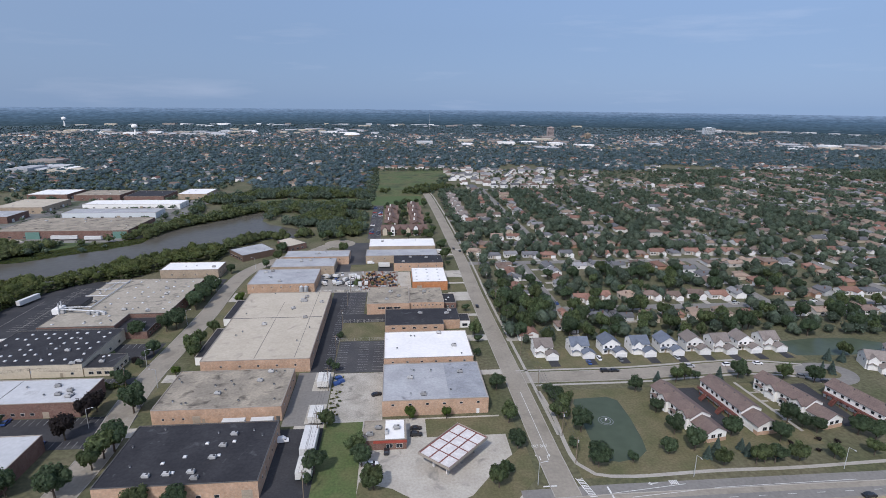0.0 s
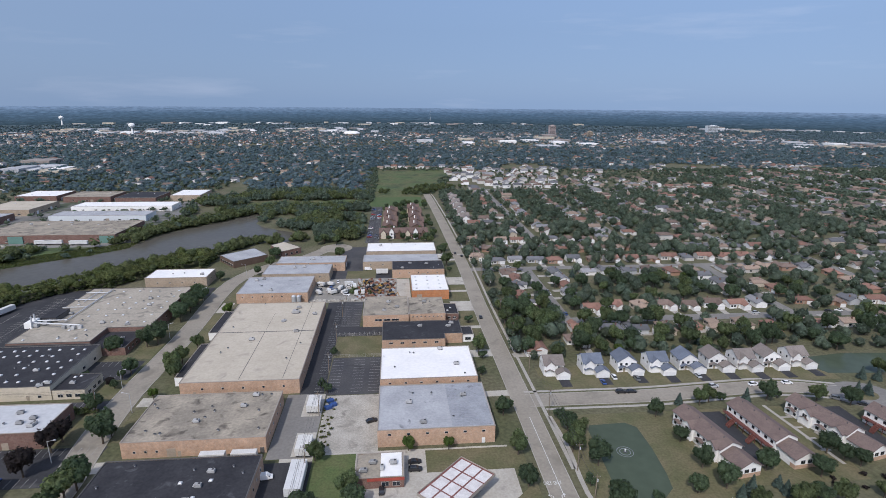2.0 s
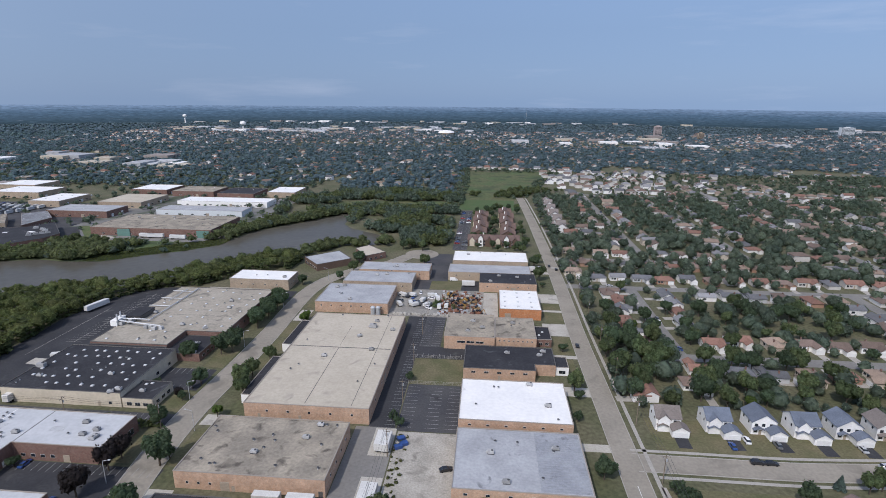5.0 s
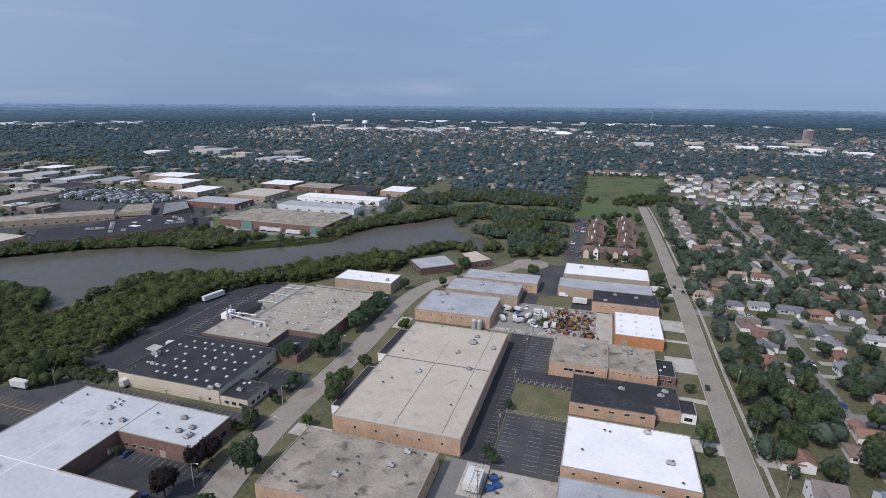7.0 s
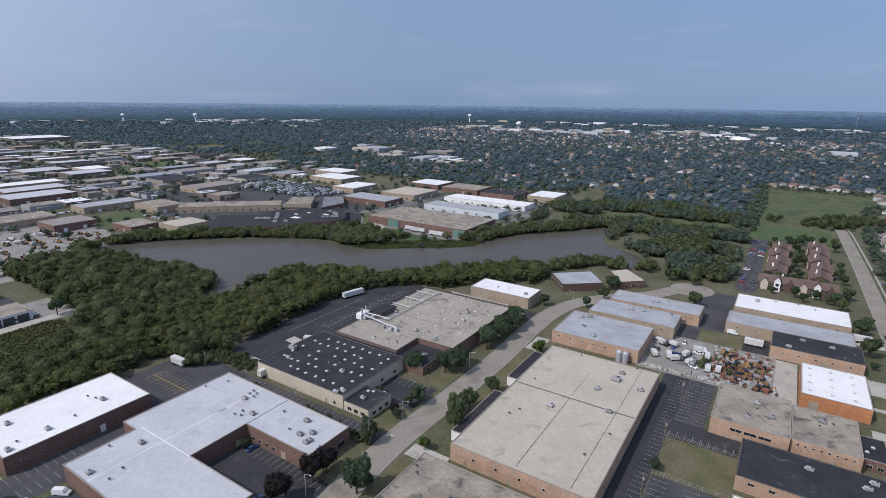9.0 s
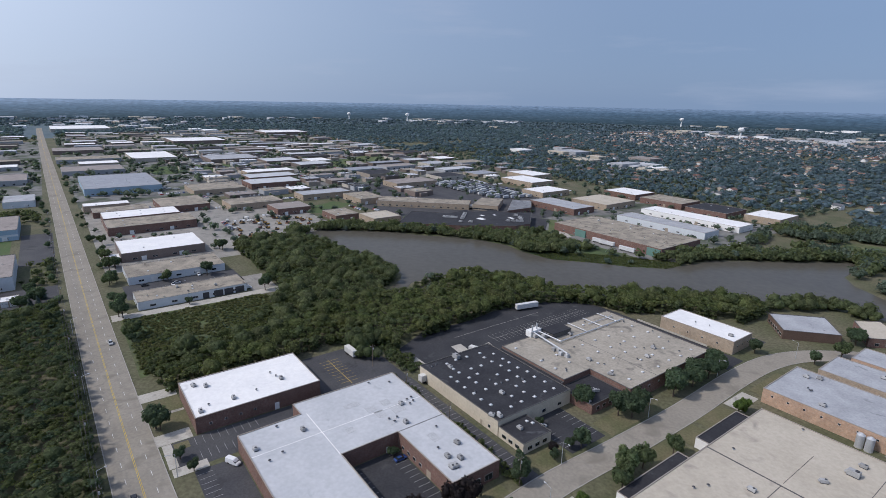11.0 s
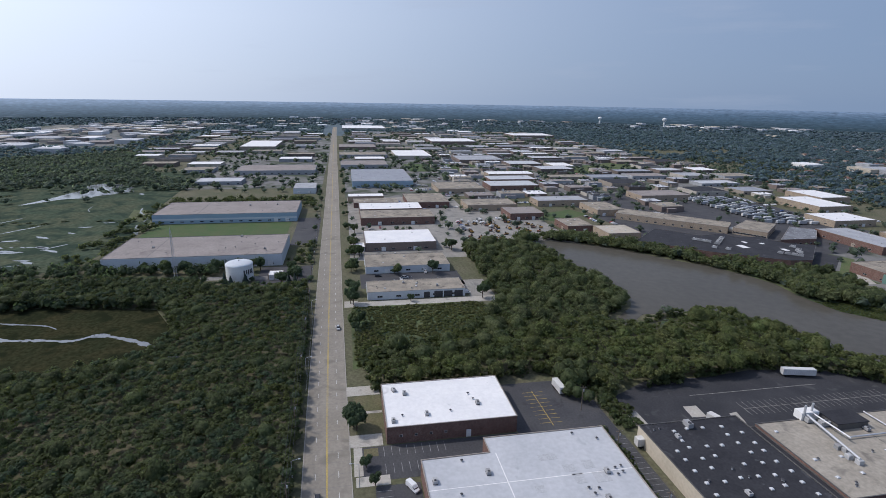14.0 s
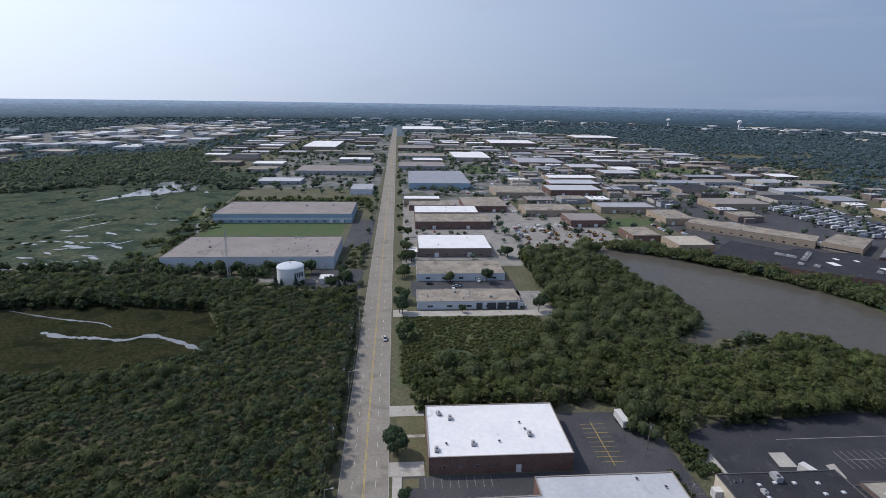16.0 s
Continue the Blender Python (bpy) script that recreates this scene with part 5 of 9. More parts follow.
# wide brick works with a black roof behind the river trees
works = warehouse([(-441, 373), (-400, 416), (-371, 460), (-370, 478), (-408, 518), (-418, 497), (-440, 490), (-441, 468), (-455, 467), (-450, 440), (-470, 424), (-479, 412)], 6.0, W_RED, R_BLACK, "wide low red brick works with a black tar roof", cap=M_CAPD, windows=((1, 6, 2.2, 1.2, 2.4, 0.05, 0.95),), doors=((3, 0.5, 3.4, 3.6, M_DOOR),))
for x0, x1, y0, y1 in ((-417, -408, 449, 455), (-402, -396, 478, 482), (-427, -422, 462, 465), (-421, -417, 474, 477)):
    seam(works, x0, x1, y0, y1, 5.57, R_WHITE, "pale membrane patch on the tar")
BLOCKED.pop()
for q in ((-474, -402, 412, 488), (-402, -374, 446, 490), (-446, -418, 388, 412), (-411, -394, 420, 446), (-430, -392, 488, 512)):
    block(*q)
big = rect(-357, -243, 498, 556)
for cx in (-325, -250):
    solo("dock_bay", Geo().box(cx - 6, cx + 6, 497.2, 497.9, 0, 6.4), mat("green_panel", (0.12, 0.22, 0.19), 0.6, 0.1), "green panelled dock bay on a brick warehouse", "dock")
# the two long pale factories
for x0, x1, y0, y1, wall, lab in ((-487, -428, -37, 84, W_PALE, "very long pale grey factory with a faded flat roof"), (-640, -575, -50, 83, W_BLUE, "very long blue-striped factory with a faded flat roof")):
    f = warehouse(rect(x0, x1, y0, y1), 9.0, wall, R_MAUVE, lab, cap=M_CAPD, windows=((1, 14, 3.2, 1.2, 1.2, 0.03, 0.97),), doors=((1, 0.93, 3.6, 3.8, M_DOORW), (1, 0.85, 3.6, 3.8, M_DOORW)), name="factory", category="factory")
    if wall is W_BLUE:
        part("wall_stripe", Geo().box(x1 - x0 - (x1 - x0) / 2 + 0.01, (x1 - x0) / 2 + 0.08, -(y1 - y0) / 2, (y1 - y0) / 2, 3.4, 5.0), W_PALE, f, "pale wall stripe")
        seam(f, x0 + 1, x1 - 1, -10.3, -9.7, 8.55, M_CAPD, "dark roof joint")
    else:
        seam(f, x0 + 1, x1 - 1, -8.3, -7.9, 8.55, M_CAPD, "dark roof joint")

# ---- far industrial park: many flat-roofed sheds ----
def shed(x0, x1, y0, y1, h, wall, roof, label):
    cx, cy = (x0 + x1) / 2, (y0 + y1) / 2
    a, b = (x1 - x0) / 2, (y1 - y0) / 2
    e = tagged(empty("warehouse", cx, cy), label, "warehouse", "far warehouses")
    g = Geo()
    for q in ((-a, a, -b, -b + 0.3), (-a, a, b - 0.3, b), (-a, -a + 0.3, -b + 0.3, b - 0.3), (a - 0.3, a, -b + 0.3, b - 0.3)):
        g.box(*q, 0, h)
    part("wall", g, wall, e)
    part("roof", Geo().box(-a + 0.3, a - 0.3, -b + 0.3, b - 0.3, h - 0.7, h - 0.4), roof, e)
    g = Geo()
    for i in range(int(b / 5) if x1 > -1000 else 0):
        y = -b + 4 + i * (2 * b - 8) / max(1, int(b / 5) - 1)
        g.box(a - 0.1, a + 0.06, y - 1.3, y + 1.3, 0.9, 2.6)
    if g.v:
        tagged(part("strip_glazing", g, M_GLASS, e), kind="stuff")
    block(x0, x1, y0, y1, 2)


roofs_far = [R_WHITE, R_WGREY, R_BROWN, R_BROWN, R_MAUVE, R_GREY, R_MAUVE, R_BLACK, R_METAL]
walls_far = WALL_DULL
far_fixed = [(-2300, -2095, 128, 290, 10, R_WHITE), (-1500, -1322, -100, -22, 9, R_WHITE), (-1240, -1120, 234, 307, 8, R_WHITE), (-1600, -1480, 365, 490, 9, R_WHITE), (-987, -913, -37, 85, 7, R_MAUVE), (-1050, -982, 125, 206, 7, R_MAUVE), (-1212, -1154, 122, 219, 7, R_BROWN), (-1415, -1335, 120, 207, 7, R_MAUVE), (-1134, -1051, 350, 438, 7, R_GREY), (-1034, -980, 428, 491, 7, R_WGREY), (-998, -948, 500, 540, 7, R_WHITE), (-950, -903, 460, 520, 7, R_WGREY), (-1850, -1735, 677, 816, 9, R_WHITE)]
for x0, x1, y0, y1, h, r in far_fixed:
    shed(x0, x1, y0, y1, h, walls_far[int(rng.integers(5))], r, "large flat-roofed shed in a far industrial park")
made = 0
for gx in range(-1950, -680, 70):
    for gy in range(-250, 800, 72):
        x, y = gx + rng.uniform(-10, 10), gy + rng.uniform(-8, 8)
        lx, ly = rng.uniform(13, 23), rng.uniform(22, 33)
        if inside(x, y, FIELD_WOODS) or not free(x, y, 30) or -1050 < x < -930 and (220 < y < 400 or 560 < y < 640) or abs(y - 115) < 48:
            continue
        if y < 90 and (x > -800 or y < -150 and x > -1000 or rng.random() < 0.25):
            continue
        if x > -760 and (y < 430 or y > 690) or rng.random() < 0.1:
            continue
        shed(x - lx, x + lx, y - ly, y + ly, rng.uniform(4.6, 6.8), walls_far[int(rng.integers(5))], roofs_far[int(rng.integers(9))], "flat-roofed shed in a far industrial park")
        made += 1

# small workshops packed between the larger sheds
FAR_GREEN = [(-885, 505), (-925, 500), (-1062, 672), (-985, 690)]
patch("ground", FAR_GREEN, 0.03, M_LAWNG, "green field among far warehouses", "field")
patch("ground", [(-1780, 838), (-1232, 802), (-1225, 818), (-1780, 858)], 0.03, M_CONCW, "pale strip of ground beside a far rail yard", "yard")
g = Geo()
for gx in range(-1300, -500, 34):
    for gy in range(300, 830, 38):
        x, y = gx + rng.uniform(-7, 7), gy + rng.uniform(-7, 7)
        a, b, h = rng.uniform(6, 13), rng.uniform(8, 17), rng.uniform(4.0, 6.2)
        if inside(x, y, FAR_GREEN) or not free(x, y, 11) or y < 470 and x > -640 or y > 640 and x > -640 or -660 < x < -500 and 520 < y < 640 or x < -1050 and y > 760 or rng.random() < 0.15:
            continue
        wi, ri = 6 + int(rng.integers(5)), int(rng.integers(6))
        g.box(x - a, x + a, y - b, y + b, 0, h, wi)
        g.box(x - a + 0.3, x + a - 0.3, y - b + 0.3, y + b - 0.3, h, h + 0.15, ri)
        if rng.random() < 0.6:
            g.box(x + a, x + a + 4, y - b * 0.6, y + b * 0.2, 0, h * 0.7, wi)
            g.box(x + a, x + a + 3.7, y - b * 0.58, y + b * 0.18, h * 0.7, h * 0.7 + 0.15, (ri + 1) % 6)
        for k in range(4):
            ux, uy = x + rng.uniform(-0.7, 0.7) * a, y + rng.uniform(-0.7, 0.7) * b
            g.box(ux - 0.9, ux + 0.9, uy - 0.7, uy + 0.7, h + 0.15, h + 1.3, 4)
        block(x - a, x + a, y - b, y + b, 1)
solo("far_workshops", g, [R_WHITE, R_WGREY, R_BROWN, R_MAUVE, R_GREY, R_BLACK, *WALL_DULL], "small flat-roofed workshops packed among far warehouses", "buildings", "stuff")

# scattered pale commercial roofs beyond, one piece of distance
g = Geo()
for cx, cy, n, sx, sy in ((-2600, 300, 70, 600, 500), (-1300, -700, 60, 450, 300), (-2300, -500, 60, 500, 350), (-900, 2250, 50, 500, 160), (-300, 2500, 20, 300, 200), (560, 1720, 15, 460, 260), (1500, 1500, 26, 460, 320), (-1850, -640, 70, 520, 300), (1900, 2600, 40, 800, 300), (-2500, 2000, 40, 600, 400), (300, 3300, 40, 1400, 300), (-1500, 3200, 50, 1200, 300), (-3300, 900, 50, 500, 800), (-3500, -400, 40, 500, 500), (-620, 1000, 7, 150, 60), (-850, 1080, 6, 160, 60)):
    for i in range(n):
        x, y = cx + rng.normal() * sx * 0.5, cy + rng.normal() * sy * 0.5
        a, b, h = rng.uniform(10, 34), rng.uniform(9, 28), rng.uniform(5, 10)
        if abs(y - float(np.interp(x, [p[0] for p in MAIN], [p[1] for p in MAIN]))) < b + 16 or y < 1150 and x > -80:
            continue
        g.box(x - a, x + a, y - b, y + b, 0, h, int(rng.choice([0, 1, 2, 3, 4], p=[0.16, 0.3, 0.18, 0.2, 0.16])))
solo("far_commercial_roofs", g, [R_WHITE, R_WGREY, R_TAN, R_MAUVE, R_GREY], "pale flat commercial roofs in the far distance", "buildings", "stuff")

# ---- houses ----
def gable(g, x0, x1, y0, y1, z0, rise, over=0.4, axis="x", mi=0, thick=0.18):
    """A gabled roof of real thickness; the ridge runs along axis."""
    if axis == "x":
        ym = (y0 + y1) / 2
        prof = [(y0 - over, z0 - rise * over / ((y1 - y0) / 2)), (ym, z0 + rise), (y1 + over, z0 - rise * over / ((y1 - y0) / 2))]
        vs = [(x, y, z + dz) for x in (x0 - over, x1 + over) for dz in (0, thick) for y, z in prof]
    else:
        xm = (x0 + x1) / 2
        prof = [(x0 - over, z0 - rise * over / ((x1 - x0) / 2)), (xm, z0 + rise), (x1 + over, z0 - rise * over / ((x1 - x0) / 2))]
        vs = [(x, y, z + dz) for y in (y0 - over, y1 + over) for dz in (0, thick) for x, z in prof]
    return g.add(vs, [(3, 4, 10, 9), (4, 5, 11, 10), (0, 6, 7, 1), (1, 7, 8, 2), (0, 1, 4, 3), (1, 2, 5, 4), (6, 9, 10, 7), (7, 10, 11, 8), (0, 3, 9, 6), (2, 8, 11, 5)], mi)


def gable_wall(g, x0, x1, y0, y1, z0, rise, axis="x", mi=0):
    if axis == "x":
        ym = (y0 + y1) / 2
        for x in (x0, x1):
            g.add([(x, y0, z0), (x, y1, z0), (x, ym, z0 + rise)], [(0, 1, 2)], mi)
    else:
        xm = (x0 + x1) / 2
        for y in (y0, y1):
            g.add([(x0, y, z0), (x1, y, z0), (xm, y, z0 + rise)], [(0, 1, 2)], mi)


def win(parent_ob, x, y, z, w, h, turn):
    part("window", opening_mesh(w, h, M_GLASS, M_FRAME), None, parent_ob, "", pose(x, y, z, 0, 0, turn))


def hip(g, x0, x1, y0, y1, z0, rise, over=0.5, mi=0, thick=0.16):
    """A hipped roof with eaves; the ridge runs along x."""
    x0, x1, y0, y1 = x0 - over, x1 + over, y0 - over, y1 + over
    ym, run = (y0 + y1) / 2, (y1 - y0) / 2 * 0.9
    vs = [(x, y, z) for z in (z0 - 0.1 - thick, z0 - 0.1) for x, y in ((x0, y0), (x1, y0), (x1, y1), (x0, y1))] + [(x0 + run, ym, z0 + rise), (x1 - run, ym, z0 + rise)]
    return g.add(vs, [(4, 5, 9, 8), (5, 6, 9), (6, 7, 8, 9), (7, 4, 8), (0, 1, 5, 4), (1, 2, 6, 5), (2, 3, 7, 6), (3, 0, 4, 7), (3, 2, 1, 0)], mi)


def ranch_house(wall, roof, label, wing, hipped=False):
    """Single-storey house: long gable, a cross gable with the garage, windows, chimney."""
    e = tagged(empty("house"), label, "house", "suburban houses")
    g = Geo().box(-7, 7, -4, 4, 0, 2.7)
    if not hipped:
        gable_wall(g, -7, 7, -4, 4, 2.7, 1.5)
    if wing:
        g.box(1.5, 7, -8, -4, 0, 2.6)
        gable_wall(g, 1.5, 7, -8, -3, 2.6, 1.35, "y")
    part("wall", g, wall, e)
    g = Geo()
    if hipped:
        hip(g, -7, 7, -4, 4, 2.7, 1.6)
    else:
        gable(g, -7, 7, -4, 4, 2.7, 1.5)
    if wing:
        gable(g, 1.5, 7, -8, 0, 2.6, 1.35, 0.4, "y")
    part("roof", g, roof, e, "shingled gable roof")
    part("chimney", Geo().box(-2.6, -1.8, 0.8, 1.5, 2.6, 5.0), W_RED, e, "brick chimney")
    yd = -8.0 if wing else -4.0
    part("garage_door", door_mesh(4.6, 2.1, M_DOORW), None, e, "white garage door", pose(4.2, yd, 0))
    part("door", door_mesh(1.0, 2.05, M_DOOR), None, e, "", pose(-0.5, -4, 0))
    for x in (-5.2, -2.8):
        win(e, x, -4, 0.9, 1.8, 1.2, 0)
    win(e, 2.0, 4, 0.9, 2.4, 1.2, 180)
    part("driveway", Geo().box(1.9, 6.5, yd - 7.5, yd - 0.1, -0.1, 0.09), M_WALK, e, "concrete driveway")
    return e


def two_storey(wall, roof, label, front=0, up=2.9):
    """White two-storey house with a gabled garage block in front."""
    e = tagged(empty("house"), label, "house", "white two-storey houses")
    g = Geo().box(-5.5, 3.5, -4, 5, 0, 5.4)
    gable_wall(g, -5.5, 3.5, -4, 5, 5.4, up, "y" if front else "x")
    if not front:
        g.box(-4.8, -0.6, -4.9, -4, 0, 5.2)
        gable_wall(g, -4.8, -0.6, -4.9, -4, 5.2, 2.0, "y")
    g.box(-0.5, 5.6, -8.2, -4, 0, 2.8)
    gable_wall(g, -0.5, 5.6, -8.2, -4, 2.8, 1.7, "y")
    part("wall", g, wall, e)
    g = Geo()
    gable(g, -5.5, 3.5, -4, 5, 5.4, up, 0.4, "y" if front else "x")
    if not front:
        gable(g, -4.8, -0.6, -4.9, 0.4, 5.2, 2.0, 0.3, "y")
    gable(g, -0.5, 5.6, -8.2, -3.6, 2.8, 1.7, 0.35, "y")
    gable(g, -5.0, -1.4, -5.4, -3.6, 2.7, 0.9, 0.3, "y")
    part("roof", g, roof, e, "shingled gable roof")
    part("garage_door", door_mesh(4.8, 2.1, M_DOORW), None, e, "white garage door", pose(2.6, -8.2, 0))
    part("door", door_mesh(1.0, 2.05, M_DOOR), None, e, "", pose(-2.3, -4, 0))
    for x in (-4.0, -1.4, 1.4):
        win(e, x, -4, 3.4, 1.3, 1.3, 0)
    win(e, -4.0, -4, 0.9, 1.4, 1.3, 0)
    for x in (-3.8, 1.6):
        for z in (0.9, 3.4):
            win(e, x, 5, z, 1.4, 1.3, 180)
    for y in (-1.5, 2.5):
        win(e, -5.5, y, 3.4, 1.0, 1.2, 270)
        win(e, 3.5, y, 3.4, 1.0, 1.2, 90)
    part("driveway", Geo().box(0.2, 5.0, -14.5, -8.3, -0.1, 0.09), M_ASPHALT_NEW, e, "black asphalt driveway")
    return e


def timber_deck(e, L):
    """Raised red timber deck on posts along the row, with two flights of steps."""
    d = part("deck", Geo().box(-6.6, -4.62, 0.6, L - 0.6, 2.45, 2.65), M_DECK, e, "raised red-stained timber deck")
    for i in range(int(L / 3)):
        part("post", shared("deck_post", lambda: Geo().box(-0.09, 0.09, -0.09, 0.09, 0, 3.6).mesh("post", M_DECK)), None, d, "", pose(-6.5, 1.0 + i * 3.0, 0))
    for z in (2.95, 3.5):
        part("rail", Geo().box(-6.64, -6.52, 0.6, L - 0.6, z, z + 0.1), M_DECK, d)
    for y in (L * 0.3, L * 0.72):
        for k in range(9):
            part("step", shared("deck_step", lambda: Geo().box(-0.3, 0, -0.8, 0.8, -0.25, 0).mesh("step", M_DECK)), None, d, "", pose(-6.7 - 0.3 * k, y, 2.4 - 0.26 * k))
        for s in (-0.85, 0.8):
            part("stringer", Geo().add([(-6.6, y + s, 2.6), (-9.5, y + s, 0.1), (-9.5, y + s, 1.0), (-6.6, y + s, 3.5), (-6.6, y + s + 0.06, 2.6), (-9.5, y + s + 0.06, 0.1), (-9.5, y + s + 0.06, 1.0), (-6.6, y + s + 0.06, 3.5)], [(0, 1, 2, 3), (7, 6, 5, 4), (3, 2, 6, 7)]), M_DECK, d, "sloping red timber side of a flight of steps")


def row_house(n, decked=False):
    """A terrace of white two-storey townhouses under one brown roof, with porches along one side."""
    e = tagged(empty("townhouse_row"), "row of white two-storey townhouses with brown shingled roofs", "townhouses", "townhouse rows")
    L = n * 6.2
    g = Geo().box(-4.6, 4.6, 0, L, 0, 5.6)
    gable_wall(g, -4.6, 4.6, 0, L, 5.6, 2.3, "y")
    part("wall", g, W_WHITE, e)
    g = Geo()
    gable(g, -4.6, 4.6, 0, L, 5.6, 2.3, 0.5, "y")
    part("roof", g, M_TOWNROOF, e, "brown shingled roof")
    g = Geo().box(-4.0, 4.8, -8.5, 0, 0, 4.0)
    gable_wall(g, -4.0, 4.8, -8.5, 0, 4.0, 2.2, "y")
    part("end_unit", g, W_WHITE, e, "lower white end unit")
    g = Geo()
    gable(g, -4.0, 4.8, -8.5, 0.2, 4.0, 2.2, 0.5, "y")
    part("end_roof", g, M_TOWNROOF, e, "brown shingled roof")
    part("brick_base", Geo().box(-4.08, 4.88, -8.58, -6.5, 0, 1.6), W_ORANGE, e, "brick base")
    for i in range(2):
        win(e, -1.0 + 2.8 * i, -8.5, 1.8, 1.8, 1.5, 0)
    if decked:
        timber_deck(e, L)
    for i in () if decked else range(0, n, 2):
        y = 3.1 + i * 6.2
        gg = Geo().box(-5.7, -4.6, y - 2.4, y + 2.4, 0, 5.4)
        gg.add([(-5.7, y - 2.4, 5.4), (-5.7, y + 2.4, 5.4), (-5.7, y, 7.2)], [(0, 1, 2)])
        part("front_gable", gg, W_WHITE, e, "white gabled bay")
        gg = Geo()
        gable(gg, -5.9, -1.0, y - 2.4, y + 2.4, 5.4, 1.8, 0.35, "x")
        part("bay_roof", gg, M_TOWNROOF, e)
        win(e, -5.7, y, 3.5, 1.8, 1.4, 270)
    for i in range(n):
        y = 3.1 + i * 6.2
        for z in (0.9, 3.5):
            win(e, 4.6, y - 1.4, z, 1.4, 1.3, 90)
            win(e, -4.6, y + 1.4, z, 1.4, 1.3, 270)
            win(e, -4.6, y - 1.4, z, 1.2, 1.3, 270)
        part("roof_vent", Geo().box(-0.9, -0.6, y - 0.15, y + 0.15, 7.2, 8.1), M_DARK, e)
        if decked:
            continue
        g = Geo()
        gable(g, -6.0, -4.5, y - 1.6, y + 1.6, 3.0, 0.7, 0.2, "x")
        part("porch_roof", g, M_TOWNROOF, e)
        part("stoop", Geo().box(-6.0, -4.6, y - 1.3, y + 1.3, 0, 0.35), M_WALK, e)
    return e


USED = set()


def stock(e):
    """The pattern piece keeps its own place in the scene; others are copies of it."""
    return e


def put(e, x, y, turn):
    m = pose(x, y, 0, 0, 0, turn)
    if e.name not in USED:
        USED.add(e.name)
        e.matrix_basis = m
        return e
    return copy_thing(e, m)


names_r = ["grey", "brown", "red-brown", "tan", "pale grey"]
names_w = ["white", "beige", "brick", "grey", "pale"]
RANCH = [stock(ranch_house(H_WALLS[w], H_ROOFS[r], "single-storey %s house with a %s shingle roof" % (names_w[w], names_r[r]), k, h)) for w, r, k, h in ((0, 0, 1, 0), (0, 1, 1, 0), (2, 2, 0, 1), (4, 3, 1, 0), (2, 1, 1, 1), (0, 4, 0, 0), (1, 3, 1, 1), (4, 0, 0, 1), (0, 2, 1, 0), (0, 1, 1, 1), (4, 2, 1, 0), (3, 0, 1, 0))]
WHITES = [stock(two_storey(H_WALLS[0], r, "white two-storey house with a %s roof and attached garage" % n, f)) for r, n, f in ((M_WHITEROOF, "blue-grey shingle", 0), (M_WHITEROOF, "blue-grey shingle", 1), (M_TAUPE, "grey-brown shingle", 0), (M_TAUPE, "grey-brown shingle", 1))]

for i, x in enumerate((71, 89.5, 106, 121, 136, 150.5, 164, 177.5, 191.5)):
    put(WHITES[(0 if i % 2 else 1) if i not in (0, 5, 6, 7, 8) else 2 + i % 2], x + 3.2, 241.2 + 0.4 * (i % 3), rng.uniform(-2, 2))
    block(x - 7, x + 7, 234, 249)
for i, (x, y, t) in enumerate(((232, 216, -20), (250, 222, -35), (238, 196, -60))):
    put(WHITES[2 + i % 2], x, y, t)
    block(x - 8, x + 8, y - 8, y + 8)
for x, y, t in ((117.2, 172.6, 9), (140.2, 175.6, 6), (168.4, 177.4, 12), (194.6, 168.5, 11)):
    r = row_house(4, x in (140.2, 194.6))
    r.matrix_basis = pose(x, y, 0, 0, 0, t)
    block(x - 7, x + 7, y - 10, y + 34)
for x in (128.5, 181):
    patch("pavement", rect(x - 4.5, x + 4.0, 170, 203), 0.05, M_ASPHALT_NEW, "dark asphalt court between townhouse rows", "driveway")
    block(x - 4.5, x + 4, 170, 203)

g = Geo()
ribbon(g, smooth_line([(153.5, 206), (154.5, 195), (155.5, 184), (157, 168)], 3), -0.7, 0.7, -0.1, 0.08)
for y in (176, 183, 190, 197):
    g.box(154.5, 158.5, y - 0.5, y + 0.5, -0.1, 0.075)
solo("pavement", g, M_WALK, "pale footpath to the townhouse doors", "sidewalk", "structure")
HOUSES = [(72, 263, 270), (95, 272, 0), (66.5, 446, 270), (72, 487, 0), (84, 509, 270), (66, 430, 270)]
for x, y, t in HOUSES:
    block(x - 6.2, x + 6.2, y - 6.2, y + 6.2)
for x0, y0, x1, y1 in STREETS:
    along_x = abs(x1 - x0) > abs(y1 - y0)
    length = abs(x1 - x0) + abs(y1 - y0)
    for k in range(int(length / 15.6)):
        s = (k + 0.5) * 15.6 + rng.uniform(-1.2, 1.2)
        for side in (-1, 1):
            d = side * rng.uniform(14.0, 19.0)
            x, y, t = (x0 + s, y0 + d, 0 if side > 0 else 180) if along_x else (x0 + d, y0 + s, 270 if side > 0 else 90)
            if not free(x, y, 6.0) or y < 262 or x < 68:
                continue
            HOUSES.append((x, y, t))
            block(x - 6.2, x + 6.2, y - 6.2, y + 6.2)
HOUSES.sort(key=lambda h: h[1] + 0.35 * abs(h[0] - 120))
for i, (x, y, t) in enumerate(HOUSES[:125]):
    ob = put(RANCH[int(rng.integers(len(RANCH)))], x, y, t + rng.uniform(-4, 4) + (90 if rng.random() < 0.22 else 0))
    ob.scale = (rng.uniform(0.74, 0.92), rng.uniform(0.84, 1.0), rng.uniform(0.98, 1.25))
REST = HOUSES[125:]
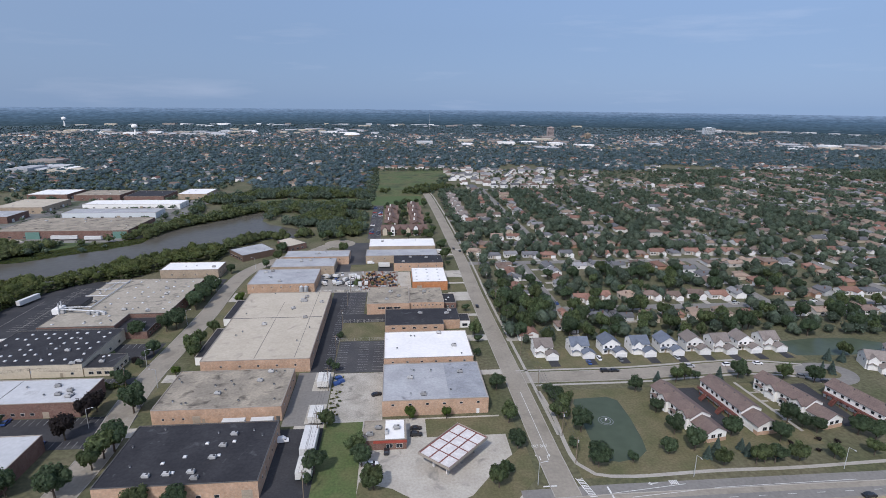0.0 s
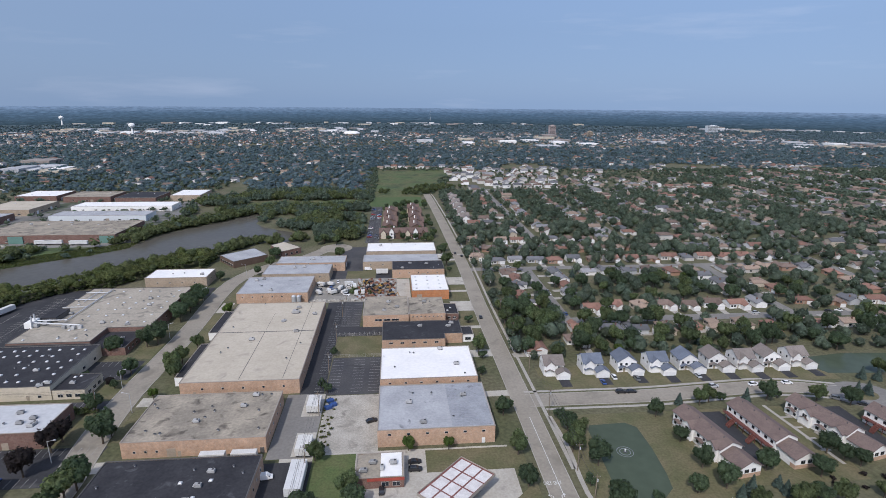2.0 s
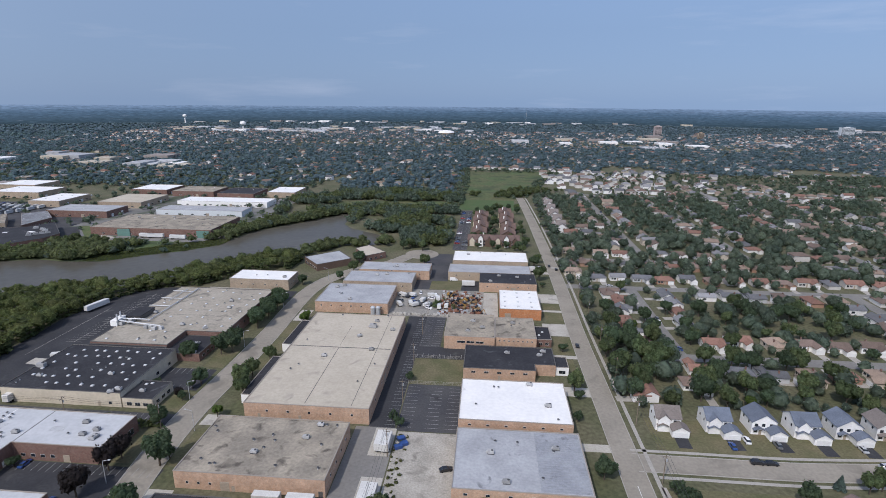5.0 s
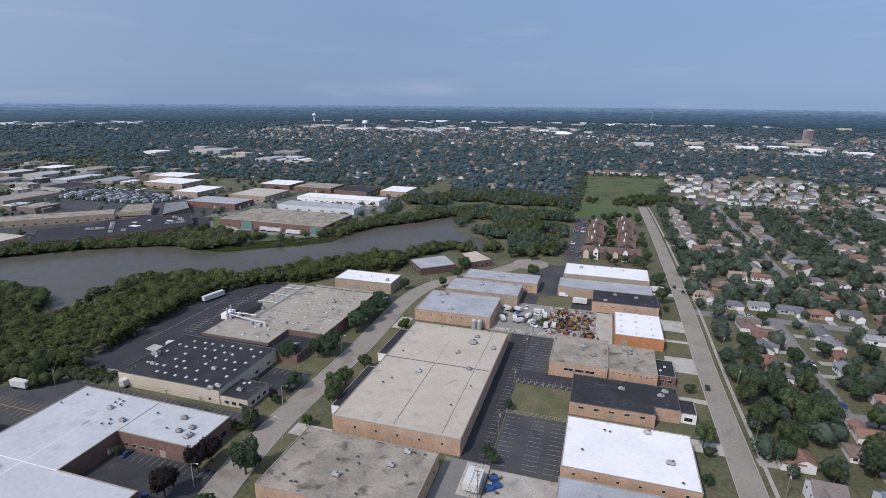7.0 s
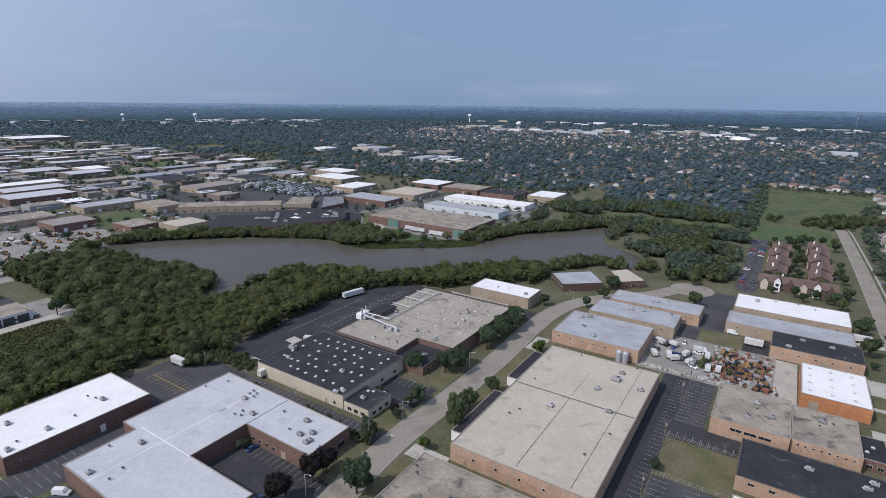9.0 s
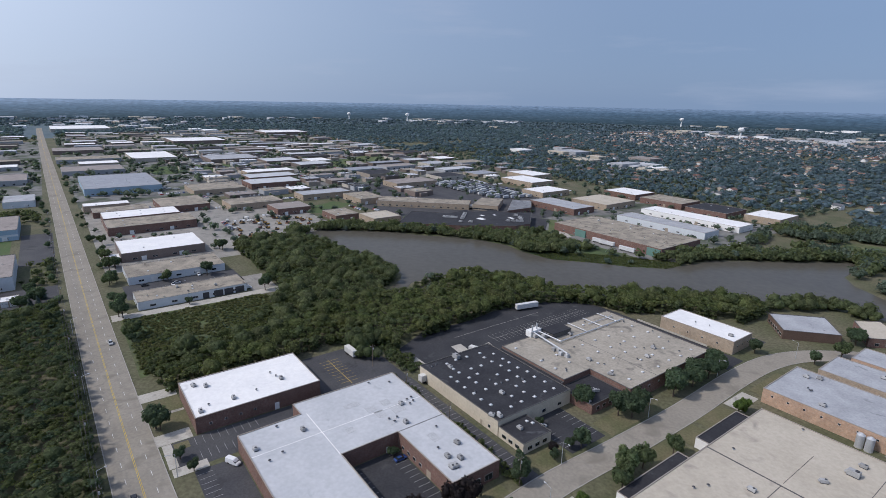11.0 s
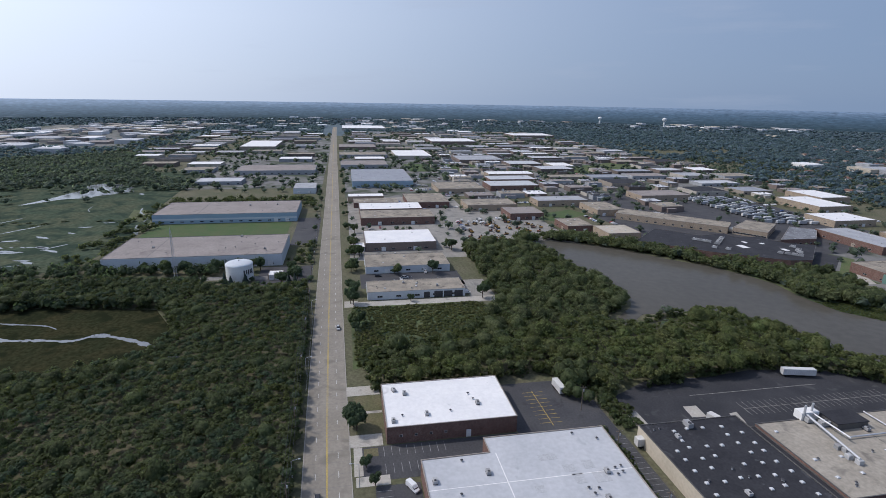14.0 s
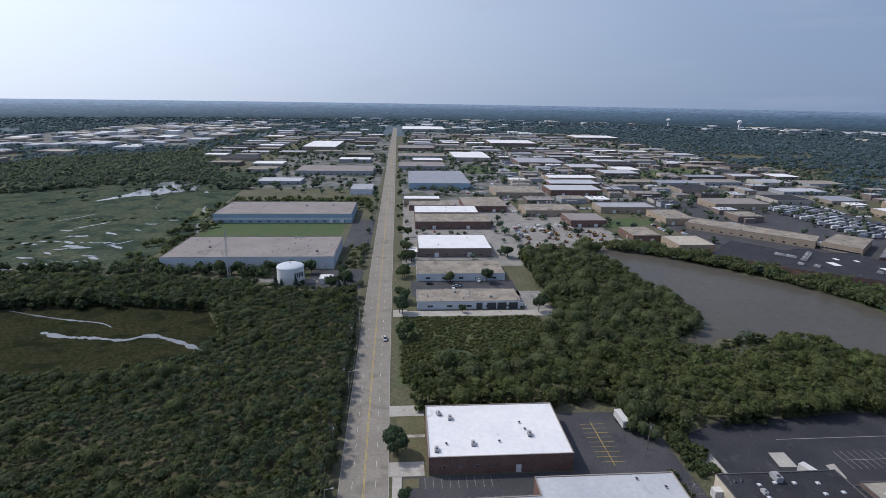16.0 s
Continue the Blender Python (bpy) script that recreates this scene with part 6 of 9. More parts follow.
# rows of gabled units beside the north street
for i in range(11):
    HX, HY = 74 + (i % 2) * 0.8, 560 + i * 14.5
    put(WHITES[2 + i % 2], HX, HY, 270 + rng.uniform(-2, 2))
    block(HX - 8, HX + 8, HY - 8, HY + 8)


def house_mass(name, spots, roof_mats, wall_mats, label, storeys=(2.7, 2.9, 5.0)):
    g = Geo()
    n = len(roof_mats)
    for x, y, t in spots:
        a, b, h, rise = rng.uniform(5, 6.8), rng.uniform(3.8, 5.0), rng.choice(storeys), rng.uniform(1.5, 2.4) * (1.3 if min(storeys) > 4 else 1)
        t += 90 if rng.random() < 0.3 else 0
        k, c, s = len(g.v), math.cos(radians(t)), math.sin(radians(t))
        mi, wi = int(rng.integers(n)), n + int(rng.integers(len(wall_mats)))
        g.box(-a, a, -b, b, 0, h, wi)
        if rng.random() < 0.35:
            hip(g, -a, a, -b, b, h, rise, 0.5, mi)
        else:
            gable(g, -a, a, -b, b, h, rise, 0.4, "x", mi)
            gable_wall(g, -a, a, -b, b, h, rise, "x", wi)
        if rng.random() < 0.7:
            g.box(a * 0.2, a * 0.9, -b - 3.5, -b, 0, 2.6, wi)
            gable(g, a * 0.2, a * 0.9, -b - 3.5, -b + 2, 2.6, 1.3, 0.3, "y", mi)
            gable_wall(g, a * 0.2, a * 0.9, -b - 3.5, -b + 2, 2.6, 1.3, "y", wi)
        for i in range(k, len(g.v)):
            vx, vy, vz = g.v[i]
            g.v[i] = (x + vx * c - vy * s, y + vx * s + vy * c, vz)
    return solo(name, g, [*roof_mats, *wall_mats], label, "houses", "stuff")


spots = list(REST)
for i in range(2700):
    x, y = rng.uniform(-1400, 1500), rng.uniform(760, 2300)
    if abs(x) > 0.95 * y or -40 < x < 150 and y < 1035 or y < 815 and x < -60 or not free(x, y, 9):
        continue
    spots.append((x, y, rng.choice([0, 90, 180, 270]) + rng.uniform(-10, 10)))
for i in range(220):
    x, y = rng.uniform(330, 1100), rng.uniform(250, 800)
    if free(x, y, 9):
        spots.append((x, y, rng.choice([0, 90, 180, 270])))
        block(x - 8, x + 8, y - 8, y + 8)
gabled = []
for i in range(150):
    x, y = rng.uniform(95, 300), rng.uniform(820, 1010)
    if free(x, y, 7):
        gabled.append((x, y, rng.choice([0, 90, 180, 270])))
        block(x - 7.5, x + 7.5, y - 7.5, y + 7.5)
house_mass("far_houses", gabled, [H_ROOFS[0], H_ROOFS[4], H_ROOFS[1]], [H_WALLS[0], H_WALLS[4]], "close group of far white two-storey houses", (4.8, 5.2))
for i in range(14):
    spots.append((-25 + i * 13, 1042 + rng.uniform(-3, 3), 0))
house_mass("far_houses", spots, [H_ROOFS[0], H_ROOFS[1], H_ROOFS[2], H_ROOFS[3], H_ROOFS[4]], [H_WALLS[0], H_WALLS[4], H_WALLS[1]], "far suburban houses half hidden by trees")


# apartments with steep brown roofs
def apartment(x0, x1, y0, y1, label, gables=0, roof=None):
    """Two-storey brick block under a steep brown roof, with cross gables on both long sides and white gabled stair towers in front."""
    e = tagged(empty("apartment_block", (x0 + x1) / 2, (y0 + y1) / 2), label, "apartment house", "brown apartment blocks")
    a, b = (x1 - x0) / 2, (y1 - y0) / 2
    axis = "x" if a > b else "y"
    g = Geo().box(-a, a, -b, b, 0, 5.6)
    gable_wall(g, -a, a, -b, b, 5.6, 3.4, axis)
    part("wall", g, W_BROWN, e)
    g = Geo()
    gable(g, -a, a, -b, b, 5.6, 3.4, 0.4, axis)
    part("roof", g, roof or M_TOWNROOF, e, "steep brown shingled roof")
    n = max(1, int(max(a, b) / 3.4))
    for i in range(n):
        q = -max(a, b) + (i + 0.5) * 2 * max(a, b) / n
        for s in (-1, 1):
            gg, gw = Geo(), Geo()
            if axis == "x":
                gable(gg, q - 2.1, q + 2.1, min(0, s * (b + 0.7)), max(0, s * (b + 0.7)), 5.4, 2.7, 0.25, "y")
                gw.box(q - 2.1, q + 2.1, min(s * b, s * (b + 0.7)), max(s * b, s * (b + 0.7)), 0, 5.4)
                gable_wall(gw, q - 2.1, q + 2.1, s * (b + 0.68), s * (b + 0.7), 5.4, 2.7, "y")
            else:
                gable(gg, min(0, s * (a + 0.7)), max(0, s * (a + 0.7)), q - 2.1, q + 2.1, 5.4, 2.7, 0.25, "x")
                gw.box(min(s * a, s * (a + 0.7)), max(s * a, s * (a + 0.7)), q - 2.1, q + 2.1, 0, 5.4)
                gable_wall(gw, s * (a + 0.68), s * (a + 0.7), q - 2.1, q + 2.1, 5.4, 2.7, "x")
            part("bay", gw, W_CREAM if (i + (s > 0)) % 3 == 0 else W_BROWN, e, "projecting gabled bay")
            part("bay_roof", gg, roof or M_TOWNROOF, e)
    for i in range(gables):
        x = -a + (i + 0.5) * 2 * a / gables
        gg = Geo().box(x - 1.9, x + 1.9, -b - 1.6, -b + 0.4, 0, 7.4)
        gable_wall(gg, x - 1.9, x + 1.9, -b - 1.6, -b + 2, 7.4, 2.6, "y")
        tower = part("stair_tower", gg, W_WHITE, e, "white gabled stair tower")
        for z in (0.6, 3.6):
            win(tower, x, -b - 1.6, z, 1.8, 2.0, 0)
        gg = Geo()
        gable(gg, x - 1.9, x + 1.9, -b - 1.6, -b + 3, 7.4, 2.6, 0.35, "y")
        part("tower_roof", gg, roof or M_TOWNROOF, e)
    for i in range(int(a * 2 / 4)):
        for z in (0.9, 3.6):
            win(e, -a + 2 + i * 4, -b, z, 1.6, 1.4, 0)
    part("chimney", Geo().box(-a * 0.4 - 0.5, -a * 0.4 + 0.5, 0.4, 1.4, 7.0, 10.4), W_WHITE, e, "white chimney")
    block(x0, x1, y0, y1, 2)


M_APTROOF = mat("apartment_shingle", (0.112, 0.078, 0.068), 0.92, 0.18, 3.0, 0.5, second=(0.140, 0.095, 0.08))
apartment(-13, 31, 498, 510, "long brown apartment block with white gabled stair towers", 2, M_APTROOF)
for i, y in enumerate((521, 545, 570, 595)):
    apartment(-10 + 1.5 * (i % 2), 2 + 1.5 * (i % 2), y, y + 20, "brown apartment block with steep gabled roofs", 0, M_APTROOF)
for i, y in enumerate((519, 542, 566, 590, 614)):
    apartment(16 + 1.5 * (i % 2), 28 + 1.5 * (i % 2), y, y + 20, "brown apartment block with steep gabled roofs", 0, M_APTROOF)

# ---- trees ----
OCT = None


def octa(level):
    v = [Vector(p) for p in ((1, 0, 0), (-1, 0, 0), (0, 1, 0), (0, -1, 0), (0, 0, 1), (0, 0, -1))]
    f = [(0, 2, 4), (2, 1, 4), (1, 3, 4), (3, 0, 4), (2, 0, 5), (1, 2, 5), (3, 1, 5), (0, 3, 5)]
    for _ in range(level):
        mid, nf = {}, []

        def m(a, b):
            k = (min(a, b), max(a, b))
            if k not in mid:
                v.append(((v[a] + v[b]) / 2).normalized())
                mid[k] = len(v) - 1
            return mid[k]
        for a, b, c in f:
            ab, bc, ca = m(a, b), m(b, c), m(c, a)
            nf += [(a, ab, ca), (ab, b, bc), (ca, bc, c), (ab, bc, ca)]
        f = nf
    return np.array([tuple(p) for p in v]), np.array(f)


O0, O1 = octa(0), octa(1)


def crown(r, tall, lobes, leaves, leaf, low=0.3, droop=0.0):
    """A crown of uneven lobes clad in small leaf clumps, as arrays; unit radius about 1, base at z = 0."""
    V, F, k = [], [], 0
    cs = []
    for i in range(lobes):
        a = 2 * math.pi * i / lobes + r.uniform(-0.4, 0.4)
        d = r.uniform(0.3, 0.62) if i else 0.1
        cz = tall * (low + r.uniform(0.12, 0.6) * (1 - low)) if i else tall * 0.66
        k0 = (6 / max(6, lobes)) ** 0.5
        cs.append((np.array((d * math.cos(a), d * math.sin(a), cz)), r.uniform(0.36, 0.56) * k0, r.uniform(0.3, 0.5) * min(tall, 1.5) * k0))
    for c, rad, rz in cs:
        o = O1[0] * (rad * 0.88, rad * 0.88, rz * 0.85) * (1 + r.uniform(-0.1, 0.1, (len(O1[0]), 1))) + c
        V.append(o), F.append(O1[1] + k)
        k += len(o)
    if leaves:
        which = r.integers(lobes, size=leaves)
        dirs = r.normal(size=(leaves, 3))
        dirs[:, 2] = np.abs(dirs[:, 2]) * 1.1 - 0.45
        dirs /= np.linalg.norm(dirs, axis=1, keepdims=True)
        C = np.array([cs[w][0] for w in which])
        R = np.array([(cs[w][1], cs[w][1], cs[w][2]) for w in which])
        P = C + dirs * R * r.uniform(0.86, 1.12, (leaves, 1))
        nrm = dirs + r.normal(size=(leaves, 3)) * 0.42 + (0, 0, 0.3)
        nrm /= np.linalg.norm(nrm, axis=1, keepdims=True)
        u = np.cross(nrm, r.normal(size=(leaves, 3)))
        u /= np.linalg.norm(u, axis=1, keepdims=True)
        w = np.cross(nrm, u)
        s = leaf * r.uniform(0.6, 1.35, (leaves, 1))
        quad = np.stack([P - u * s - w * s * 0.6, P + u * s * 0.9 - w * s * 0.75, P + u * s + w * s * 0.7 - nrm * s * 0.35, P - u * s * 0.8 + w * s - nrm * s * 0.2], 1).reshape(-1, 3)
        q = np.arange(leaves)[:, None] * 4 + k
        V.append(quad), F.append(np.concatenate([q + (0, 1, 2), q + (0, 2, 3)]))
    return np.concatenate(V), np.concatenate(F)


def spruce(r, leaves=260):
    V, F, k = [], [], 0
    t = np.sort(r.uniform(0, 1, leaves))
    a = r.uniform(0, 2 * math.pi, leaves)
    rad = (1 - t) * (0.75 + 0.25 * np.sin(t * 40)) + 0.04
    P = np.stack([rad * np.cos(a), rad * np.sin(a), 0.25 + t * 3.0], 1)
    u = np.stack([np.cos(a), np.sin(a), -0.5 + 0 * a], 1)
    w = np.stack([-np.sin(a), np.cos(a), 0.1 + 0 * a], 1)
    s = (0.16 + 0.22 * (1 - t))[:, None]
    quad = np.stack([P - u * s * 1.3, P - w * s, P + u * s, P + w * s], 1).reshape(-1, 3)
    q = np.arange(leaves)[:, None] * 4
    cone_n = 10
    ang = np.arange(cone_n) * 2 * math.pi / cone_n
    cone = np.concatenate([np.stack([0.72 * np.cos(ang), 0.72 * np.sin(ang), 0.25 + 0 * ang], 1), [[0, 0, 3.0]]])
    V = np.concatenate([quad, cone])
    F = np.concatenate([q + (0, 1, 2), q + (0, 2, 3), np.array([(i, (i + 1) % cone_n, cone_n) for i in range(cone_n)]) + len(quad)])
    return V, F


def bulk(name, V, F, material):
    me = bpy.data.meshes.new(name)
    me.vertices.add(len(V)), me.loops.add(len(F) * 3), me.polygons.add(len(F))
    me.vertices.foreach_set("co", np.ascontiguousarray(V, dtype=np.float32).ravel())
    me.loops.foreach_set("vertex_index", np.ascontiguousarray(F, dtype=np.int32).ravel())
    me.polygons.foreach_set("loop_start", np.arange(len(F), dtype=np.int32) * 3)
    me.materials.append(material)
    me.polygons.foreach_set("use_smooth", np.ones(len(F), dtype=bool))
    me.update(calc_edges=True)
    return me


def forest(name, spots, templates, material, label, category="trees", lift=0.0):
    """spots: x, y, radius, height factor; one mesh of many crowns."""
    V, F, k = [], [], 0
    for x, y, rad, tall in spots:
        v, f = templates[int(rng.integers(len(templates)))]
        a = rng.uniform(0, 6.28)
        c, s = math.cos(a) * rad, math.sin(a) * rad
        V.append(np.stack([x + v[:, 0] * c - v[:, 1] * s, y + v[:, 0] * s + v[:, 1] * c, v[:, 2] * rad * tall + lift * (1 + 0.34 * noise.noise((x / 15, y / 15, 2.0)) + 0.16 * noise.noise((x / 5, y / 5, 5.0)))], 1))
        F.append(f + k)
        k += len(v)
    if not V:
        return
    ob = new(name, bulk(name, np.concatenate(V), np.concatenate(F), material))
    return tagged(ob, label, category, kind="stuff")


def scatter(x0, x1, y0, y1, step, test, rad, tall=(0.85, 1.2), keep=1.0):
    out = []
    nx, ny = int((x1 - x0) / step), int((y1 - y0) / step)
    for i in range(nx):
        for j in range(ny):
            x, y = x0 + (i + rng.uniform(0, 1)) * step, y0 + (j + rng.uniform(0, 1)) * step
            if rng.random() < keep and test(x, y):
                out.append((x, y, rng.uniform(*rad), rng.uniform(*tall)))
    return out


OCTS = [O0, O1, octa(2)]


def foliage(r, level, tall, leaves, leaf, lobes=9, swell=0.42, rough=0.12, low=0.5):
    """A rounded crown of swelling boughs clad in small leaf clumps, as arrays; unit radius about 1, base near z = 0."""
    v, f = OCTS[level]
    boughs = r.normal(size=(lobes, 3))
    boughs[:, 2] = np.abs(boughs[:, 2]) * 0.9 - 0.1
    boughs /= np.linalg.norm(boughs, axis=1, keepdims=True)

    def reach(d):
        return (0.68 + swell * (np.clip(d @ boughs.T, 0, 1) ** 7).max(1))[:, None]
    half = np.array((1.0, 1.0, tall * 0.5))
    lift = np.array((0, 0, tall * low))
    V, F = [v * reach(v) * (1 + r.uniform(-rough, rough, (len(v), 1))) * half + lift], [f]
    if leaves:
        d = r.normal(size=(leaves, 3))
        d[:, 2] = np.abs(d[:, 2]) * 1.2 - 0.4
        d /= np.linalg.norm(d, axis=1, keepdims=True)
        P = d * reach(d) * half * r.uniform(0.9, 1.16, (leaves, 1)) + lift
        nrm = d + r.normal(size=(leaves, 3)) * 0.38 + (0, 0, 0.4)
        nrm /= np.linalg.norm(nrm, axis=1, keepdims=True)
        u = np.cross(nrm, r.normal(size=(leaves, 3)))
        u /= np.linalg.norm(u, axis=1, keepdims=True)
        w = np.cross(nrm, u)
        s = leaf * r.uniform(0.55, 1.4, (leaves, 1))
        quad = np.stack([P - u * s - w * s * 0.6, P + u * s * 0.9 - w * s * 0.75, P + u * s + w * s * 0.7 - nrm * s * 0.3, P - u * s * 0.8 + w * s - nrm * s * 0.2], 1).reshape(-1, 3)
        q = np.arange(leaves)[:, None] * 4 + len(v)
        V.append(quad), F.append(np.concatenate([q + (0, 1, 2), q + (0, 2, 3)]))
    return np.concatenate(V), np.concatenate(F)


NEAR_T = [crown(rng, 1.75, 11, 720, 0.07) for _ in range(4)]
WOOD_T = [foliage(rng, 0, 1.5, 54, 0.142, 7, 0.4, 0.15) for _ in range(12)]
TALL_T = [foliage(rng, 1, 1.7, 190, 0.085, 14, 0.5, 0.14) for _ in range(6)]
MID_T = [foliage(rng, 1, 1.9, 84, 0.115, 13, 0.46, 0.14) for _ in range(8)]
THIN_T = [foliage(rng, 0, 1.8, 36, 0.18, 9, 0.45, 0.15) for _ in range(8)]
FAR_T = [foliage(rng, 0, 1.6, 15, 0.27, 6, 0.4, 0.15) for _ in range(8)]
SPECK_T = [foliage(rng, 0, 1.5, 8, 0.33, 5, 0.4, 0.15) for _ in range(8)]
RIM_T = [foliage(rng, 0, 1.2, 1, 0.45, 4, 0.3, 0.15) for _ in range(6)]
BUSH_T = [foliage(rng, 0, 1.1, 14, 0.22, 5) for _ in range(5)]


def tree_model(template, rad, tall, leaf, label, name="tree"):
    e = tagged(empty(name), label, "tree")
    v, f = template
    base = rad * 0.45
    g = Geo()
    g.tube((0, 0, -0.1), (0.05, 0, base + rad * 0.4), 0.05 * rad + 0.06, 0.03 * rad + 0.04, 8)
    for i in range(5):
        a = i * 1.256 + rng.uniform(-0.3, 0.3)
        g.tube((0.03, 0, base + rad * 0.1 * (i % 3)), (math.cos(a) * rad * 0.5, math.sin(a) * rad * 0.5, base + rad * (0.7 + 0.1 * i)), 0.025 * rad + 0.03, 0.02, 6)
    part("trunk", g, M_BARK, e)
    vv = v * (rad, rad, rad * tall) + (0, 0, base * 0.6)
    part("crown", bulk("crown", vv, f, leaf), None, e)
    return stock(e)


TREES = {
    "round": [tree_model(NEAR_T[i], 4.2, 1.0, L_MID, "broadleaf tree with a full rounded green crown") for i in range(2)],
    "dark": [tree_model(NEAR_T[2 + i], 4.4, 1.05, L_DARK, "dark green broadleaf tree with a dense crown") for i in range(2)],
    "light": [tree_model(NEAR_T[1], 2.6, 1.1, L_LIGHT, "small light yellow-green tree on a verge")],
    "plum": [tree_model(NEAR_T[3], 3.2, 1.0, L_PLUM, "dark purple-leaved ornamental tree")],
    "small": [tree_model(NEAR_T[0], 2.3, 0.9, L_DARK, "small rounded dark green tree")],
}


def spruce_model():
    e = tagged(empty("spruce_tree"), "blue-green conical spruce tree", "tree")
    part("trunk", Geo().tube((0, 0, -0.1), (0, 0, 4), 0.16, 0.08, 8), M_BARK, e)
    v, f = spruce(rng)
    part("crown", bulk("crown", v * (1.9, 1.9, 2.0), f, L_SPRUCE), None, e)
    return stock(e)


TREES["spruce"] = [spruce_model()]
for x, y, kind in (
        (5, 187.5, "light"), (19.5, 186.8, "light"), (43.9, 182, "round"), (43.5, 207, "dark"), (44.5, 212, "small"), (43.6, 165.6, "dark"), (33, 146, "round"), (37.5, 152, "small"), (-12.5, 160, "dark"), (-15, 166, "round"), (-8, 148, "round"), (-11, 152, "small"),
        (66.7, 186.4, "round"), (64, 182.4, "round"), (69.1, 190.6, "round"), (66, 194.5, "dark"), (70.3, 174, "dark"), (64, 164.4, "small"), (69.4, 153.4, "dark"), (82.4, 154.6, "small"), (65, 202, "small"),
        (104.3, 201.2, "dark"), (105.6, 184.6, "dark"), (105.6, 169.8, "dark"), (97.6, 158.4, "dark"), (108, 159.6, "dark"), (110.3, 155.2, "spruce"), (114.4, 156.6, "spruce"), (125.4, 159, "spruce"), (125.8, 155.7, "spruce"), (136, 154.3, "spruce"), (113.6, 150.6, "round"), (125.6, 150.6, "round"), (129.2, 151.2, "round"), (132.8, 150.8, "dark"), (142.2, 151.0, "round"), (156, 151.4, "round"), (155, 174, "dark"), (158, 169.6, "dark"), (161.4, 166.4, "dark"), (143.4, 162.4, "dark"), (126.8, 167, "dark"), (176.5, 164, "dark"), (180, 160, "dark"), (172, 152, "round"), (126.6, 208, "round"), (131.6, 209.7, "round"), (118.4, 209.4, "spruce"), (137, 210, "small"), (148, 209.5, "spruce"), (157, 209, "dark"), (163, 211, "small"), (178, 207, "round"), (190, 203, "dark"), (201, 212, "spruce"), (205, 210, "spruce"), (207, 213, "spruce"), (214, 224, "spruce"), (220, 222, "spruce"), (225, 227, "round"),
        (-105.5, 200, "dark"), (-104.5, 204, "small"), (-102.5, 171, "round"), (-103.5, 165, "round"), (-101, 175, "dark"), (-123.4, 153.3, "dark"), (-122.3, 183.2, "plum"), (-121, 196, "plum"), (-120.5, 202, "plum"), (-107.6, 151.5, "dark"), (-80.1, 144.5, "round"), (-84, 143.5, "small"), (-68, 143, "dark"), (-27.6, 184.1, "round"), (-26.5, 188, "small"), (-28.3, 157.6, "dark"), (-30, 152, "small"),
        (-92, 414, "round"), 
        (-29.5, 264.5, "small"), (-43, 436, "round"), (-28.5, 229.5, "small"), (-31.5, 233, "small"), (42, 262, "round"), (43, 256, "small"), (40, 240, "small"), (42, 300, "small"), (41, 396, "small"), (40, 410, "round"), (39, 440, "dark"), (42, 452, "round"), (-50, 478, "round"), (-46, 447, "small"),
        (-218, 130.8, "dark"), (-215.5, 132, "dark"), (-194, 134.5, "small"), (-185, 137, "small"), (-187, 160.5, "small"), (-153.5, 194.5, "small"), (-391, 51, "spruce"), (-390, 55, "spruce"), (-391.5, 64, "spruce"), (-392, 68, "small"), (-388, 92, "spruce"), (-391, 95, "dark"), (-386, 96, "spruce"), (-394, 97, "dark"), (-400, 98, "spruce"), (-412, 92, "dark"), (-417, 70, "dark"), (-416, 64, "round"), (-418, 40, "dark"), (-417, 20, "dark"), (-416, 8, "round"), (-382, 88, "dark"), (127, 120.5, "round"), (-344, 131.8, "dark"), (-341.5, 133.5, "dark"), (-365, 132, "dark"), (-405, 133, "round"), (-410, 134.5, "dark"), (-440, 136, "round"), (-443, 140, "dark"), (-470, 136, "round"), (-500, 137, "small"), (-520, 138, "round"), (-343, 213, "dark"), (-352, 218, "round"), (-393, 165, "round"), (-394.6, 190, "dark"), (-396.5, 163, "small"), (-359, 134.5, "dark"), (-314, 136, "dark"), (-310, 134.5, "round"), (-343.5, 168, "small"), (-451, 137, "dark"), (-448, 140, "round"), (-452, 215, "dark"), (-457, 214, "round"), (-419, 137, "small"), (-409, 137, "small"), (-305, 133.5, "small"), (-478, 134, "dark")):
    s = rng.uniform(0.9, 1.2) * (0.86 if x > 95 else 1.45 if kind == "plum" else 1.25 if -109 < x < -98 and y < 215 else 1.2 if -128 < x < -116 and y > 280 or -142 < x < -128 else 1.0)
    t = TREES[kind][int(rng.integers(len(TREES[kind])))]
    ob = put(t, x, y, rng.uniform(0, 360))
    ob.scale = (s, s, s * rng.uniform(0.92, 1.1))
    block(x - 2, x + 2, y - 2, y + 2)
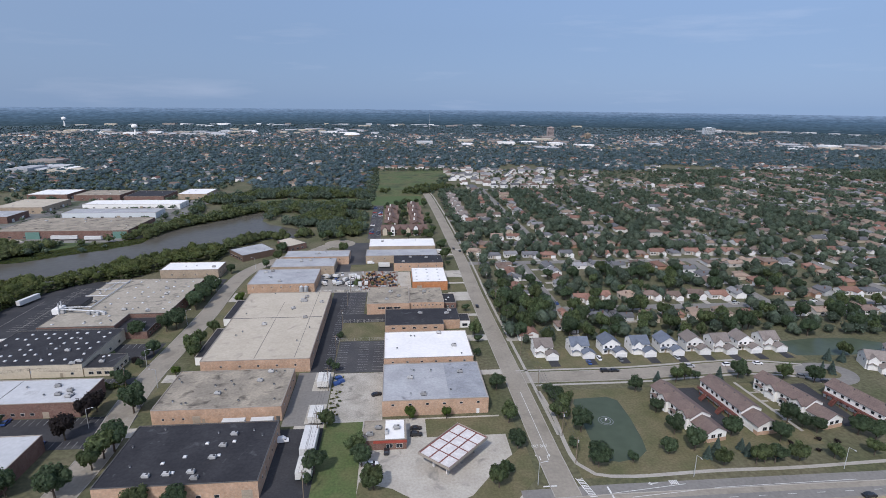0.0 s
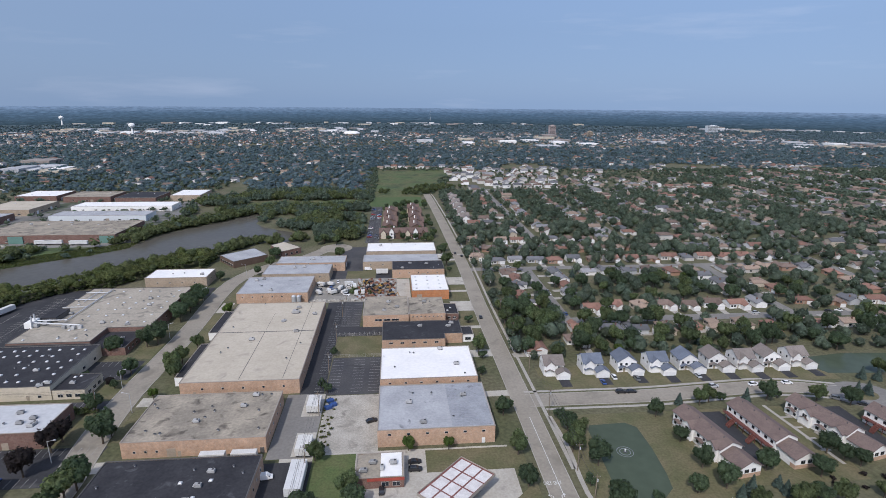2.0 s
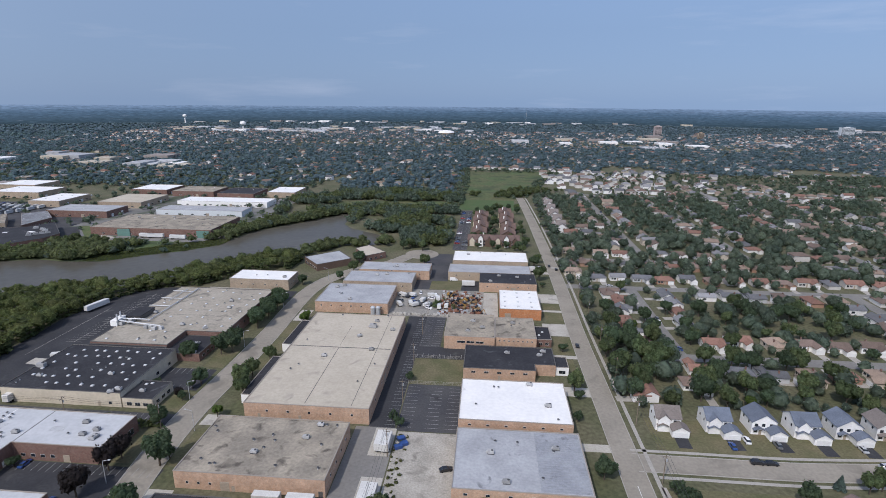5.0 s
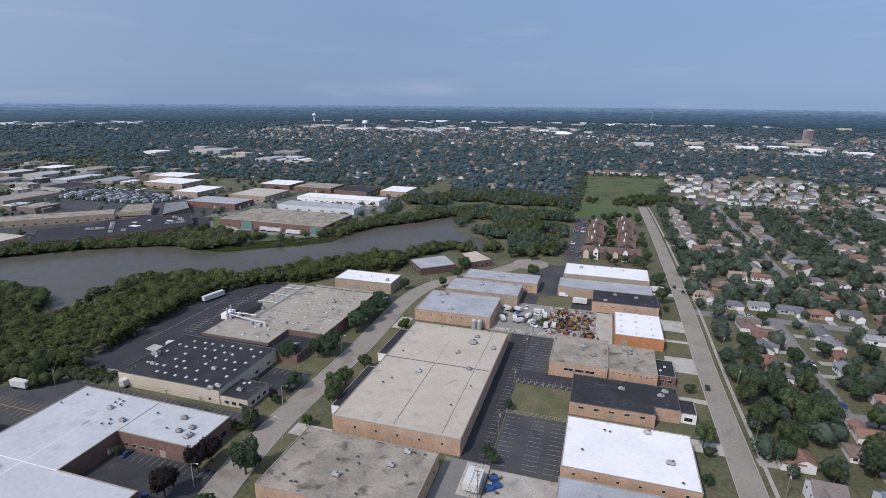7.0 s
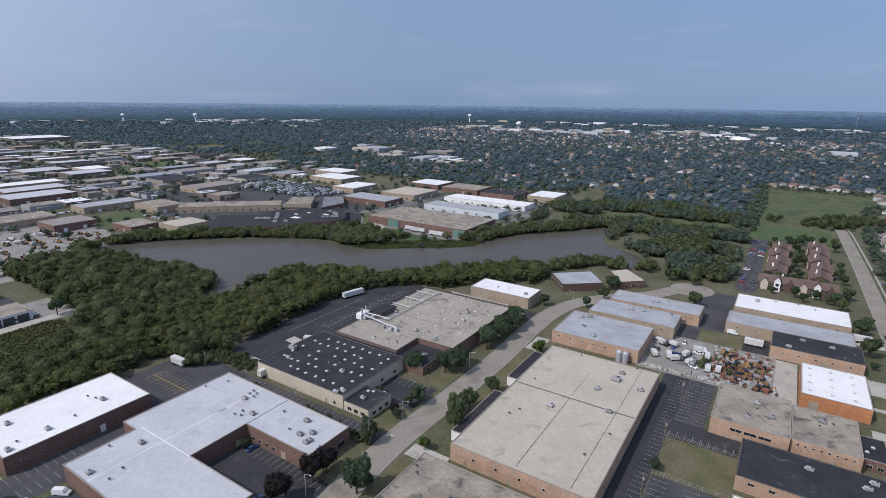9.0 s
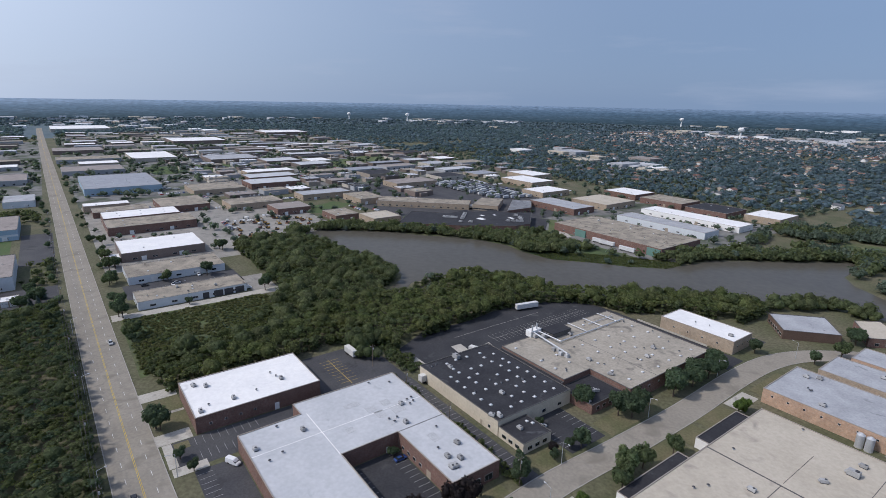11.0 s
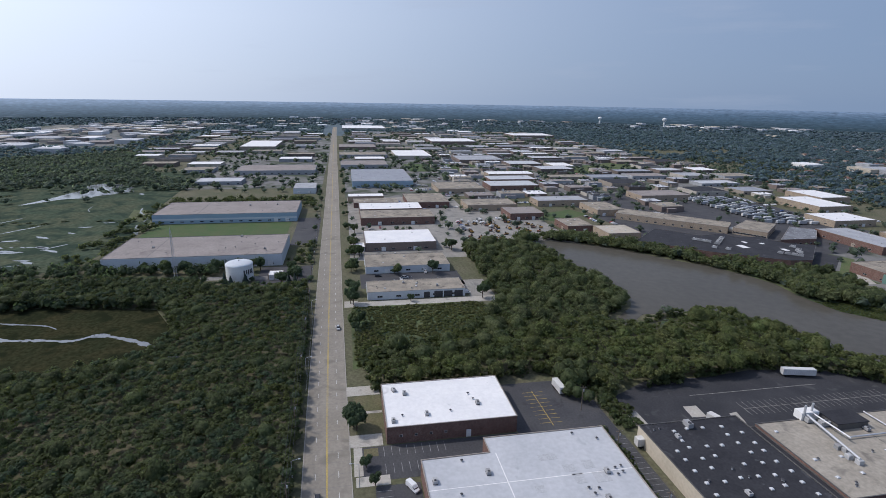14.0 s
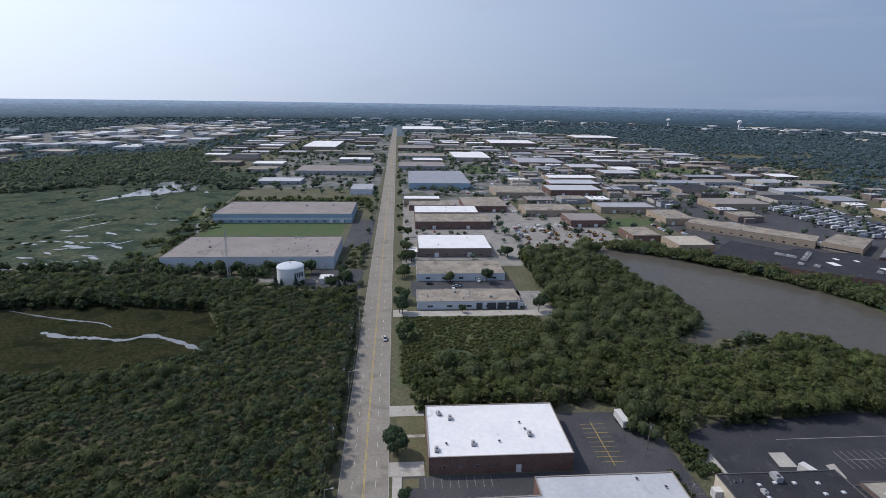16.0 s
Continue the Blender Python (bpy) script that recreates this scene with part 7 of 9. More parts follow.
# trees along the drive, with their own sizes
for x, y, kind, s in (
        (-97.8, 246.5, "round", 1.1), (-101.4, 254, "round", 1.15), (-100, 261, "round", 1.05), (-98.4, 277, "round", 0.95), (-97.4, 322, "light", 1.2), (-97, 326, "light", 1.1), (-120, 312.5, "dark", 1.25), (-123.2, 319, "dark", 1.25), (-119.6, 327, "dark", 1.25), (-122.6, 334, "dark", 1.3), (-119.4, 340, "dark", 1.15), (-119, 348, "dark", 1.0), (-122.8, 350, "dark", 1.2),
        (-137, 274, "dark", 1.15), (-120.4, 284, "dark", 1.3), (-124.6, 281, "dark", 1.25), (-121.6, 291, "dark", 1.1), (-119.4, 252.5, "dark", 0.95), (-121.6, 249, "small", 1.1), (-120.4, 239.5, "small", 1.0), (-123.4, 242, "plum", 0.7), (-119, 221.5, "dark", 0.85), (-121.8, 225, "dark", 0.75), (-100.4, 229.8, "light", 1.0), (-119.6, 384.5, "dark", 0.9), (-97.2, 396, "dark", 0.75), (-93.4, 437.6, "dark", 1.15), (-96.2, 441.4, "round", 0.95), (-138, 250.5, "small", 0.8), (-127.2, 229.5, "small", 0.9), (-61, 484, "round", 1.1), (-66, 480, "dark", 1.0)):
    ob = put(TREES[kind][int(rng.integers(len(TREES[kind])))], x, y, rng.uniform(0, 360))
    ob.scale = (s, s, s * rng.uniform(0.95, 1.1))
    block(x - 2, x + 2, y - 2, y + 2)
# street and garden trees of the nearest houses
count = 0
for x, y, r, t in sorted(scatter(60, 330, 250, 420, 10.5, lambda x, y: free(x, y, 0.5), (0.8, 1.3), keep=0.62), key=lambda p: p[1] + 0.3 * abs(p[0] - 100)):
    if count < 105:
        kind = rng.choice(["round", "dark", "dark", "round", "small", "spruce", "light"], p=[0.3, 0.28, 0.17, 0.1, 0.08, 0.04, 0.03])
        o = TREES[kind][int(rng.integers(len(TREES[kind])))]
        ob = put(o, x, y, rng.uniform(0, 360))
        ob.scale = (r, r, r * t)
        count += 1
for x, y, r in ((144.8, 158, 1.5), (149.1, 158.3, 1.3), (158.8, 162.2, 1.5), (153.3, 155.9, 1.3), (164.7, 160.2, 1.4), (146.6, 161.2, 1.2)):
    v, f = BUSH_T[int(rng.integers(4))]
    sb = tagged(empty("shrub", x, y), "round brown-leaved shrub on a lawn", "shrub", "brown shrubs")
    part("foliage", bulk("foliage", v * (r, r, r * 0.9), f, L_PLUM), None, sb)
    part("stem", Geo().tube((0, 0, -0.05), (0, 0, 0.5), 0.08, 0.05, 6), M_BARK, sb)
# deep shade trees behind the white houses
for p in scatter(-11, 44, 478, 662, 8.0, lambda x, y: free(x, y, 0.8), (0.55, 0.95), keep=0.55):
    ob = put(TREES["round" if rng.random() < 0.5 else "dark"][int(rng.integers(2))], p[0], p[1], rng.uniform(0, 360))
    ob.scale = (p[2], p[2], p[2] * 1.1)
for p in scatter(62, 108, 254, 322, 9.0, lambda x, y: free(x, y, -2), (1.0, 1.5), keep=0.72):
    o = TREES["round" if rng.random() < 0.5 else "dark"][int(rng.integers(2))]
    ob = put(o, p[0], p[1], rng.uniform(0, 360))
    ob.scale = (p[2], p[2], p[2] * 1.1)

SWOODS = [(-374, 60), (-372, 104), (-300, 110), (-200, 112), (-98, 115), (-105, 60), (-160, 28), (-200, -4), (-270, -58), (-350, -112), (-420, -150), (-400, -20)]
BANK = [(-270, 135), (-243, 139), (-242, 190), (-246, 212), (-240, 229), (-222, 239), (-230, 290), (-233, 312), (-230, 337), (-218, 359), (-203, 372.5), (-188, 374), (-168, 400), (-140, 418), (-139, 448), (-150, 450), (-183, 426), (-207, 397), (-232, 369), (-264, 359), (-294, 344), (-299, 318), (-298, 299), (-284, 283), (-282, 271), (-298, 271), (-315, 292), (-325, 300), (-395, 294), (-460, 281), (-455, 224), (-380, 224), (-337, 224), (-312, 214), (-292, 192), (-275, 165)]


WP = [p for p in scatter(-420, -60, -190, 116, 3.0, lambda x, y: inside(x, y, SWOODS) and not inside(x, y, MARSH) and y < float(np.interp(x, [q[0] for q in MAIN], [q[1] for q in MAIN])) - 10.8 and free(x, y, 0.5), (1.3, 2.5), (0.55, 0.95))]


def mixed_woods(spots, label, lift, share=0.14, big=5.4, leaf=None, deep=None):
    """Split by drifts of kinds: mid green, yellow-green and dark."""
    kinds = [0 if k < 0.16 else 2 if k > 0.42 else 1 for k in [noise.noise((x / 22, y / 22, 7.0)) + rng.uniform(-0.25, 0.4) for x, y, r, t in spots]]
    for i, (m, n) in enumerate(((leaf or L_WOODS, "mid green"), (deep or L_DARK, "dark green"), (L_YELLOW, "yellow-green"))):
        forest("woodland", [p for p, k in zip(spots, kinds) if k == i], WOOD_T, m, "%s %s" % (n, label), "woodland", lift)
    tall = [(x, y, rng.uniform(2.2, big), rng.uniform(0.95, 1.25)) for x, y, r, t in spots if rng.random() < share]
    forest("woodland", tall, TALL_T, leaf or L_WOODS, "taller rounded " + label, "woodland", 1.6)


mixed_woods(WP, "crowns of dense woodland by the road", 4.6, 0.055, 4.2)
BP = scatter(-460, -135, 134, 452, 3.2, lambda x, y: inside(x, y, BANK) and free(x, y, 0.5), (1.4, 2.8), (0.6, 1.0))
SPIT = [(-303, 299), (-286, 281), (-274, 283), (-276, 296), (-284, 312), (-297, 330), (-303, 320)]
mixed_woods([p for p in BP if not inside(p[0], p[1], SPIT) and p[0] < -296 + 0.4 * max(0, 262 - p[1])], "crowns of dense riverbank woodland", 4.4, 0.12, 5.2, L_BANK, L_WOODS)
mixed_woods([p for p in BP if not inside(p[0], p[1], SPIT) and p[0] >= -296 + 0.4 * max(0, 262 - p[1])], "crowns of sunlit riverbank woodland", 4.4, 0.10, 4.8, L_PALEBANK, L_BANK)
forest("undergrowth", [(x, y, r * 0.6, 0.8) for x, y, r, t in BP if inside(x, y, SPIT)], BUSH_T, L_PALEBANK, "low yellow-green bushes on a spit beside an inlet", "bushes")
edge = [p for p in BP + WP if not all(inside(p[0] + dx, p[1] + dy, BANK) or inside(p[0] + dx, p[1] + dy, SWOODS) and not inside(p[0] + dx, p[1] + dy, MARSH) for dx, dy in ((4, 0), (-4, 0), (0, 4), (0, -4)))]
forest("undergrowth", [(x, y, r * 1.05, 0.95) for x, y, r, t in edge], BUSH_T, L_WOODS, "leafy undergrowth along the edge of the woods", "bushes")
forest("undergrowth", [(x + rng.uniform(-1, 1), y + rng.uniform(-1, 1), r * 0.95, 1.0) for x, y, r, t in edge], BUSH_T, L_WOODS, "upper leafy skirt along the edge of the woods", "bushes", 2.4)
forest("hedge", [(x + rng.uniform(-0.7, 0.7), 223.0 + rng.uniform(-1.3, 1.0), rng.uniform(1.0, 2.3), rng.uniform(0.8, 1.4)) for x in np.arange(-202, -122, 1.6)], BUSH_T, L_WOODS, "tangled bushes under overhead wires between two yards", "hedge")
forest("hedge", [(x + rng.uniform(-0.5, 0.5), 220.8 + rng.uniform(-0.8, 0.8), rng.uniform(0.9, 2.2), rng.uniform(0.8, 1.2)) for x in np.arange(-192, -118, 1.7)], BUSH_T, L_WOODS, "overgrown hedge between two yards", "hedge")
forest("scrub", scatter(-338, -264, 133, 212, 1.7, lambda x, y: free(x, y, 1) and not inside(x, y, BANK) and noise.noise((x / 9, y / 9, 3)) > -0.4, (0.8, 1.5), (0.35, 0.62), 0.94), SPECK_T, L_OLIVE, "low yellow-green scrub in a field", "bushes")
REEDS = [(-308, 414), (-289, 416), (-259, 437), (-241, 454), (-222, 474), (-218, 488), (-229, 496), (-259, 478), (-286, 456), (-296, 443)]
THICKET = [(-366, 464), (-372, 440), (-362, 424), (-340, 422), (-308, 416), (-296, 443), (-287, 457), (-292, 474), (-322, 472), (-350, 490)]
belt = []
for (x0, y0), (x1, y1) in zip(RIVER[24:], RIVER[25:] + RIVER[:1]):
    w = Vector((x1 - x0, y1 - y0))
    n = Vector((w.y, -w.x)).normalized()
    for k in range(int(w.length / 0.5)):
        d = rng.uniform(0.5, 19.0 if x0 > -200 or x0 < -390 else 27.0)
        p = Vector((x0, y0)) + w * rng.random() + n * d * -1
        q = Vector((x0, y0)) + w * rng.random() + n * d
        p = q if inside(p.x, p.y, RIVER) else p
        if not inside(p.x, p.y, RIVER) and free(p.x, p.y, 1) and not inside(p.x, p.y, REEDS):
            belt.append((p.x, p.y, rng.uniform(2.0, 4.6), rng.uniform(0.8, 1.2)))
shore = []
for (x0, y0), (x1, y1) in zip(RIVER[14:20], RIVER[15:21]):
    w = Vector((x1 - x0, y1 - y0))
    n = Vector((w.y, -w.x)).normalized()
    for k in range(int(w.length / 1.3)):
        p = Vector((x0, y0)) + w * rng.random() + n * rng.uniform(1, 11)
        if not inside(p.x, p.y, RIVER) and free(p.x, p.y, 1):
            shore.append((p.x, p.y, rng.uniform(1.8, 4.2), rng.uniform(0.8, 1.3)))
forest("woodland", shore, MID_T, L_BANK, "trees along the near river bank", "woodland")
forest("bushes", scatter(-28.6, -24, 189, 226, 1.5, lambda x, y: noise.noise((x / 4, y / 4, 1)) > -0.1, (0.3, 1.0), (0.6, 1.0), 0.7), BUSH_T, L_OLIVE, "weeds and brush along the edge of a gravel yard", "weeds")
forest("bushes", scatter(-28, -12, 352, 366, 2.6, lambda x, y: True, (1.0, 2.2), (0.7, 1.1), 0.6), BUSH_T, L_MID, "leafy bushes in the middle of a yard", "bushes")
forest("woodland", belt, THIN_T, L_BANK, "belt of trees along the far river bank", "woodland")
forest("woodland", scatter(-372, -286, 416, 492, 4.4, lambda x, y: inside(x, y, THICKET) and not inside(x, y, RIVER) and noise.noise((x / 9, y / 9, 2)) > -0.35, (1.6, 3.8), (0.7, 1.25)), MID_T, L_BANK, "thicket of trees and scrub on a river bend", "woodland")
reeds = scatter(-310, -216, 412, 500, 1.25, lambda x, y: not inside(x, y, RIVER) and inside(x, y, REEDS), (0.5, 1.0), (0.5, 0.9))
forest("reeds", reeds, BUSH_T, L_REED, "green reed bank at the water's edge", "reeds")
FN = [(-138, 572), (-97, 532), (-76, 505), (-58, 486), (-29, 488), (-30, 655), (-36, 760), (-150, 770), (-240, 690), (-222, 600), (-212, 545), (-178, 582), (-150, 622)]
FP = scatter(-245, -25, 480, 775, 4.8, lambda x, y: inside(x + 14 * noise.noise((x / 20, y / 20, 5)), y + 14 * noise.noise((x / 20, y / 20, 8)), FN) and free(x, y, 0) and not inside(x, y, RIVER) and not (abs(y - 678 - 14 * noise.noise((x / 25, 0, 4))) < 24 and -175 < x < -28) and noise.noise((x / 45, y / 45, 3)) > -0.2, (2.2, 5.0), (0.7, 1.4))
for m, side, shade in ((L_SUBURB, 1, "grey-green"), (L_BANK, -1, "mid green")):
    forest("woodland", [p for p in FP if side * (noise.noise((p[0] / 26, p[1] / 26, 4)) + 0.06) > 0], THIN_T, m, shade + " open wood beyond the river", "woodland")
forest("scrub", scatter(-20, 140, 740, 1015, 7.0, lambda x, y: inside(x, y, [(0, 725), (30, 800), (110, 810), (60, 760), (40, 725)]) or inside(x, y, [(-36, 740), (-10, 745), (-5, 770), (-36, 780)]), (2.2, 3.8)), MID_T, L_WOODS, "clumps of bushes in the meadow", "bushes")
# marsh tufts and marsh-side trees
forest("woodland", scatter(-430, -355, -190, 64, 5.0, lambda x, y: free(x, y, 1) and math.hypot(x + 401, y - 60) > 13 and not (x > -402 and 38 < y < 76), (2.4, 4.2), keep=0.75), THIN_T, L_DARK, "dark belt of trees in front of a factory", "woodland")
forest("bushes", scatter(-980, -430, -430, -60, 11.0, lambda x, y: free(x, y, 1) and not inside(x, y, MARSH_POND) and not inside(x, y, FIELD_WOODS) and noise.noise((x / 70, y / 70, 1)) + 0.5 * noise.noise((x / 25, y / 25, 4)) > 0.3 and not (x > -860 and -260 < y < -80 and x < -600), (1.8, 4.2), (0.16, 0.3)), FAR_T, L_WOODS, "low dark thickets in the wide marsh", "bushes")
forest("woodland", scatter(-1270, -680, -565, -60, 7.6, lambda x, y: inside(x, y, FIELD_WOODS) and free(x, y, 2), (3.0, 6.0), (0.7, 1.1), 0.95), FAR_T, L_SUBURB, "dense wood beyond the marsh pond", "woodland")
forest("hedge", scatter(-241, -198, 229.8, 240.5, 2.3, lambda x, y: y < 239 + 0.02 * (x + 220) and free(x, y, -1), (1.2, 2.6), (0.8, 1.3)), BUSH_T, L_WOODS, "dense bushes between two lots", "hedge")
forest("trees", scatter(-243, -226, 222, 240, 4.6, lambda x, y: True, (3.0, 4.6), (0.9, 1.3)) + scatter(-226, -200, 231, 238, 7.5, lambda x, y: True, (2.2, 3.4), (0.9, 1.2), 0.8) + [(-225.5, 219.5, 2.6, 1.0), (-222.8, 222.6, 2.9, 1.1), (-227.5, 221.4, 3.0, 1.1), (-219.5, 226, 2.8, 1.1)], MID_T, L_WOODS, "clump of trees at the corner of a lot", "trees")
forest("scrub", scatter(-304, -246, 133, 150, 2.9, lambda x, y: y > 131 and x < -262 and free(x, y, 1), (0.9, 1.7), (0.6, 1.0), 0.7), BUSH_T, L_REED, "low scrub along the road verge", "bushes")
forest("scrub", scatter(-46, 150, 655, 1035, 6.0, lambda x, y: (x < -26 or y > 1000 or abs(x - 0.28 * (y - 730) - 42) < 9 and y > 730) and free(x, y, 1), (1.6, 4.0), (0.7, 1.2), 0.6), FAR_T, L_SUBURB, "bushes along the edges of a meadow", "bushes")
forest("woodland", scatter(-660, -425, -75, -38, 5.5, lambda x, y: free(x, y, 1) and noise.noise((x / 18, y / 18, 2)) > -0.1, (1.6, 3.6), (0.6, 1.1), 0.8) + scatter(-700, -640, -60, 100, 6.5, lambda x, y: free(x, y, 1), (2.0, 4.2), (0.7, 1.1), 0.75) + scatter(-575, -420, 84, 108, 6.0, lambda x, y: free(x, y, 1) and y < 106, (1.6, 3.2), (0.8, 1.2), 0.6), THIN_T, L_WOODS, "trees and brush round two factories", "woodland")
# trees of the suburb
def suburb(x, y):
    return free(x, y, -1.0)


SUB1 = scatter(58, 480, 420, 760, 8.0, lambda x, y: suburb(x, y) and x < 0.95 * y + 40, (2.0, 5.0), (0.9, 1.3), 0.84) + scatter(330, 480, 250, 420, 8.0, lambda x, y: suburb(x, y) and x < 0.95 * y + 40, (2.0, 4.8), (0.9, 1.25), 0.8) + scatter(60, 330, 252, 420, 8.4, lambda x, y: free(x, y, 0.5), (1.7, 4.5), (0.9, 1.35), 0.7)
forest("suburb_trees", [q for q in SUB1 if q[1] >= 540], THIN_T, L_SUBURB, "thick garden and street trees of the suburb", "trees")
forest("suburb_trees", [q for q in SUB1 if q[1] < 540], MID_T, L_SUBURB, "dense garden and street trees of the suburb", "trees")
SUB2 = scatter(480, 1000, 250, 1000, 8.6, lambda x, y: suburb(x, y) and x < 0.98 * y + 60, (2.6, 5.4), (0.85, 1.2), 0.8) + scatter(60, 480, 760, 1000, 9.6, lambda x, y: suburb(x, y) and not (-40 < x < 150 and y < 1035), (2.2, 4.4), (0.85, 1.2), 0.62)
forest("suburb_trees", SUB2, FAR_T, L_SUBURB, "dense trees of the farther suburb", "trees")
SUB3 = scatter(-1500, 2300, 760, 2500, 12.0, lambda x, y: abs(x) < 1.0 * y + 60 and not (-40 < x < 155 and y < 1045) and not (x > 50 and x < 1000 and y < 1000) and not (x < -80 and y < 770) and free(x, y, 0) and noise.noise((x / 160, y / 160, 9)) > -0.42, (3.4, 7.4), (0.65, 1.05), 0.88)
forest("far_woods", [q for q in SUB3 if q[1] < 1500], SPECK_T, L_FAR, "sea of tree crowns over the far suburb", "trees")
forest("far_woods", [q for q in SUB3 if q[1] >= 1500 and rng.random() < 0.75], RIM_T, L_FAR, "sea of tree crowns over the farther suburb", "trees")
SUB4 = scatter(-3300, 3300, -3300, 3300, 26.0, lambda x, y: (math.hypot(x, y) < 3240) and ((x < -1000 and y <= -1400 and y > 1.1 * x) or (y > 2480 and abs(x) < y * 1.1 + 200) or (x < -1000 and -1400 < y < 2500 and not (-2000 < x and -260 < y < 800) and (x < -1950 or y > 800 or y < -260))) and abs(y - float(np.interp(x, [q[0] for q in MAIN], [q[1] for q in MAIN]))) > (40 if x > -2300 else 0) and not (-2400 < x < -1380 and -950 < y < -360 and noise.noise((x / 90, y / 90, 3)) < 0.25), (10, 18), (0.34, 0.5), 0.72)
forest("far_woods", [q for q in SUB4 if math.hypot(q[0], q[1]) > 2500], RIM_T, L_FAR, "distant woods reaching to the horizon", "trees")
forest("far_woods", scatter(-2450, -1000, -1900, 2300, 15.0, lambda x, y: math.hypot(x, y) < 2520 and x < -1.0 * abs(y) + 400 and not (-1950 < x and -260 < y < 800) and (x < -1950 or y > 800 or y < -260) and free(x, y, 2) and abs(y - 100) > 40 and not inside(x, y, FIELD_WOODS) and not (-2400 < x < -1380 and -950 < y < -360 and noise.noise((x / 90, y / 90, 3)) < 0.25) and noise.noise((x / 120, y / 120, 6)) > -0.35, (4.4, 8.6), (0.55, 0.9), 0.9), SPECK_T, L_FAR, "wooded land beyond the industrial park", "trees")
SUB5 = scatter(-1300, -230, 560, 1000, 10.5, lambda x, y: y > 760 + max(0, (-x - 700) * 0.1) and free(x, y, 0) and x > -1.25 * y, (2.4, 4.8), (0.85, 1.15), 0.55)
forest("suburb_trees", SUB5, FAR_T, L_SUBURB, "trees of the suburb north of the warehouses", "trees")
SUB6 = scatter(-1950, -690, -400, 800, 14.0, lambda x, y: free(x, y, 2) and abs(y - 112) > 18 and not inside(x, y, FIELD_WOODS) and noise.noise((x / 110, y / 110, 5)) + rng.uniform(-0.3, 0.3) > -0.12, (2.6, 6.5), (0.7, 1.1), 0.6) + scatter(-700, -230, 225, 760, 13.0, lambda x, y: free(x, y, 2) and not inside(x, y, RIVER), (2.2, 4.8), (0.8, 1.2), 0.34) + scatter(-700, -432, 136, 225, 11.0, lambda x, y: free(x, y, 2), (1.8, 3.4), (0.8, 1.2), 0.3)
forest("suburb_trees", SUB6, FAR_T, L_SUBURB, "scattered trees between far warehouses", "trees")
for y0, s in ((98, -1), (134, 1)):
    forest("street_trees", [(x + rng.uniform(-3, 3), float(np.interp(x, [q[0] for q in MAIN], [q[1] for q in MAIN])) + s * rng.uniform(12, 19), rng.uniform(1.8, 3.2), rng.uniform(0.8, 1.2)) for x in range(-1200, -385, 9) if rng.random() < 0.32], MID_T, L_DARK, "row of small trees along the main road", "trees")

# ---- vehicles ----
PAINTS = [(n, mat("car_paint_" + n, c, 0.3, 0.04, 3.0, 0.5, metal=0.0, spec=0.6)) for n, c in (("white", (0.72, 0.72, 0.72)), ("black", (0.02, 0.02, 0.022)), ("silver", (0.40, 0.41, 0.42)), ("blue", (0.03, 0.07, 0.22)), ("red", (0.30, 0.03, 0.025)), ("grey", (0.13, 0.135, 0.14)))]
M_TYRE = mat("tyre_rubber", (0.02, 0.02, 0.02), 0.9)
g = Geo()
for i in range(150):
    x, y, n, along = rng.uniform(-1250, -520), rng.uniform(200, 800), int(rng.integers(5, 20)), rng.random() < 0.5
    for k in range(n):
        cx, cy = (x + k * 2.8, y) if along else (x, y + k * 2.8)
        if not free(cx, cy, 3) or inside(cx, cy, FAR_GREEN) or rng.random() < 0.2:
            continue
        a, b = (0.9, 2.2) if along else (2.2, 0.9)
        mi = int(rng.choice(6, p=[0.34, 0.14, 0.2, 0.08, 0.1, 0.14]))
        g.box(cx - a, cx + a, cy - b, cy + b, 0.25, 0.9, mi)
        g.box(cx - a * (1 if a < 1 else 0.6) + 0.08, cx + a * (1 if a < 1 else 0.5) - 0.08, cy - b * (1 if b < 1 else 0.6) + 0.08, cy + b * (1 if b < 1 else 0.5) - 0.08, 0.9, 1.45, mi)
solo("far_parked_cars", g, [p[1] for p in PAINTS], "rows of parked cars among far warehouses", "cars", "stuff")



def wheel_mesh(r, w):
    return shared(("wheel", r, w), lambda: Geo().tube((0, -w / 2, r), (0, w / 2, r), r, r, 12).mesh("wheel", M_TYRE))


def loft(rows):
    """Body from cross-sections: (x, half width, z low, z high, half width at top)."""
    g, n = Geo(), len(rows)
    vs = [p for x, w, z0, z1, wt in rows for p in ((x, -w, z0), (x, w, z0), (x, w, (z0 + z1) * 0.55), (x, wt, z1), (x, -wt, z1), (x, -w, (z0 + z1) * 0.55))]
    fs = [(k * 6 + i, k * 6 + (i + 1) % 6, k * 6 + 6 + (i + 1) % 6, k * 6 + 6 + i)[::-1] for k in range(n - 1) for i in range(6)]
    return g.add(vs, fs + [tuple(range(6)), tuple(range((n - 1) * 6 + 5, (n - 1) * 6 - 1, -1))])


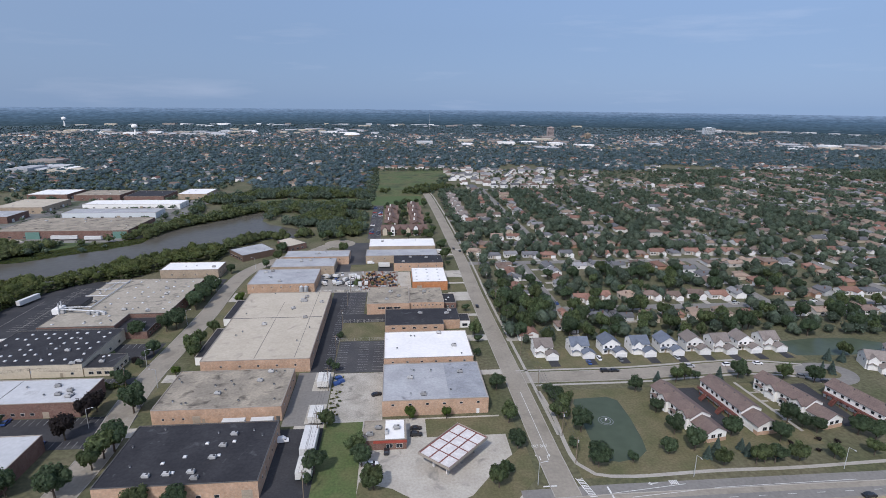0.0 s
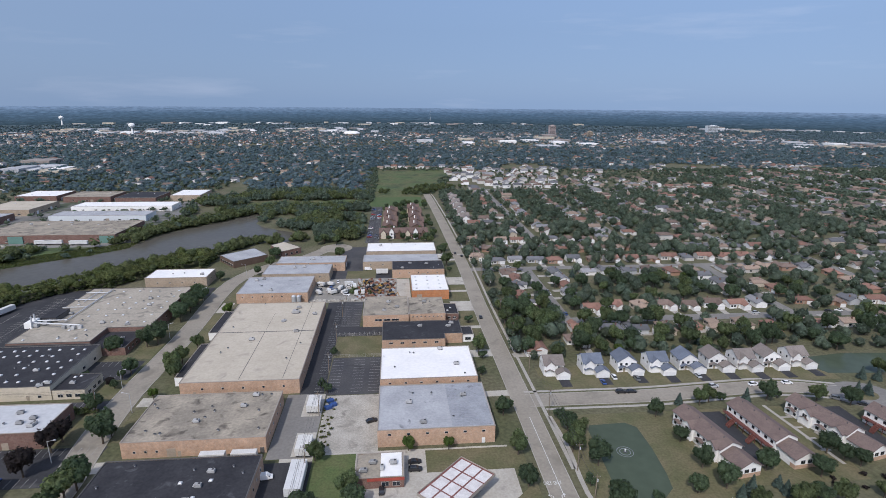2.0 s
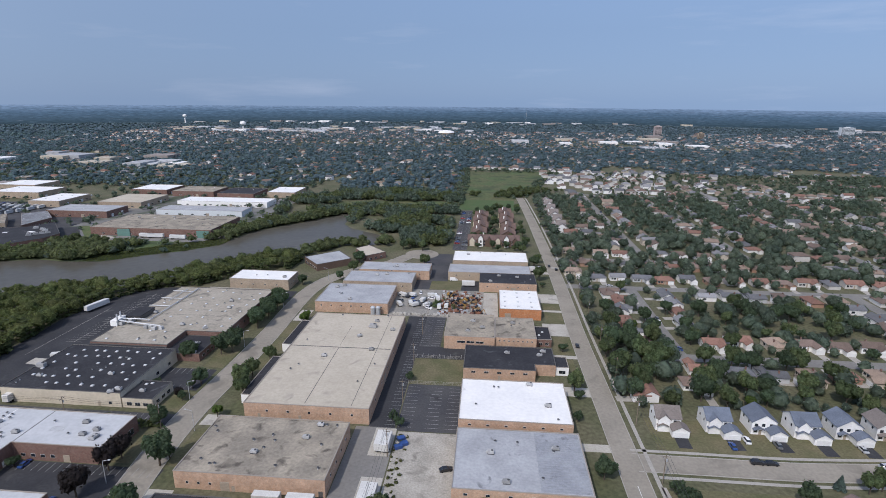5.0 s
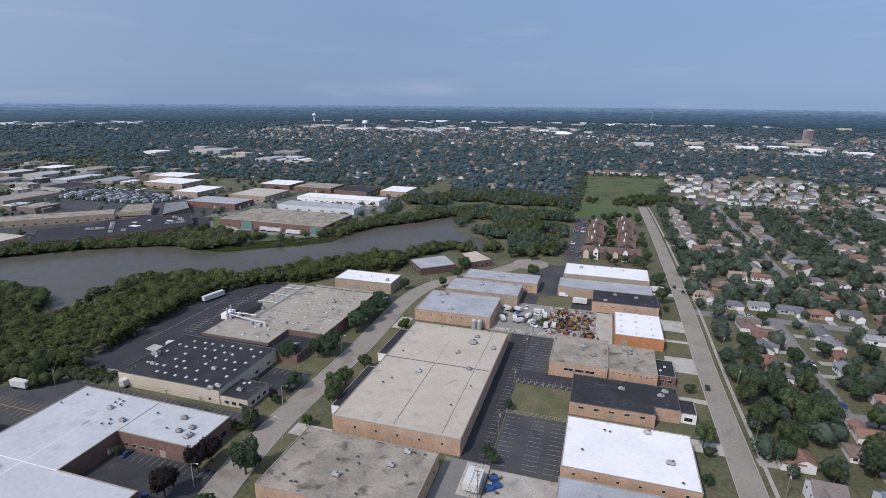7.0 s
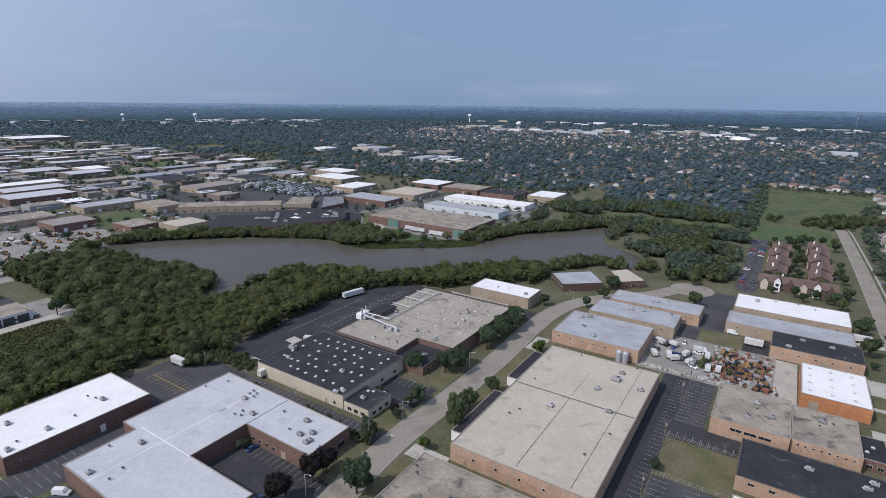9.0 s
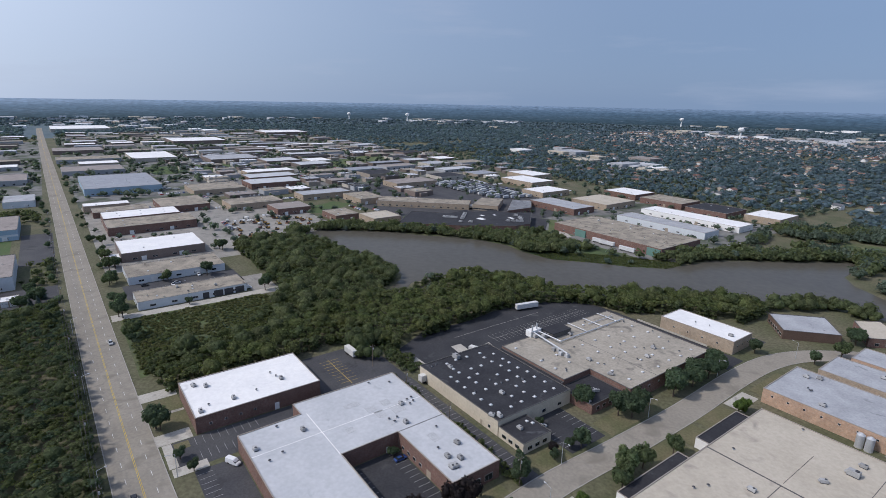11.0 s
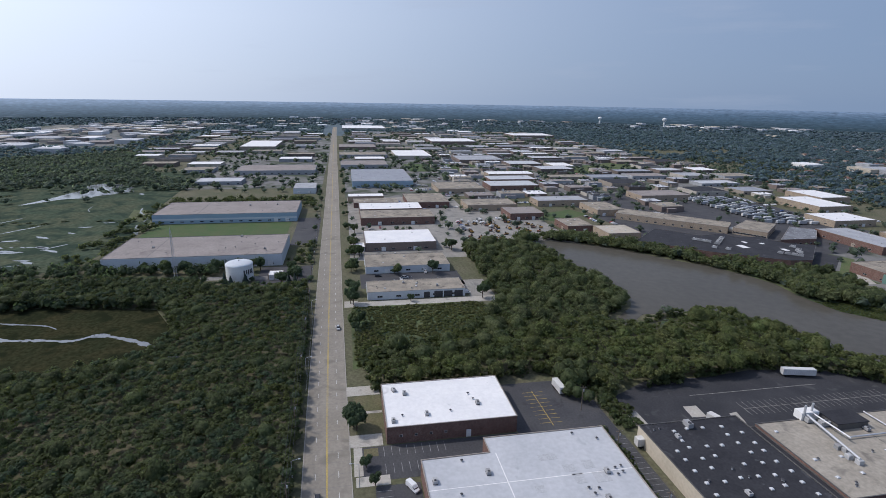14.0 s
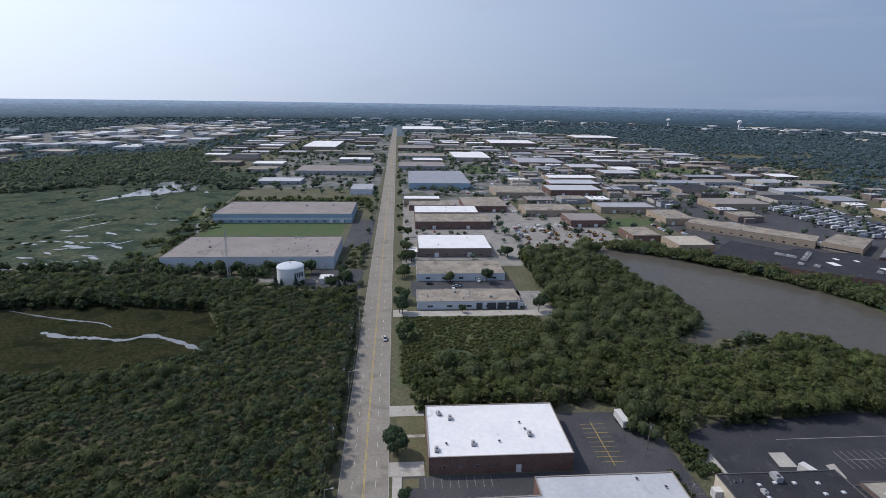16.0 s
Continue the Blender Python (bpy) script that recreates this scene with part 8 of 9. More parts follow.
def car(paint, kind):
    colour, m = paint
    nm = {"sedan": "car", "suv": "sport_utility_vehicle", "van": "van", "pickup": "pickup_truck"}[kind]
    e = tagged(empty(nm), "%s %s parked on pavement" % (colour, {"sedan": "saloon car", "suv": "sport utility car", "van": "panel van", "pickup": "pickup truck"}[kind]), "van" if kind == "van" else "car", "vehicles")
    if kind == "van":
        body = loft([(-2.7, 0.92, 0.45, 2.2, 0.85), (0.9, 0.96, 0.4, 2.25, 0.86), (1.9, 0.95, 0.4, 1.3, 0.85), (2.65, 0.88, 0.45, 1.0, 0.8)])
        cabin = loft([(0.95, 0.9, 1.3, 2.15, 0.83), (1.85, 0.9, 1.2, 1.36, 0.86)])
    else:
        h = 0.2 if kind != "sedan" else 0.0
        body = loft([(-2.3, 0.82, 0.4, 0.85 + h, 0.78), (-2.1, 0.9, 0.3, 0.95 + h, 0.82), (1.0, 0.92, 0.28, 0.98 + h, 0.84), (2.1, 0.88, 0.3, 0.82 + h, 0.78), (2.35, 0.78, 0.4, 0.7 + h, 0.7)])
        back = -2.1 if kind == "suv" else -1.75
        front = -0.4 if kind == "pickup" else back
        cabin = loft([(front, 0.82, 0.95 + h, 1.0 + h, 0.8), (front + 0.5, 0.8, 0.95 + h, 1.42 + h * 1.6, 0.64), (0.35, 0.8, 0.95 + h, 1.45 + h * 1.6, 0.64), (1.2, 0.8, 0.95 + h, 1.0 + h, 0.78)])
    part("body", body, m, e)
    part("glazing", cabin, M_GLASS, e, "dark glazing")
    if kind != "van":
        h = 0.2 if kind != "sedan" else 0.0
        r0 = (0.1 if kind == "pickup" else (back + 0.5))
        part("roof_panel", Geo().box(r0, 0.35, -0.62, 0.62, 1.44 + h * 1.6, 1.48 + h * 1.6), m, e)
    for x in (-1.45, 1.45):
        for y in (-0.82, 0.82):
            part("wheel", wheel_mesh(0.33, 0.24), None, e, "", pose(x, y, 0))
    return stock(e)


CARS = [car(PAINTS[i], k) for i, k in ((0, "sedan"), (1, "sedan"), (2, "suv"), (3, "sedan"), (4, "sedan"), (5, "suv"), (0, "suv"), (1, "suv"), (0, "pickup"), (2, "sedan"))]
VAN = car(PAINTS[0], "van")


def park(i, x, y, turn):
    return put(CARS[i], x, y, turn)


for i, x, y, t in ((0, -9.1, 160.4, 5), (5, -9.0, 158.2, 5), (1, -4.1, 167.2, 90), (1, 7.0, 180.5, 5), (7, 7.0, 176.5, 0), (1, -8.8, 206.6, 20), (1, -32.6, 216.7, 0), (1, 152.1, 132.6, 3), (6, 160.1, 222.0, 5), (0, 176.2, 222.3, -6), (1, 102.6, 220.2, 0), (7, 98.0, 220.2, 0), (1, 50.3, 307.3, 88), (1, 50.6, 444.4, 90), (1, 55.0, 436, 90), (1, -180.9, 119.2, 2), (2, -308.2, 124.6, 2), (3, -151, 196, 90), (3, -129, 180, 90), (5, 188, 208, -35), (1, 196, 203, -30), (2, -136, 249.6, 90), (4, 0.0, 172.5, 90), (6, 100, 233, 90), (3, 93.5, 229, 90), (5, 110, 231, 90), (9, 139.5, 231.5, 90), (2, 141, 221.8, 5)):
    park(i, x, y, t)
put(VAN, -42.8, 176, 10)
put(VAN, -181.5, 148.6, 30)
put(VAN, -19, 404, 5)
put(VAN, -352, 204.5, 80)
for k in range(26):
    park(int(rng.integers(10)), rng.choice([-22.6, -15.7]), 488 + 2.7 * int(rng.integers(1, 58)), 0 if k % 2 else 180)
for k in range(20):
    x0, x1, y0, y1 = ((-406, -380, 145, 200), (-700, -625, 190, 198), (-446, -434, 140, 200), (-546, -500, 150, 215))[k % 4]
    park(int(rng.integers(10)), rng.uniform(x0, x1), rng.uniform(y0, y1), rng.choice([0, 90]))
for x0, y0, x1, y1 in STREETS[:10]:
    for k in range(3):
        s = rng.random()
        ax = abs(x1 - x0) > abs(y1 - y0)
        park(int(rng.integers(10)), x0 + (x1 - x0) * s + (0 if ax else 2.6), y0 + (y1 - y0) * s + (2.6 if ax else 0), 0 if ax else 90)


def trailer(m, L, label, wheels=True):
    e = tagged(empty("semi_trailer"), label, "trailer", "trailers")
    part("box_body", Geo().box(-L / 2, L / 2, -1.28, 1.28, 1.15, 4.0, 0, 0.06), m, e)
    part("chassis", Geo().box(-L / 2 + 0.3, L / 2 - 0.3, -0.5, 0.5, 0.85, 1.15), M_DARK, e)
    g = Geo()
    for i in range(int(L / 0.9)):
        for y in (-1.3, 1.26):
            g.box(-L / 2 + 0.4 + i * 0.9, -L / 2 + 0.5 + i * 0.9, y, y + 0.04, 1.2, 3.95)
    tagged(part("rib", g, M_GALV, e, "upright side ribs"), kind="stuff")
    for x in (-L / 2 + 1.5, -L / 2 + 2.7):
        for y in (-0.95, 0.95):
            part("wheel", wheel_mesh(0.5, 0.5), None, e, "", pose(x, y, 0))
    for y in (-0.7, 0.7):
        part("landing_leg", Geo().box(L / 2 - 3.2, L / 2 - 3.05, y - 0.07, y + 0.07, 0, 1.0), M_DARK, e)
    return stock(e)


TRAIL = trailer(mat("trailer_white", (0.58, 0.58, 0.57), 0.5, 0.08, 3.0, 0.5), 14.6, "long white box trailer standing on a lot")
TRAIL2 = trailer(mat("container_pale", (0.58, 0.57, 0.54), 0.6, 0.1, 3.0, 0.5), 8.5, "white box trailer standing in a yard")
for x, y, t in ((-225.6, 330.5, 77), (-230.5, 217.2, 2), (-300, 494, 0), (-292, 493, 5), (-270, 491, 0), (-62.4, 186, 0), (-51.8, 186, 0)):
    put(TRAIL if x < -100 and x != -230.5 else TRAIL2, x, y, t)
for x, y, t in ((-33.4, 190, 90), (-30.7, 189.8, 90), (-32.6, 157.6, 90), (-29.9, 157.4, 90), (-189.5, 234, 90), (-196.5, 268, 20), (-8.5, 393, 0), (38.5, 430, 0)):
    put(TRAIL2, x, y, t)
for x, y, long in ((-33.6, 217.5, 0), (-30.9, 217.2, 0), (-33.3, 173, 1), (-30.6, 172.8, 1)):
    put(TRAIL if long else TRAIL2, x, y, 90)
g = Geo()
for k in range(90):
    x, y = -655 + (k // 5) * 8.5 + (k % 5) * 3, 562 + (k % 5) * 11 + rng.uniform(-1, 1)
    g.box(x - 1.25, x + 1.25, y - 4.2, y + 4.2, 0.9, 3.9, int(rng.integers(3)), 0.06)
    g.box(x - 1.0, x + 1.0, y - 3.9, y - 1.5, 0, 0.9, 3)
    g.box(x - 1.1, x + 1.1, y + 4.3, y + 6.2, 0.5, 2.6, int(rng.integers(3)), 0.2)
for k in range(26):
    x, y = -560 + k * 3.8, 460 + k * 1.75
    g.box(x - 1.25, x + 1.25, y - 5, y + 5, 0.9, 3.9, 2, 0.06)
    g.box(x - 1.0, x + 1.0, y - 4.7, y - 2.2, 0, 0.9, 3)
solo("far_parked_lorries", g, [PAINTS[2][1], PAINTS[5][1], MATS["container_pale"], M_TYRE], "close ranks of far parked pale lorries", "lorries", "stuff")


def machine(paint, label, boom):
    """Tracked digger or loader: tracks, body, cab and jointed arm."""
    e = tagged(empty("construction_machine"), label, "machine", "yard machines")
    for y in (-1.0, 1.0):
        part("track", Geo().box(-1.7, 1.7, y - 0.3, y + 0.3, 0, 0.8, 0, 0.15), M_DARK, e)
    part("body", Geo().box(-1.9, 1.0, -1.15, 1.15, 0.85, 1.9, 0, 0.15), paint, e)
    part("cab", Geo().box(0.1, 1.4, -1.1, 0.1, 1.0, 2.8, 0, 0.15), M_GLASS, e)
    if boom:
        part("boom", Geo().tube((0.9, 0.5, 1.6), (3.2, 0.5, 3.6), 0.26, 0.2, 6).tube((3.2, 0.5, 3.6), (4.6, 0.5, 1.4), 0.2, 0.14, 6), paint, e)
        part("bucket", Geo().box(4.1, 5.0, 0.0, 1.0, 0.5, 1.3, 0, 0.3), M_DARK, e)
    else:
        part("blade", Geo().box(1.9, 2.2, -1.5, 1.5, 0.1, 1.2, 0, 0.1), paint, e)
    return stock(e)


MACH = [machine(mat("machine_" + n, c, 0.6, 0.2, 1.5, 0.3), "%s tracked %s in a crowded yard" % (n, "digger" if b else "dozer"), b) for n, c, b in (("yellow", (0.34, 0.20, 0.05), 1), ("orange", (0.23, 0.105, 0.065), 0), ("rusty", (0.15, 0.075, 0.05), 1), ("yellow-brown", (0.22, 0.14, 0.06), 0))]


def truck(paint, label):
    e = tagged(empty("truck"), label, "truck", "yard trucks")
    part("cab", loft([(1.3, 1.1, 0.6, 2.5, 1.0), (2.6, 1.1, 0.6, 2.4, 1.0), (3.2, 1.05, 0.6, 1.5, 1.0)]), paint, e)
    part("windscreen", Geo().box(2.75, 2.95, -0.9, 0.9, 1.55, 2.15), M_GLASS, e)
    part("cargo_bed", Geo().box(-3.2, 1.1, -1.15, 1.15, 1.0, 2.7, 0, 0.05), MATS["container_pale"], e)
    for x in (-2.2, 2.2):
        for y in (-0.95, 0.95):
            part("wheel", wheel_mesh(0.45, 0.35), None, e, "", pose(x, y, 0))
    return stock(e)


TRUCKS = [truck(PAINTS[i][1], "%s-cabbed box truck in a yard" % PAINTS[i][0]) for i in (0, 2, 5)]
for k in range(28):
    x, y = rng.uniform(-21, 1), rng.uniform(342, 376)
    put(MACH[int(rng.integers(4))], x, y, rng.uniform(0, 360))
for k in range(11):
    put(TRUCKS[int(rng.integers(3))], -48 + (k % 6) * 5.6 + rng.uniform(-2.2, 2.2), 352 + (k // 6) * 14 + rng.uniform(-5, 5), rng.uniform(0, 180))
for k in range(12):
    park(int(rng.integers(10)), rng.uniform(-52, -28), rng.uniform(348, 378), rng.uniform(0, 360))
for k in range(52):
    x, y = rng.uniform(-560, -478), rng.uniform(238, 318)
    if free(x, y, 2):
        put(MACH[int(rng.integers(4))] if k % 6 else TRUCKS[int(rng.integers(3))], x, y, rng.uniform(0, 360))
for k in range(12):
    put(TRUCKS[int(rng.integers(3))], rng.uniform(-860, -700), rng.uniform(226, 244), 90)
g = Geo()
for k in range(200):
    x, y, s = rng.uniform(-24, 1), rng.uniform(341, 382), rng.uniform(0.25, 1.0)
    g.box(x - s, x + s, y - s * 0.6, y + s * 0.6, 0, s * 1.3, int(rng.integers(4)))
solo("scrap_heap", g, [MATS["machine_rusty"], MATS["machine_orange"], M_GALV, M_CONC], "heaps of rusty machine parts in a yard", "scrap", "stuff")
g = Geo()
for k in range(40):
    x, s = rng.uniform(-50, -12), rng.uniform(0.4, 1.3)
    g.add([tuple(p * (s, s * 0.8, s * 0.7) + np.array((x, 340.5 + rng.uniform(-1.4, 1.4), 0.3))) for p in O1[0] * (1 + rng.uniform(-0.2, 0.2, (len(O1[0]), 1)))], [tuple(map(int, f)) for f in O1[1]])
solo("rubble_heap", g, M_CONC, "row of pale rubble and sand heaps", "rubble", "stuff")
for x, y, c in ((-26.5, 222, 3), (-25, 219, 3), (-26.8, 217, 3)):
    solo("dumpster", Geo().box(-1.4, 1.4, -0.9, 0.9, 0.15, 1.4, 0, 0.12), PAINTS[3][1], "blue steel waste bin on gravel", "bin", m=pose(x, y, 0, 0, 0, 30))

# ---- rooftop equipment ----
def roof_unit(s, label):
    e = tagged(empty("rooftop_unit"), label, "air conditioner", "rooftop units")
    part("base", Geo().box(-1.1 * s, 1.1 * s, -0.7 * s, 0.7 * s, 0, 0.25), M_DARK, e)
    part("casing", Geo().box(-1.05 * s, 1.05 * s, -0.65 * s, 0.65 * s, 0.25, 1.25 * s, 0, 0.06), M_UNIT, e)
    part("fan", Geo().tube((0.45 * s, 0, 1.25 * s), (0.45 * s, 0, 1.4 * s), 0.4 * s, 0.36 * s, 12), M_DARK, e)
    part("intake_hood", Geo().add([(-1.05 * s, -0.5 * s, 0.5), (-1.05 * s, 0.5 * s, 0.5), (-1.6 * s, 0.5 * s, 0.5), (-1.6 * s, -0.5 * s, 0.5), (-1.05 * s, -0.5 * s, 1.1 * s), (-1.05 * s, 0.5 * s, 1.1 * s)], [(0, 1, 2, 3), (3, 2, 5, 4), (0, 3, 4), (1, 5, 2)]), M_UNIT, e)
    return stock(e)


def vent():
    e = tagged(empty("roof_vent"), "small round metal roof vent", "vent", "roof vents")
    part("pipe", Geo().tube((0, 0, 0), (0, 0, 0.6), 0.25, 0.25, 10), M_GALV, e)
    part("cap", Geo().tube((0, 0, 0.6), (0, 0, 0.85), 0.5, 0.2, 10), M_DARK, e)
    return stock(e)


UNIT, UNIT2, VENT = roof_unit(1.0, "grey rooftop air-conditioning unit"), roof_unit(1.6, "large grey rooftop air-conditioning unit"), vent()


def on_roof(o, x, y, z, t=0.0):
    ob = put(o, x, y, t)
    ob.location.z = z + 0.25
    return ob


for x, y, z, t in ((-58, 172.5, 6.05, 0), (-60, 166, 6.05, 0), (-61.5, 159.5, 6.05, 0), (-66, 152.5, 6.05, 0), (-79.5, 151.5, 6.05, 0), (-140, 212, 6.25, 10), (-136, 205, 6.25, 0), (-133, 208, 6.25, 0), (-131, 203, 6.25, 0), (-230, 147, 6.35, 20), (-227, 151, 6.35, 0), (-216, 178, 6.35, 0), (-58.8, 294, 6.35, 40), (-43.8, 303, 6.35, 0), (-54, 313, 6.35, 0), (-146, 233, 5.95, 30), (-143.8, 235, 5.95, 0), (-136, 238, 3.95, 0), (-137, 283, 3.75, 60), (-134, 274, 3.75, 0), (-140, 296, 6.05, 30), (22, 253, 7.05, 0), (6, 208, 6.55, 0), (28, 212, 6.55, 0), (14, 285, 5.15, 0), (29, 284, 5.15, 20), (31, 288, 5.15, 0), (-3, 318, 6.55, 0), (18, 318, 6.15, 0), (2, 310, 6.55, 0), (-90, 365, 6.05, 0), (-86, 368, 6.05, 0), (-70, 392, 6.05, 0), (-60, 413, 6.05, 0), (24, 396, 6.05, 0), (12, 398, 6.05, 0), (-7, 176, 3.75, 0), (-4, 173, 3.75, 90), (-10, 172, 3.75, 0), (7.8 - 8, 175, 4.25, 0)):
    on_roof(UNIT, x, y, z, t)
for x, y, z, t in ((-54.5, 305.6, 6.35, 0), (-138, 280, 3.75, 45), (-186, 296, 6.05, 0), (-182.5, 300, 6.05, 90), (-190, 250, 5.95, 0), (-437, 425, 5.55, 47), (-434, 427, 5.55, 47), (-431, 430, 5.55, 47), (-428, 432, 5.55, 47), (-438, 452, 5.55, 47), (-433, 447, 5.55, 47), (-429, 443, 5.55, 47), (-425, 439, 5.55, 47), (-421, 435, 5.55, 47), (-411, 425, 5.55, 47), (-405, 433, 5.55, 47), (-389, 467, 5.55, 47), (-386, 471, 5.55, 47), (-392, 486, 5.55, 47), (-388, 484, 5.55, 47), (-380, 477, 5.55, 47), (-383, 474, 5.55, 47), (-395, 489, 5.55, 47), (-404, 492, 5.55, 47)):
    on_roof(UNIT2, x, y, z, t)
for x0, x1, y0, y1, z, n in ((-93, -47, 192, 220, 6.05, 26), (-88, -43, 234, 322, 6.35, 14), (-92, -46, 149, 178, 6.05, 12), (-4, 35, 192, 219, 6.55, 8), (-4, 34, 228, 256, 7.05, 8), (-194, -159, 178, 216, 6.25, 16), (-184, -130, 154, 174, 6.25, 10), (-155, -128, 200, 216, 6.25, 5), (-233, -207, 145, 188, 6.35, 10), (-194, -144, 232, 262, 5.95, 14), (-186, -152, 276, 352, 6.05, 16), (-150, -130, 294, 352, 6.05, 12), (-17, 26, 302, 325, 6.15, 9), (-96, -56, 344, 371, 6.05, 8), (-88, -40, 380, 420, 6.05, 8), (0, 34, 385, 402, 6.05, 6), (-21, 31, 432, 458, 6.95, 8), (-164, -129, 374, 388, 6.55, 4), (-485, -430, -30, 80, 8.55, 24), (-636, -580, -44, 78, 8.55, 14), (-375, -349, 145, 200, 4.75, 16), (-355, -245, 500, 554, 8.55, 18)):
    for k in range(n):
        if k % 3 == 1:
            continue
        on_roof(VENT if k % 9 else UNIT, rng.uniform(x0, x1), rng.uniform(y0, y1), z, rng.uniform(0, 360) if k % 9 else 0)


def duct_plant():
    e = tagged(empty("roof_ductwork", -178, 300, 6.3), "white rooftop extraction plant with long silver ducts", "ductwork")
    penthouse = part("penthouse", Geo().box(-9, -1, 2, 15, 0, 2.4), M_CAPD, e, "dark flat penthouse")
    part("penthouse_roof", Geo().box(-9.2, -0.8, 1.8, 15.2, 2.4, 2.65), R_BLACK, penthouse, "black tar roof")
    part("plant_box", Geo().box(-12, -8.5, -6, 1.5, 0, 3.0), W_WHITE, e, "white plant enclosure")
    for a, b, r in (((-10, -4, 2.6), (16, -7, 1.8), 0.42), ((-10, -1, 2.4), (6, 0, 2.0), 0.34), ((4, 1, 0.8), (4, 52, 0.8), 0.3), ((-2, 30, 0.8), (-2, 50, 0.8), 0.24), ((-9, 22, 0.8), (4, 22, 0.8), 0.26), ((-9, 34, 0.8), (4, 34, 0.8), 0.26), ((-9, 46, 0.8), (4, 46, 0.8), 0.26)):
        part("duct", Geo().tube(a, b, r, r, 10), M_GALV, e)
    for x, y in ((-9.5, -1), (-8.6, -5)):
        part("stack", Geo().tube((x, y, 2), (x, y, 6.2), 0.4, 0.4, 10), M_GALV, e)
    for x, y in ((8, -7), (10, -6), (13, -8), (16, -7)):
        part("blower", Geo().box(x - 0.9, x + 0.9, y - 0.9, y + 0.9, 0, 1.7, 0, 0.2), M_UNIT, e)


duct_plant()
for x, y in ((-61.5, 337), (-58.5, 337)):
    e = tagged(empty("silo", x, y), "round galvanised storage tank beside a wall", "tank", "tanks")
    part("shell", Geo().tube((0, 0, 0.3), (0, 0, 5.2), 1.35, 1.35, 20), M_GALV, e)
    part("lid", Geo().tube((0, 0, 5.2), (0, 0, 6.0), 1.4, 0.25, 20), M_GALV, e)
    part("skirt", Geo().tube((0, 0, 0), (0, 0, 0.3), 1.4, 1.4, 20), M_CONC, e)


# ---- tanks, masts, towers ----
def reservoir():
    e = tagged(empty("water_reservoir", -401, 59), "white cylindrical water reservoir with a dark lettering band", "tank")
    part("shell", Geo().tube((0, 0, 0), (0, 0, 10.5), 8.8, 8.8, 40), W_WHITE, e)
    g = Geo()
    for k in range(5):
        a, b = k * 0.3, (k + 1) * 0.3
        g.tube((0, 0, 10.5 + 2.2 * math.sin(a)), (0, 0, 10.5 + 2.2 * math.sin(b)), 9.0 * math.cos(a), 9.0 * math.cos(min(b, 1.5)), 40, cap=k == 4)
    part("dome", g, W_PALE, e, "pale bluish domed lid")
    g = Geo()
    for i in range(5):
        a = 0.5 + i * 0.17
        g.box(8.82 * math.cos(a) - 0.1, 8.82 * math.cos(a) + 0.12, 8.82 * math.sin(a) - 0.6, 8.82 * math.sin(a) + 0.6, 4.6 + 0.5 * (i % 2), 8.0)
    part("marking", g, M_CAPD, e, "dark bars of an emblem")
    part("vent", Geo().tube((0, 0, 12.4), (0, 0, 13.4), 0.5, 0.4, 10), M_GALV, e)


reservoir()


def lattice_mast(x, y, h, w0, w1, m, label):
    e = tagged(empty("lattice_mast", x, y), label, "mast")
    n = int(h / 3)
    for k in range(3):
        a = 2.094 * k
        part("leg", Geo().tube((w0 * math.cos(a), w0 * math.sin(a), 0), (w1 * math.cos(a), w1 * math.sin(a), h), 0.12, 0.1, 6), m, e)
    g = Geo()
    for i in range(n):
        z0, z1 = h * i / n, h * (i + 1) / n
        r0, r1 = w0 + (w1 - w0) * i / n, w0 + (w1 - w0) * (i + 1) / n
        for k in range(3):
            a, b = 2.094 * k, 2.094 * (k + 1)
            g.tube((r0 * math.cos(a), r0 * math.sin(a), z0), (r1 * math.cos(b), r1 * math.sin(b), z1), 0.06, 0.06, 4, cap=False)
    part("lacing", g, m, e)
    part("antenna", Geo().tube((0, 0, h - 2), (0, 0, h + 4), 0.08, 0.05, 6), m, e)


lattice_mast(-409, 16, 33, 1.2, 0.5, M_GALV, "slim grey lattice radio mast behind trees")
lattice_mast(180, 2720, 82, 1.6, 0.9, M_GALV, "tall thin grey radio mast over far trees")


def water_tower(x, y, h, label):
    e = tagged(empty("water_tower", x, y), label, "water tower", "water towers")
    part("stem", Geo().tube((0, 0, 0), (0, 0, h * 0.62), 4.5, 2.4, 16), W_WHITE, e)
    g = Geo()
    prof = [(2.4, 0.60), (8.0, 0.68), (10.5, 0.78), (10.2, 0.88), (7.0, 0.96), (0.6, 1.0)]
    for (r0, z0), (r1, z1) in zip(prof, prof[1:]):
        g.tube((0, 0, z0 * h), (0, 0, z1 * h), r0, r1, 20, cap=z1 == 1.0)
    part("bowl", g, W_WHITE, e)


water_tower(-926, 2053, 43, "white water tower over far trees")
water_tower(-2494, 1689, 46, "pale bulbous water tower in the distance")
water_tower(-1596, 2820, 46, "slim white far water tower")
water_tower(-2800, 1500, 40, "second pale far water tower")


def dome_hall():
    e = tagged(empty("domed_hall", -158, 2112), "large white domed hall above far trees", "hall")
    part("wall", Geo().tube((0, 0, 0), (0, 0, 7), 30, 30, 32), W_TAN, e)
    g = Geo()
    for k in range(6):
        a, b = k * 0.25, (k + 1) * 0.25
        g.tube((0, 0, 7 + 9 * math.sin(a)), (0, 0, 7 + 9 * math.sin(b)), 31 * math.cos(a), 31 * math.cos(b), 32, cap=k == 5)
    part("dome", g, R_WHITE, e)


dome_hall()


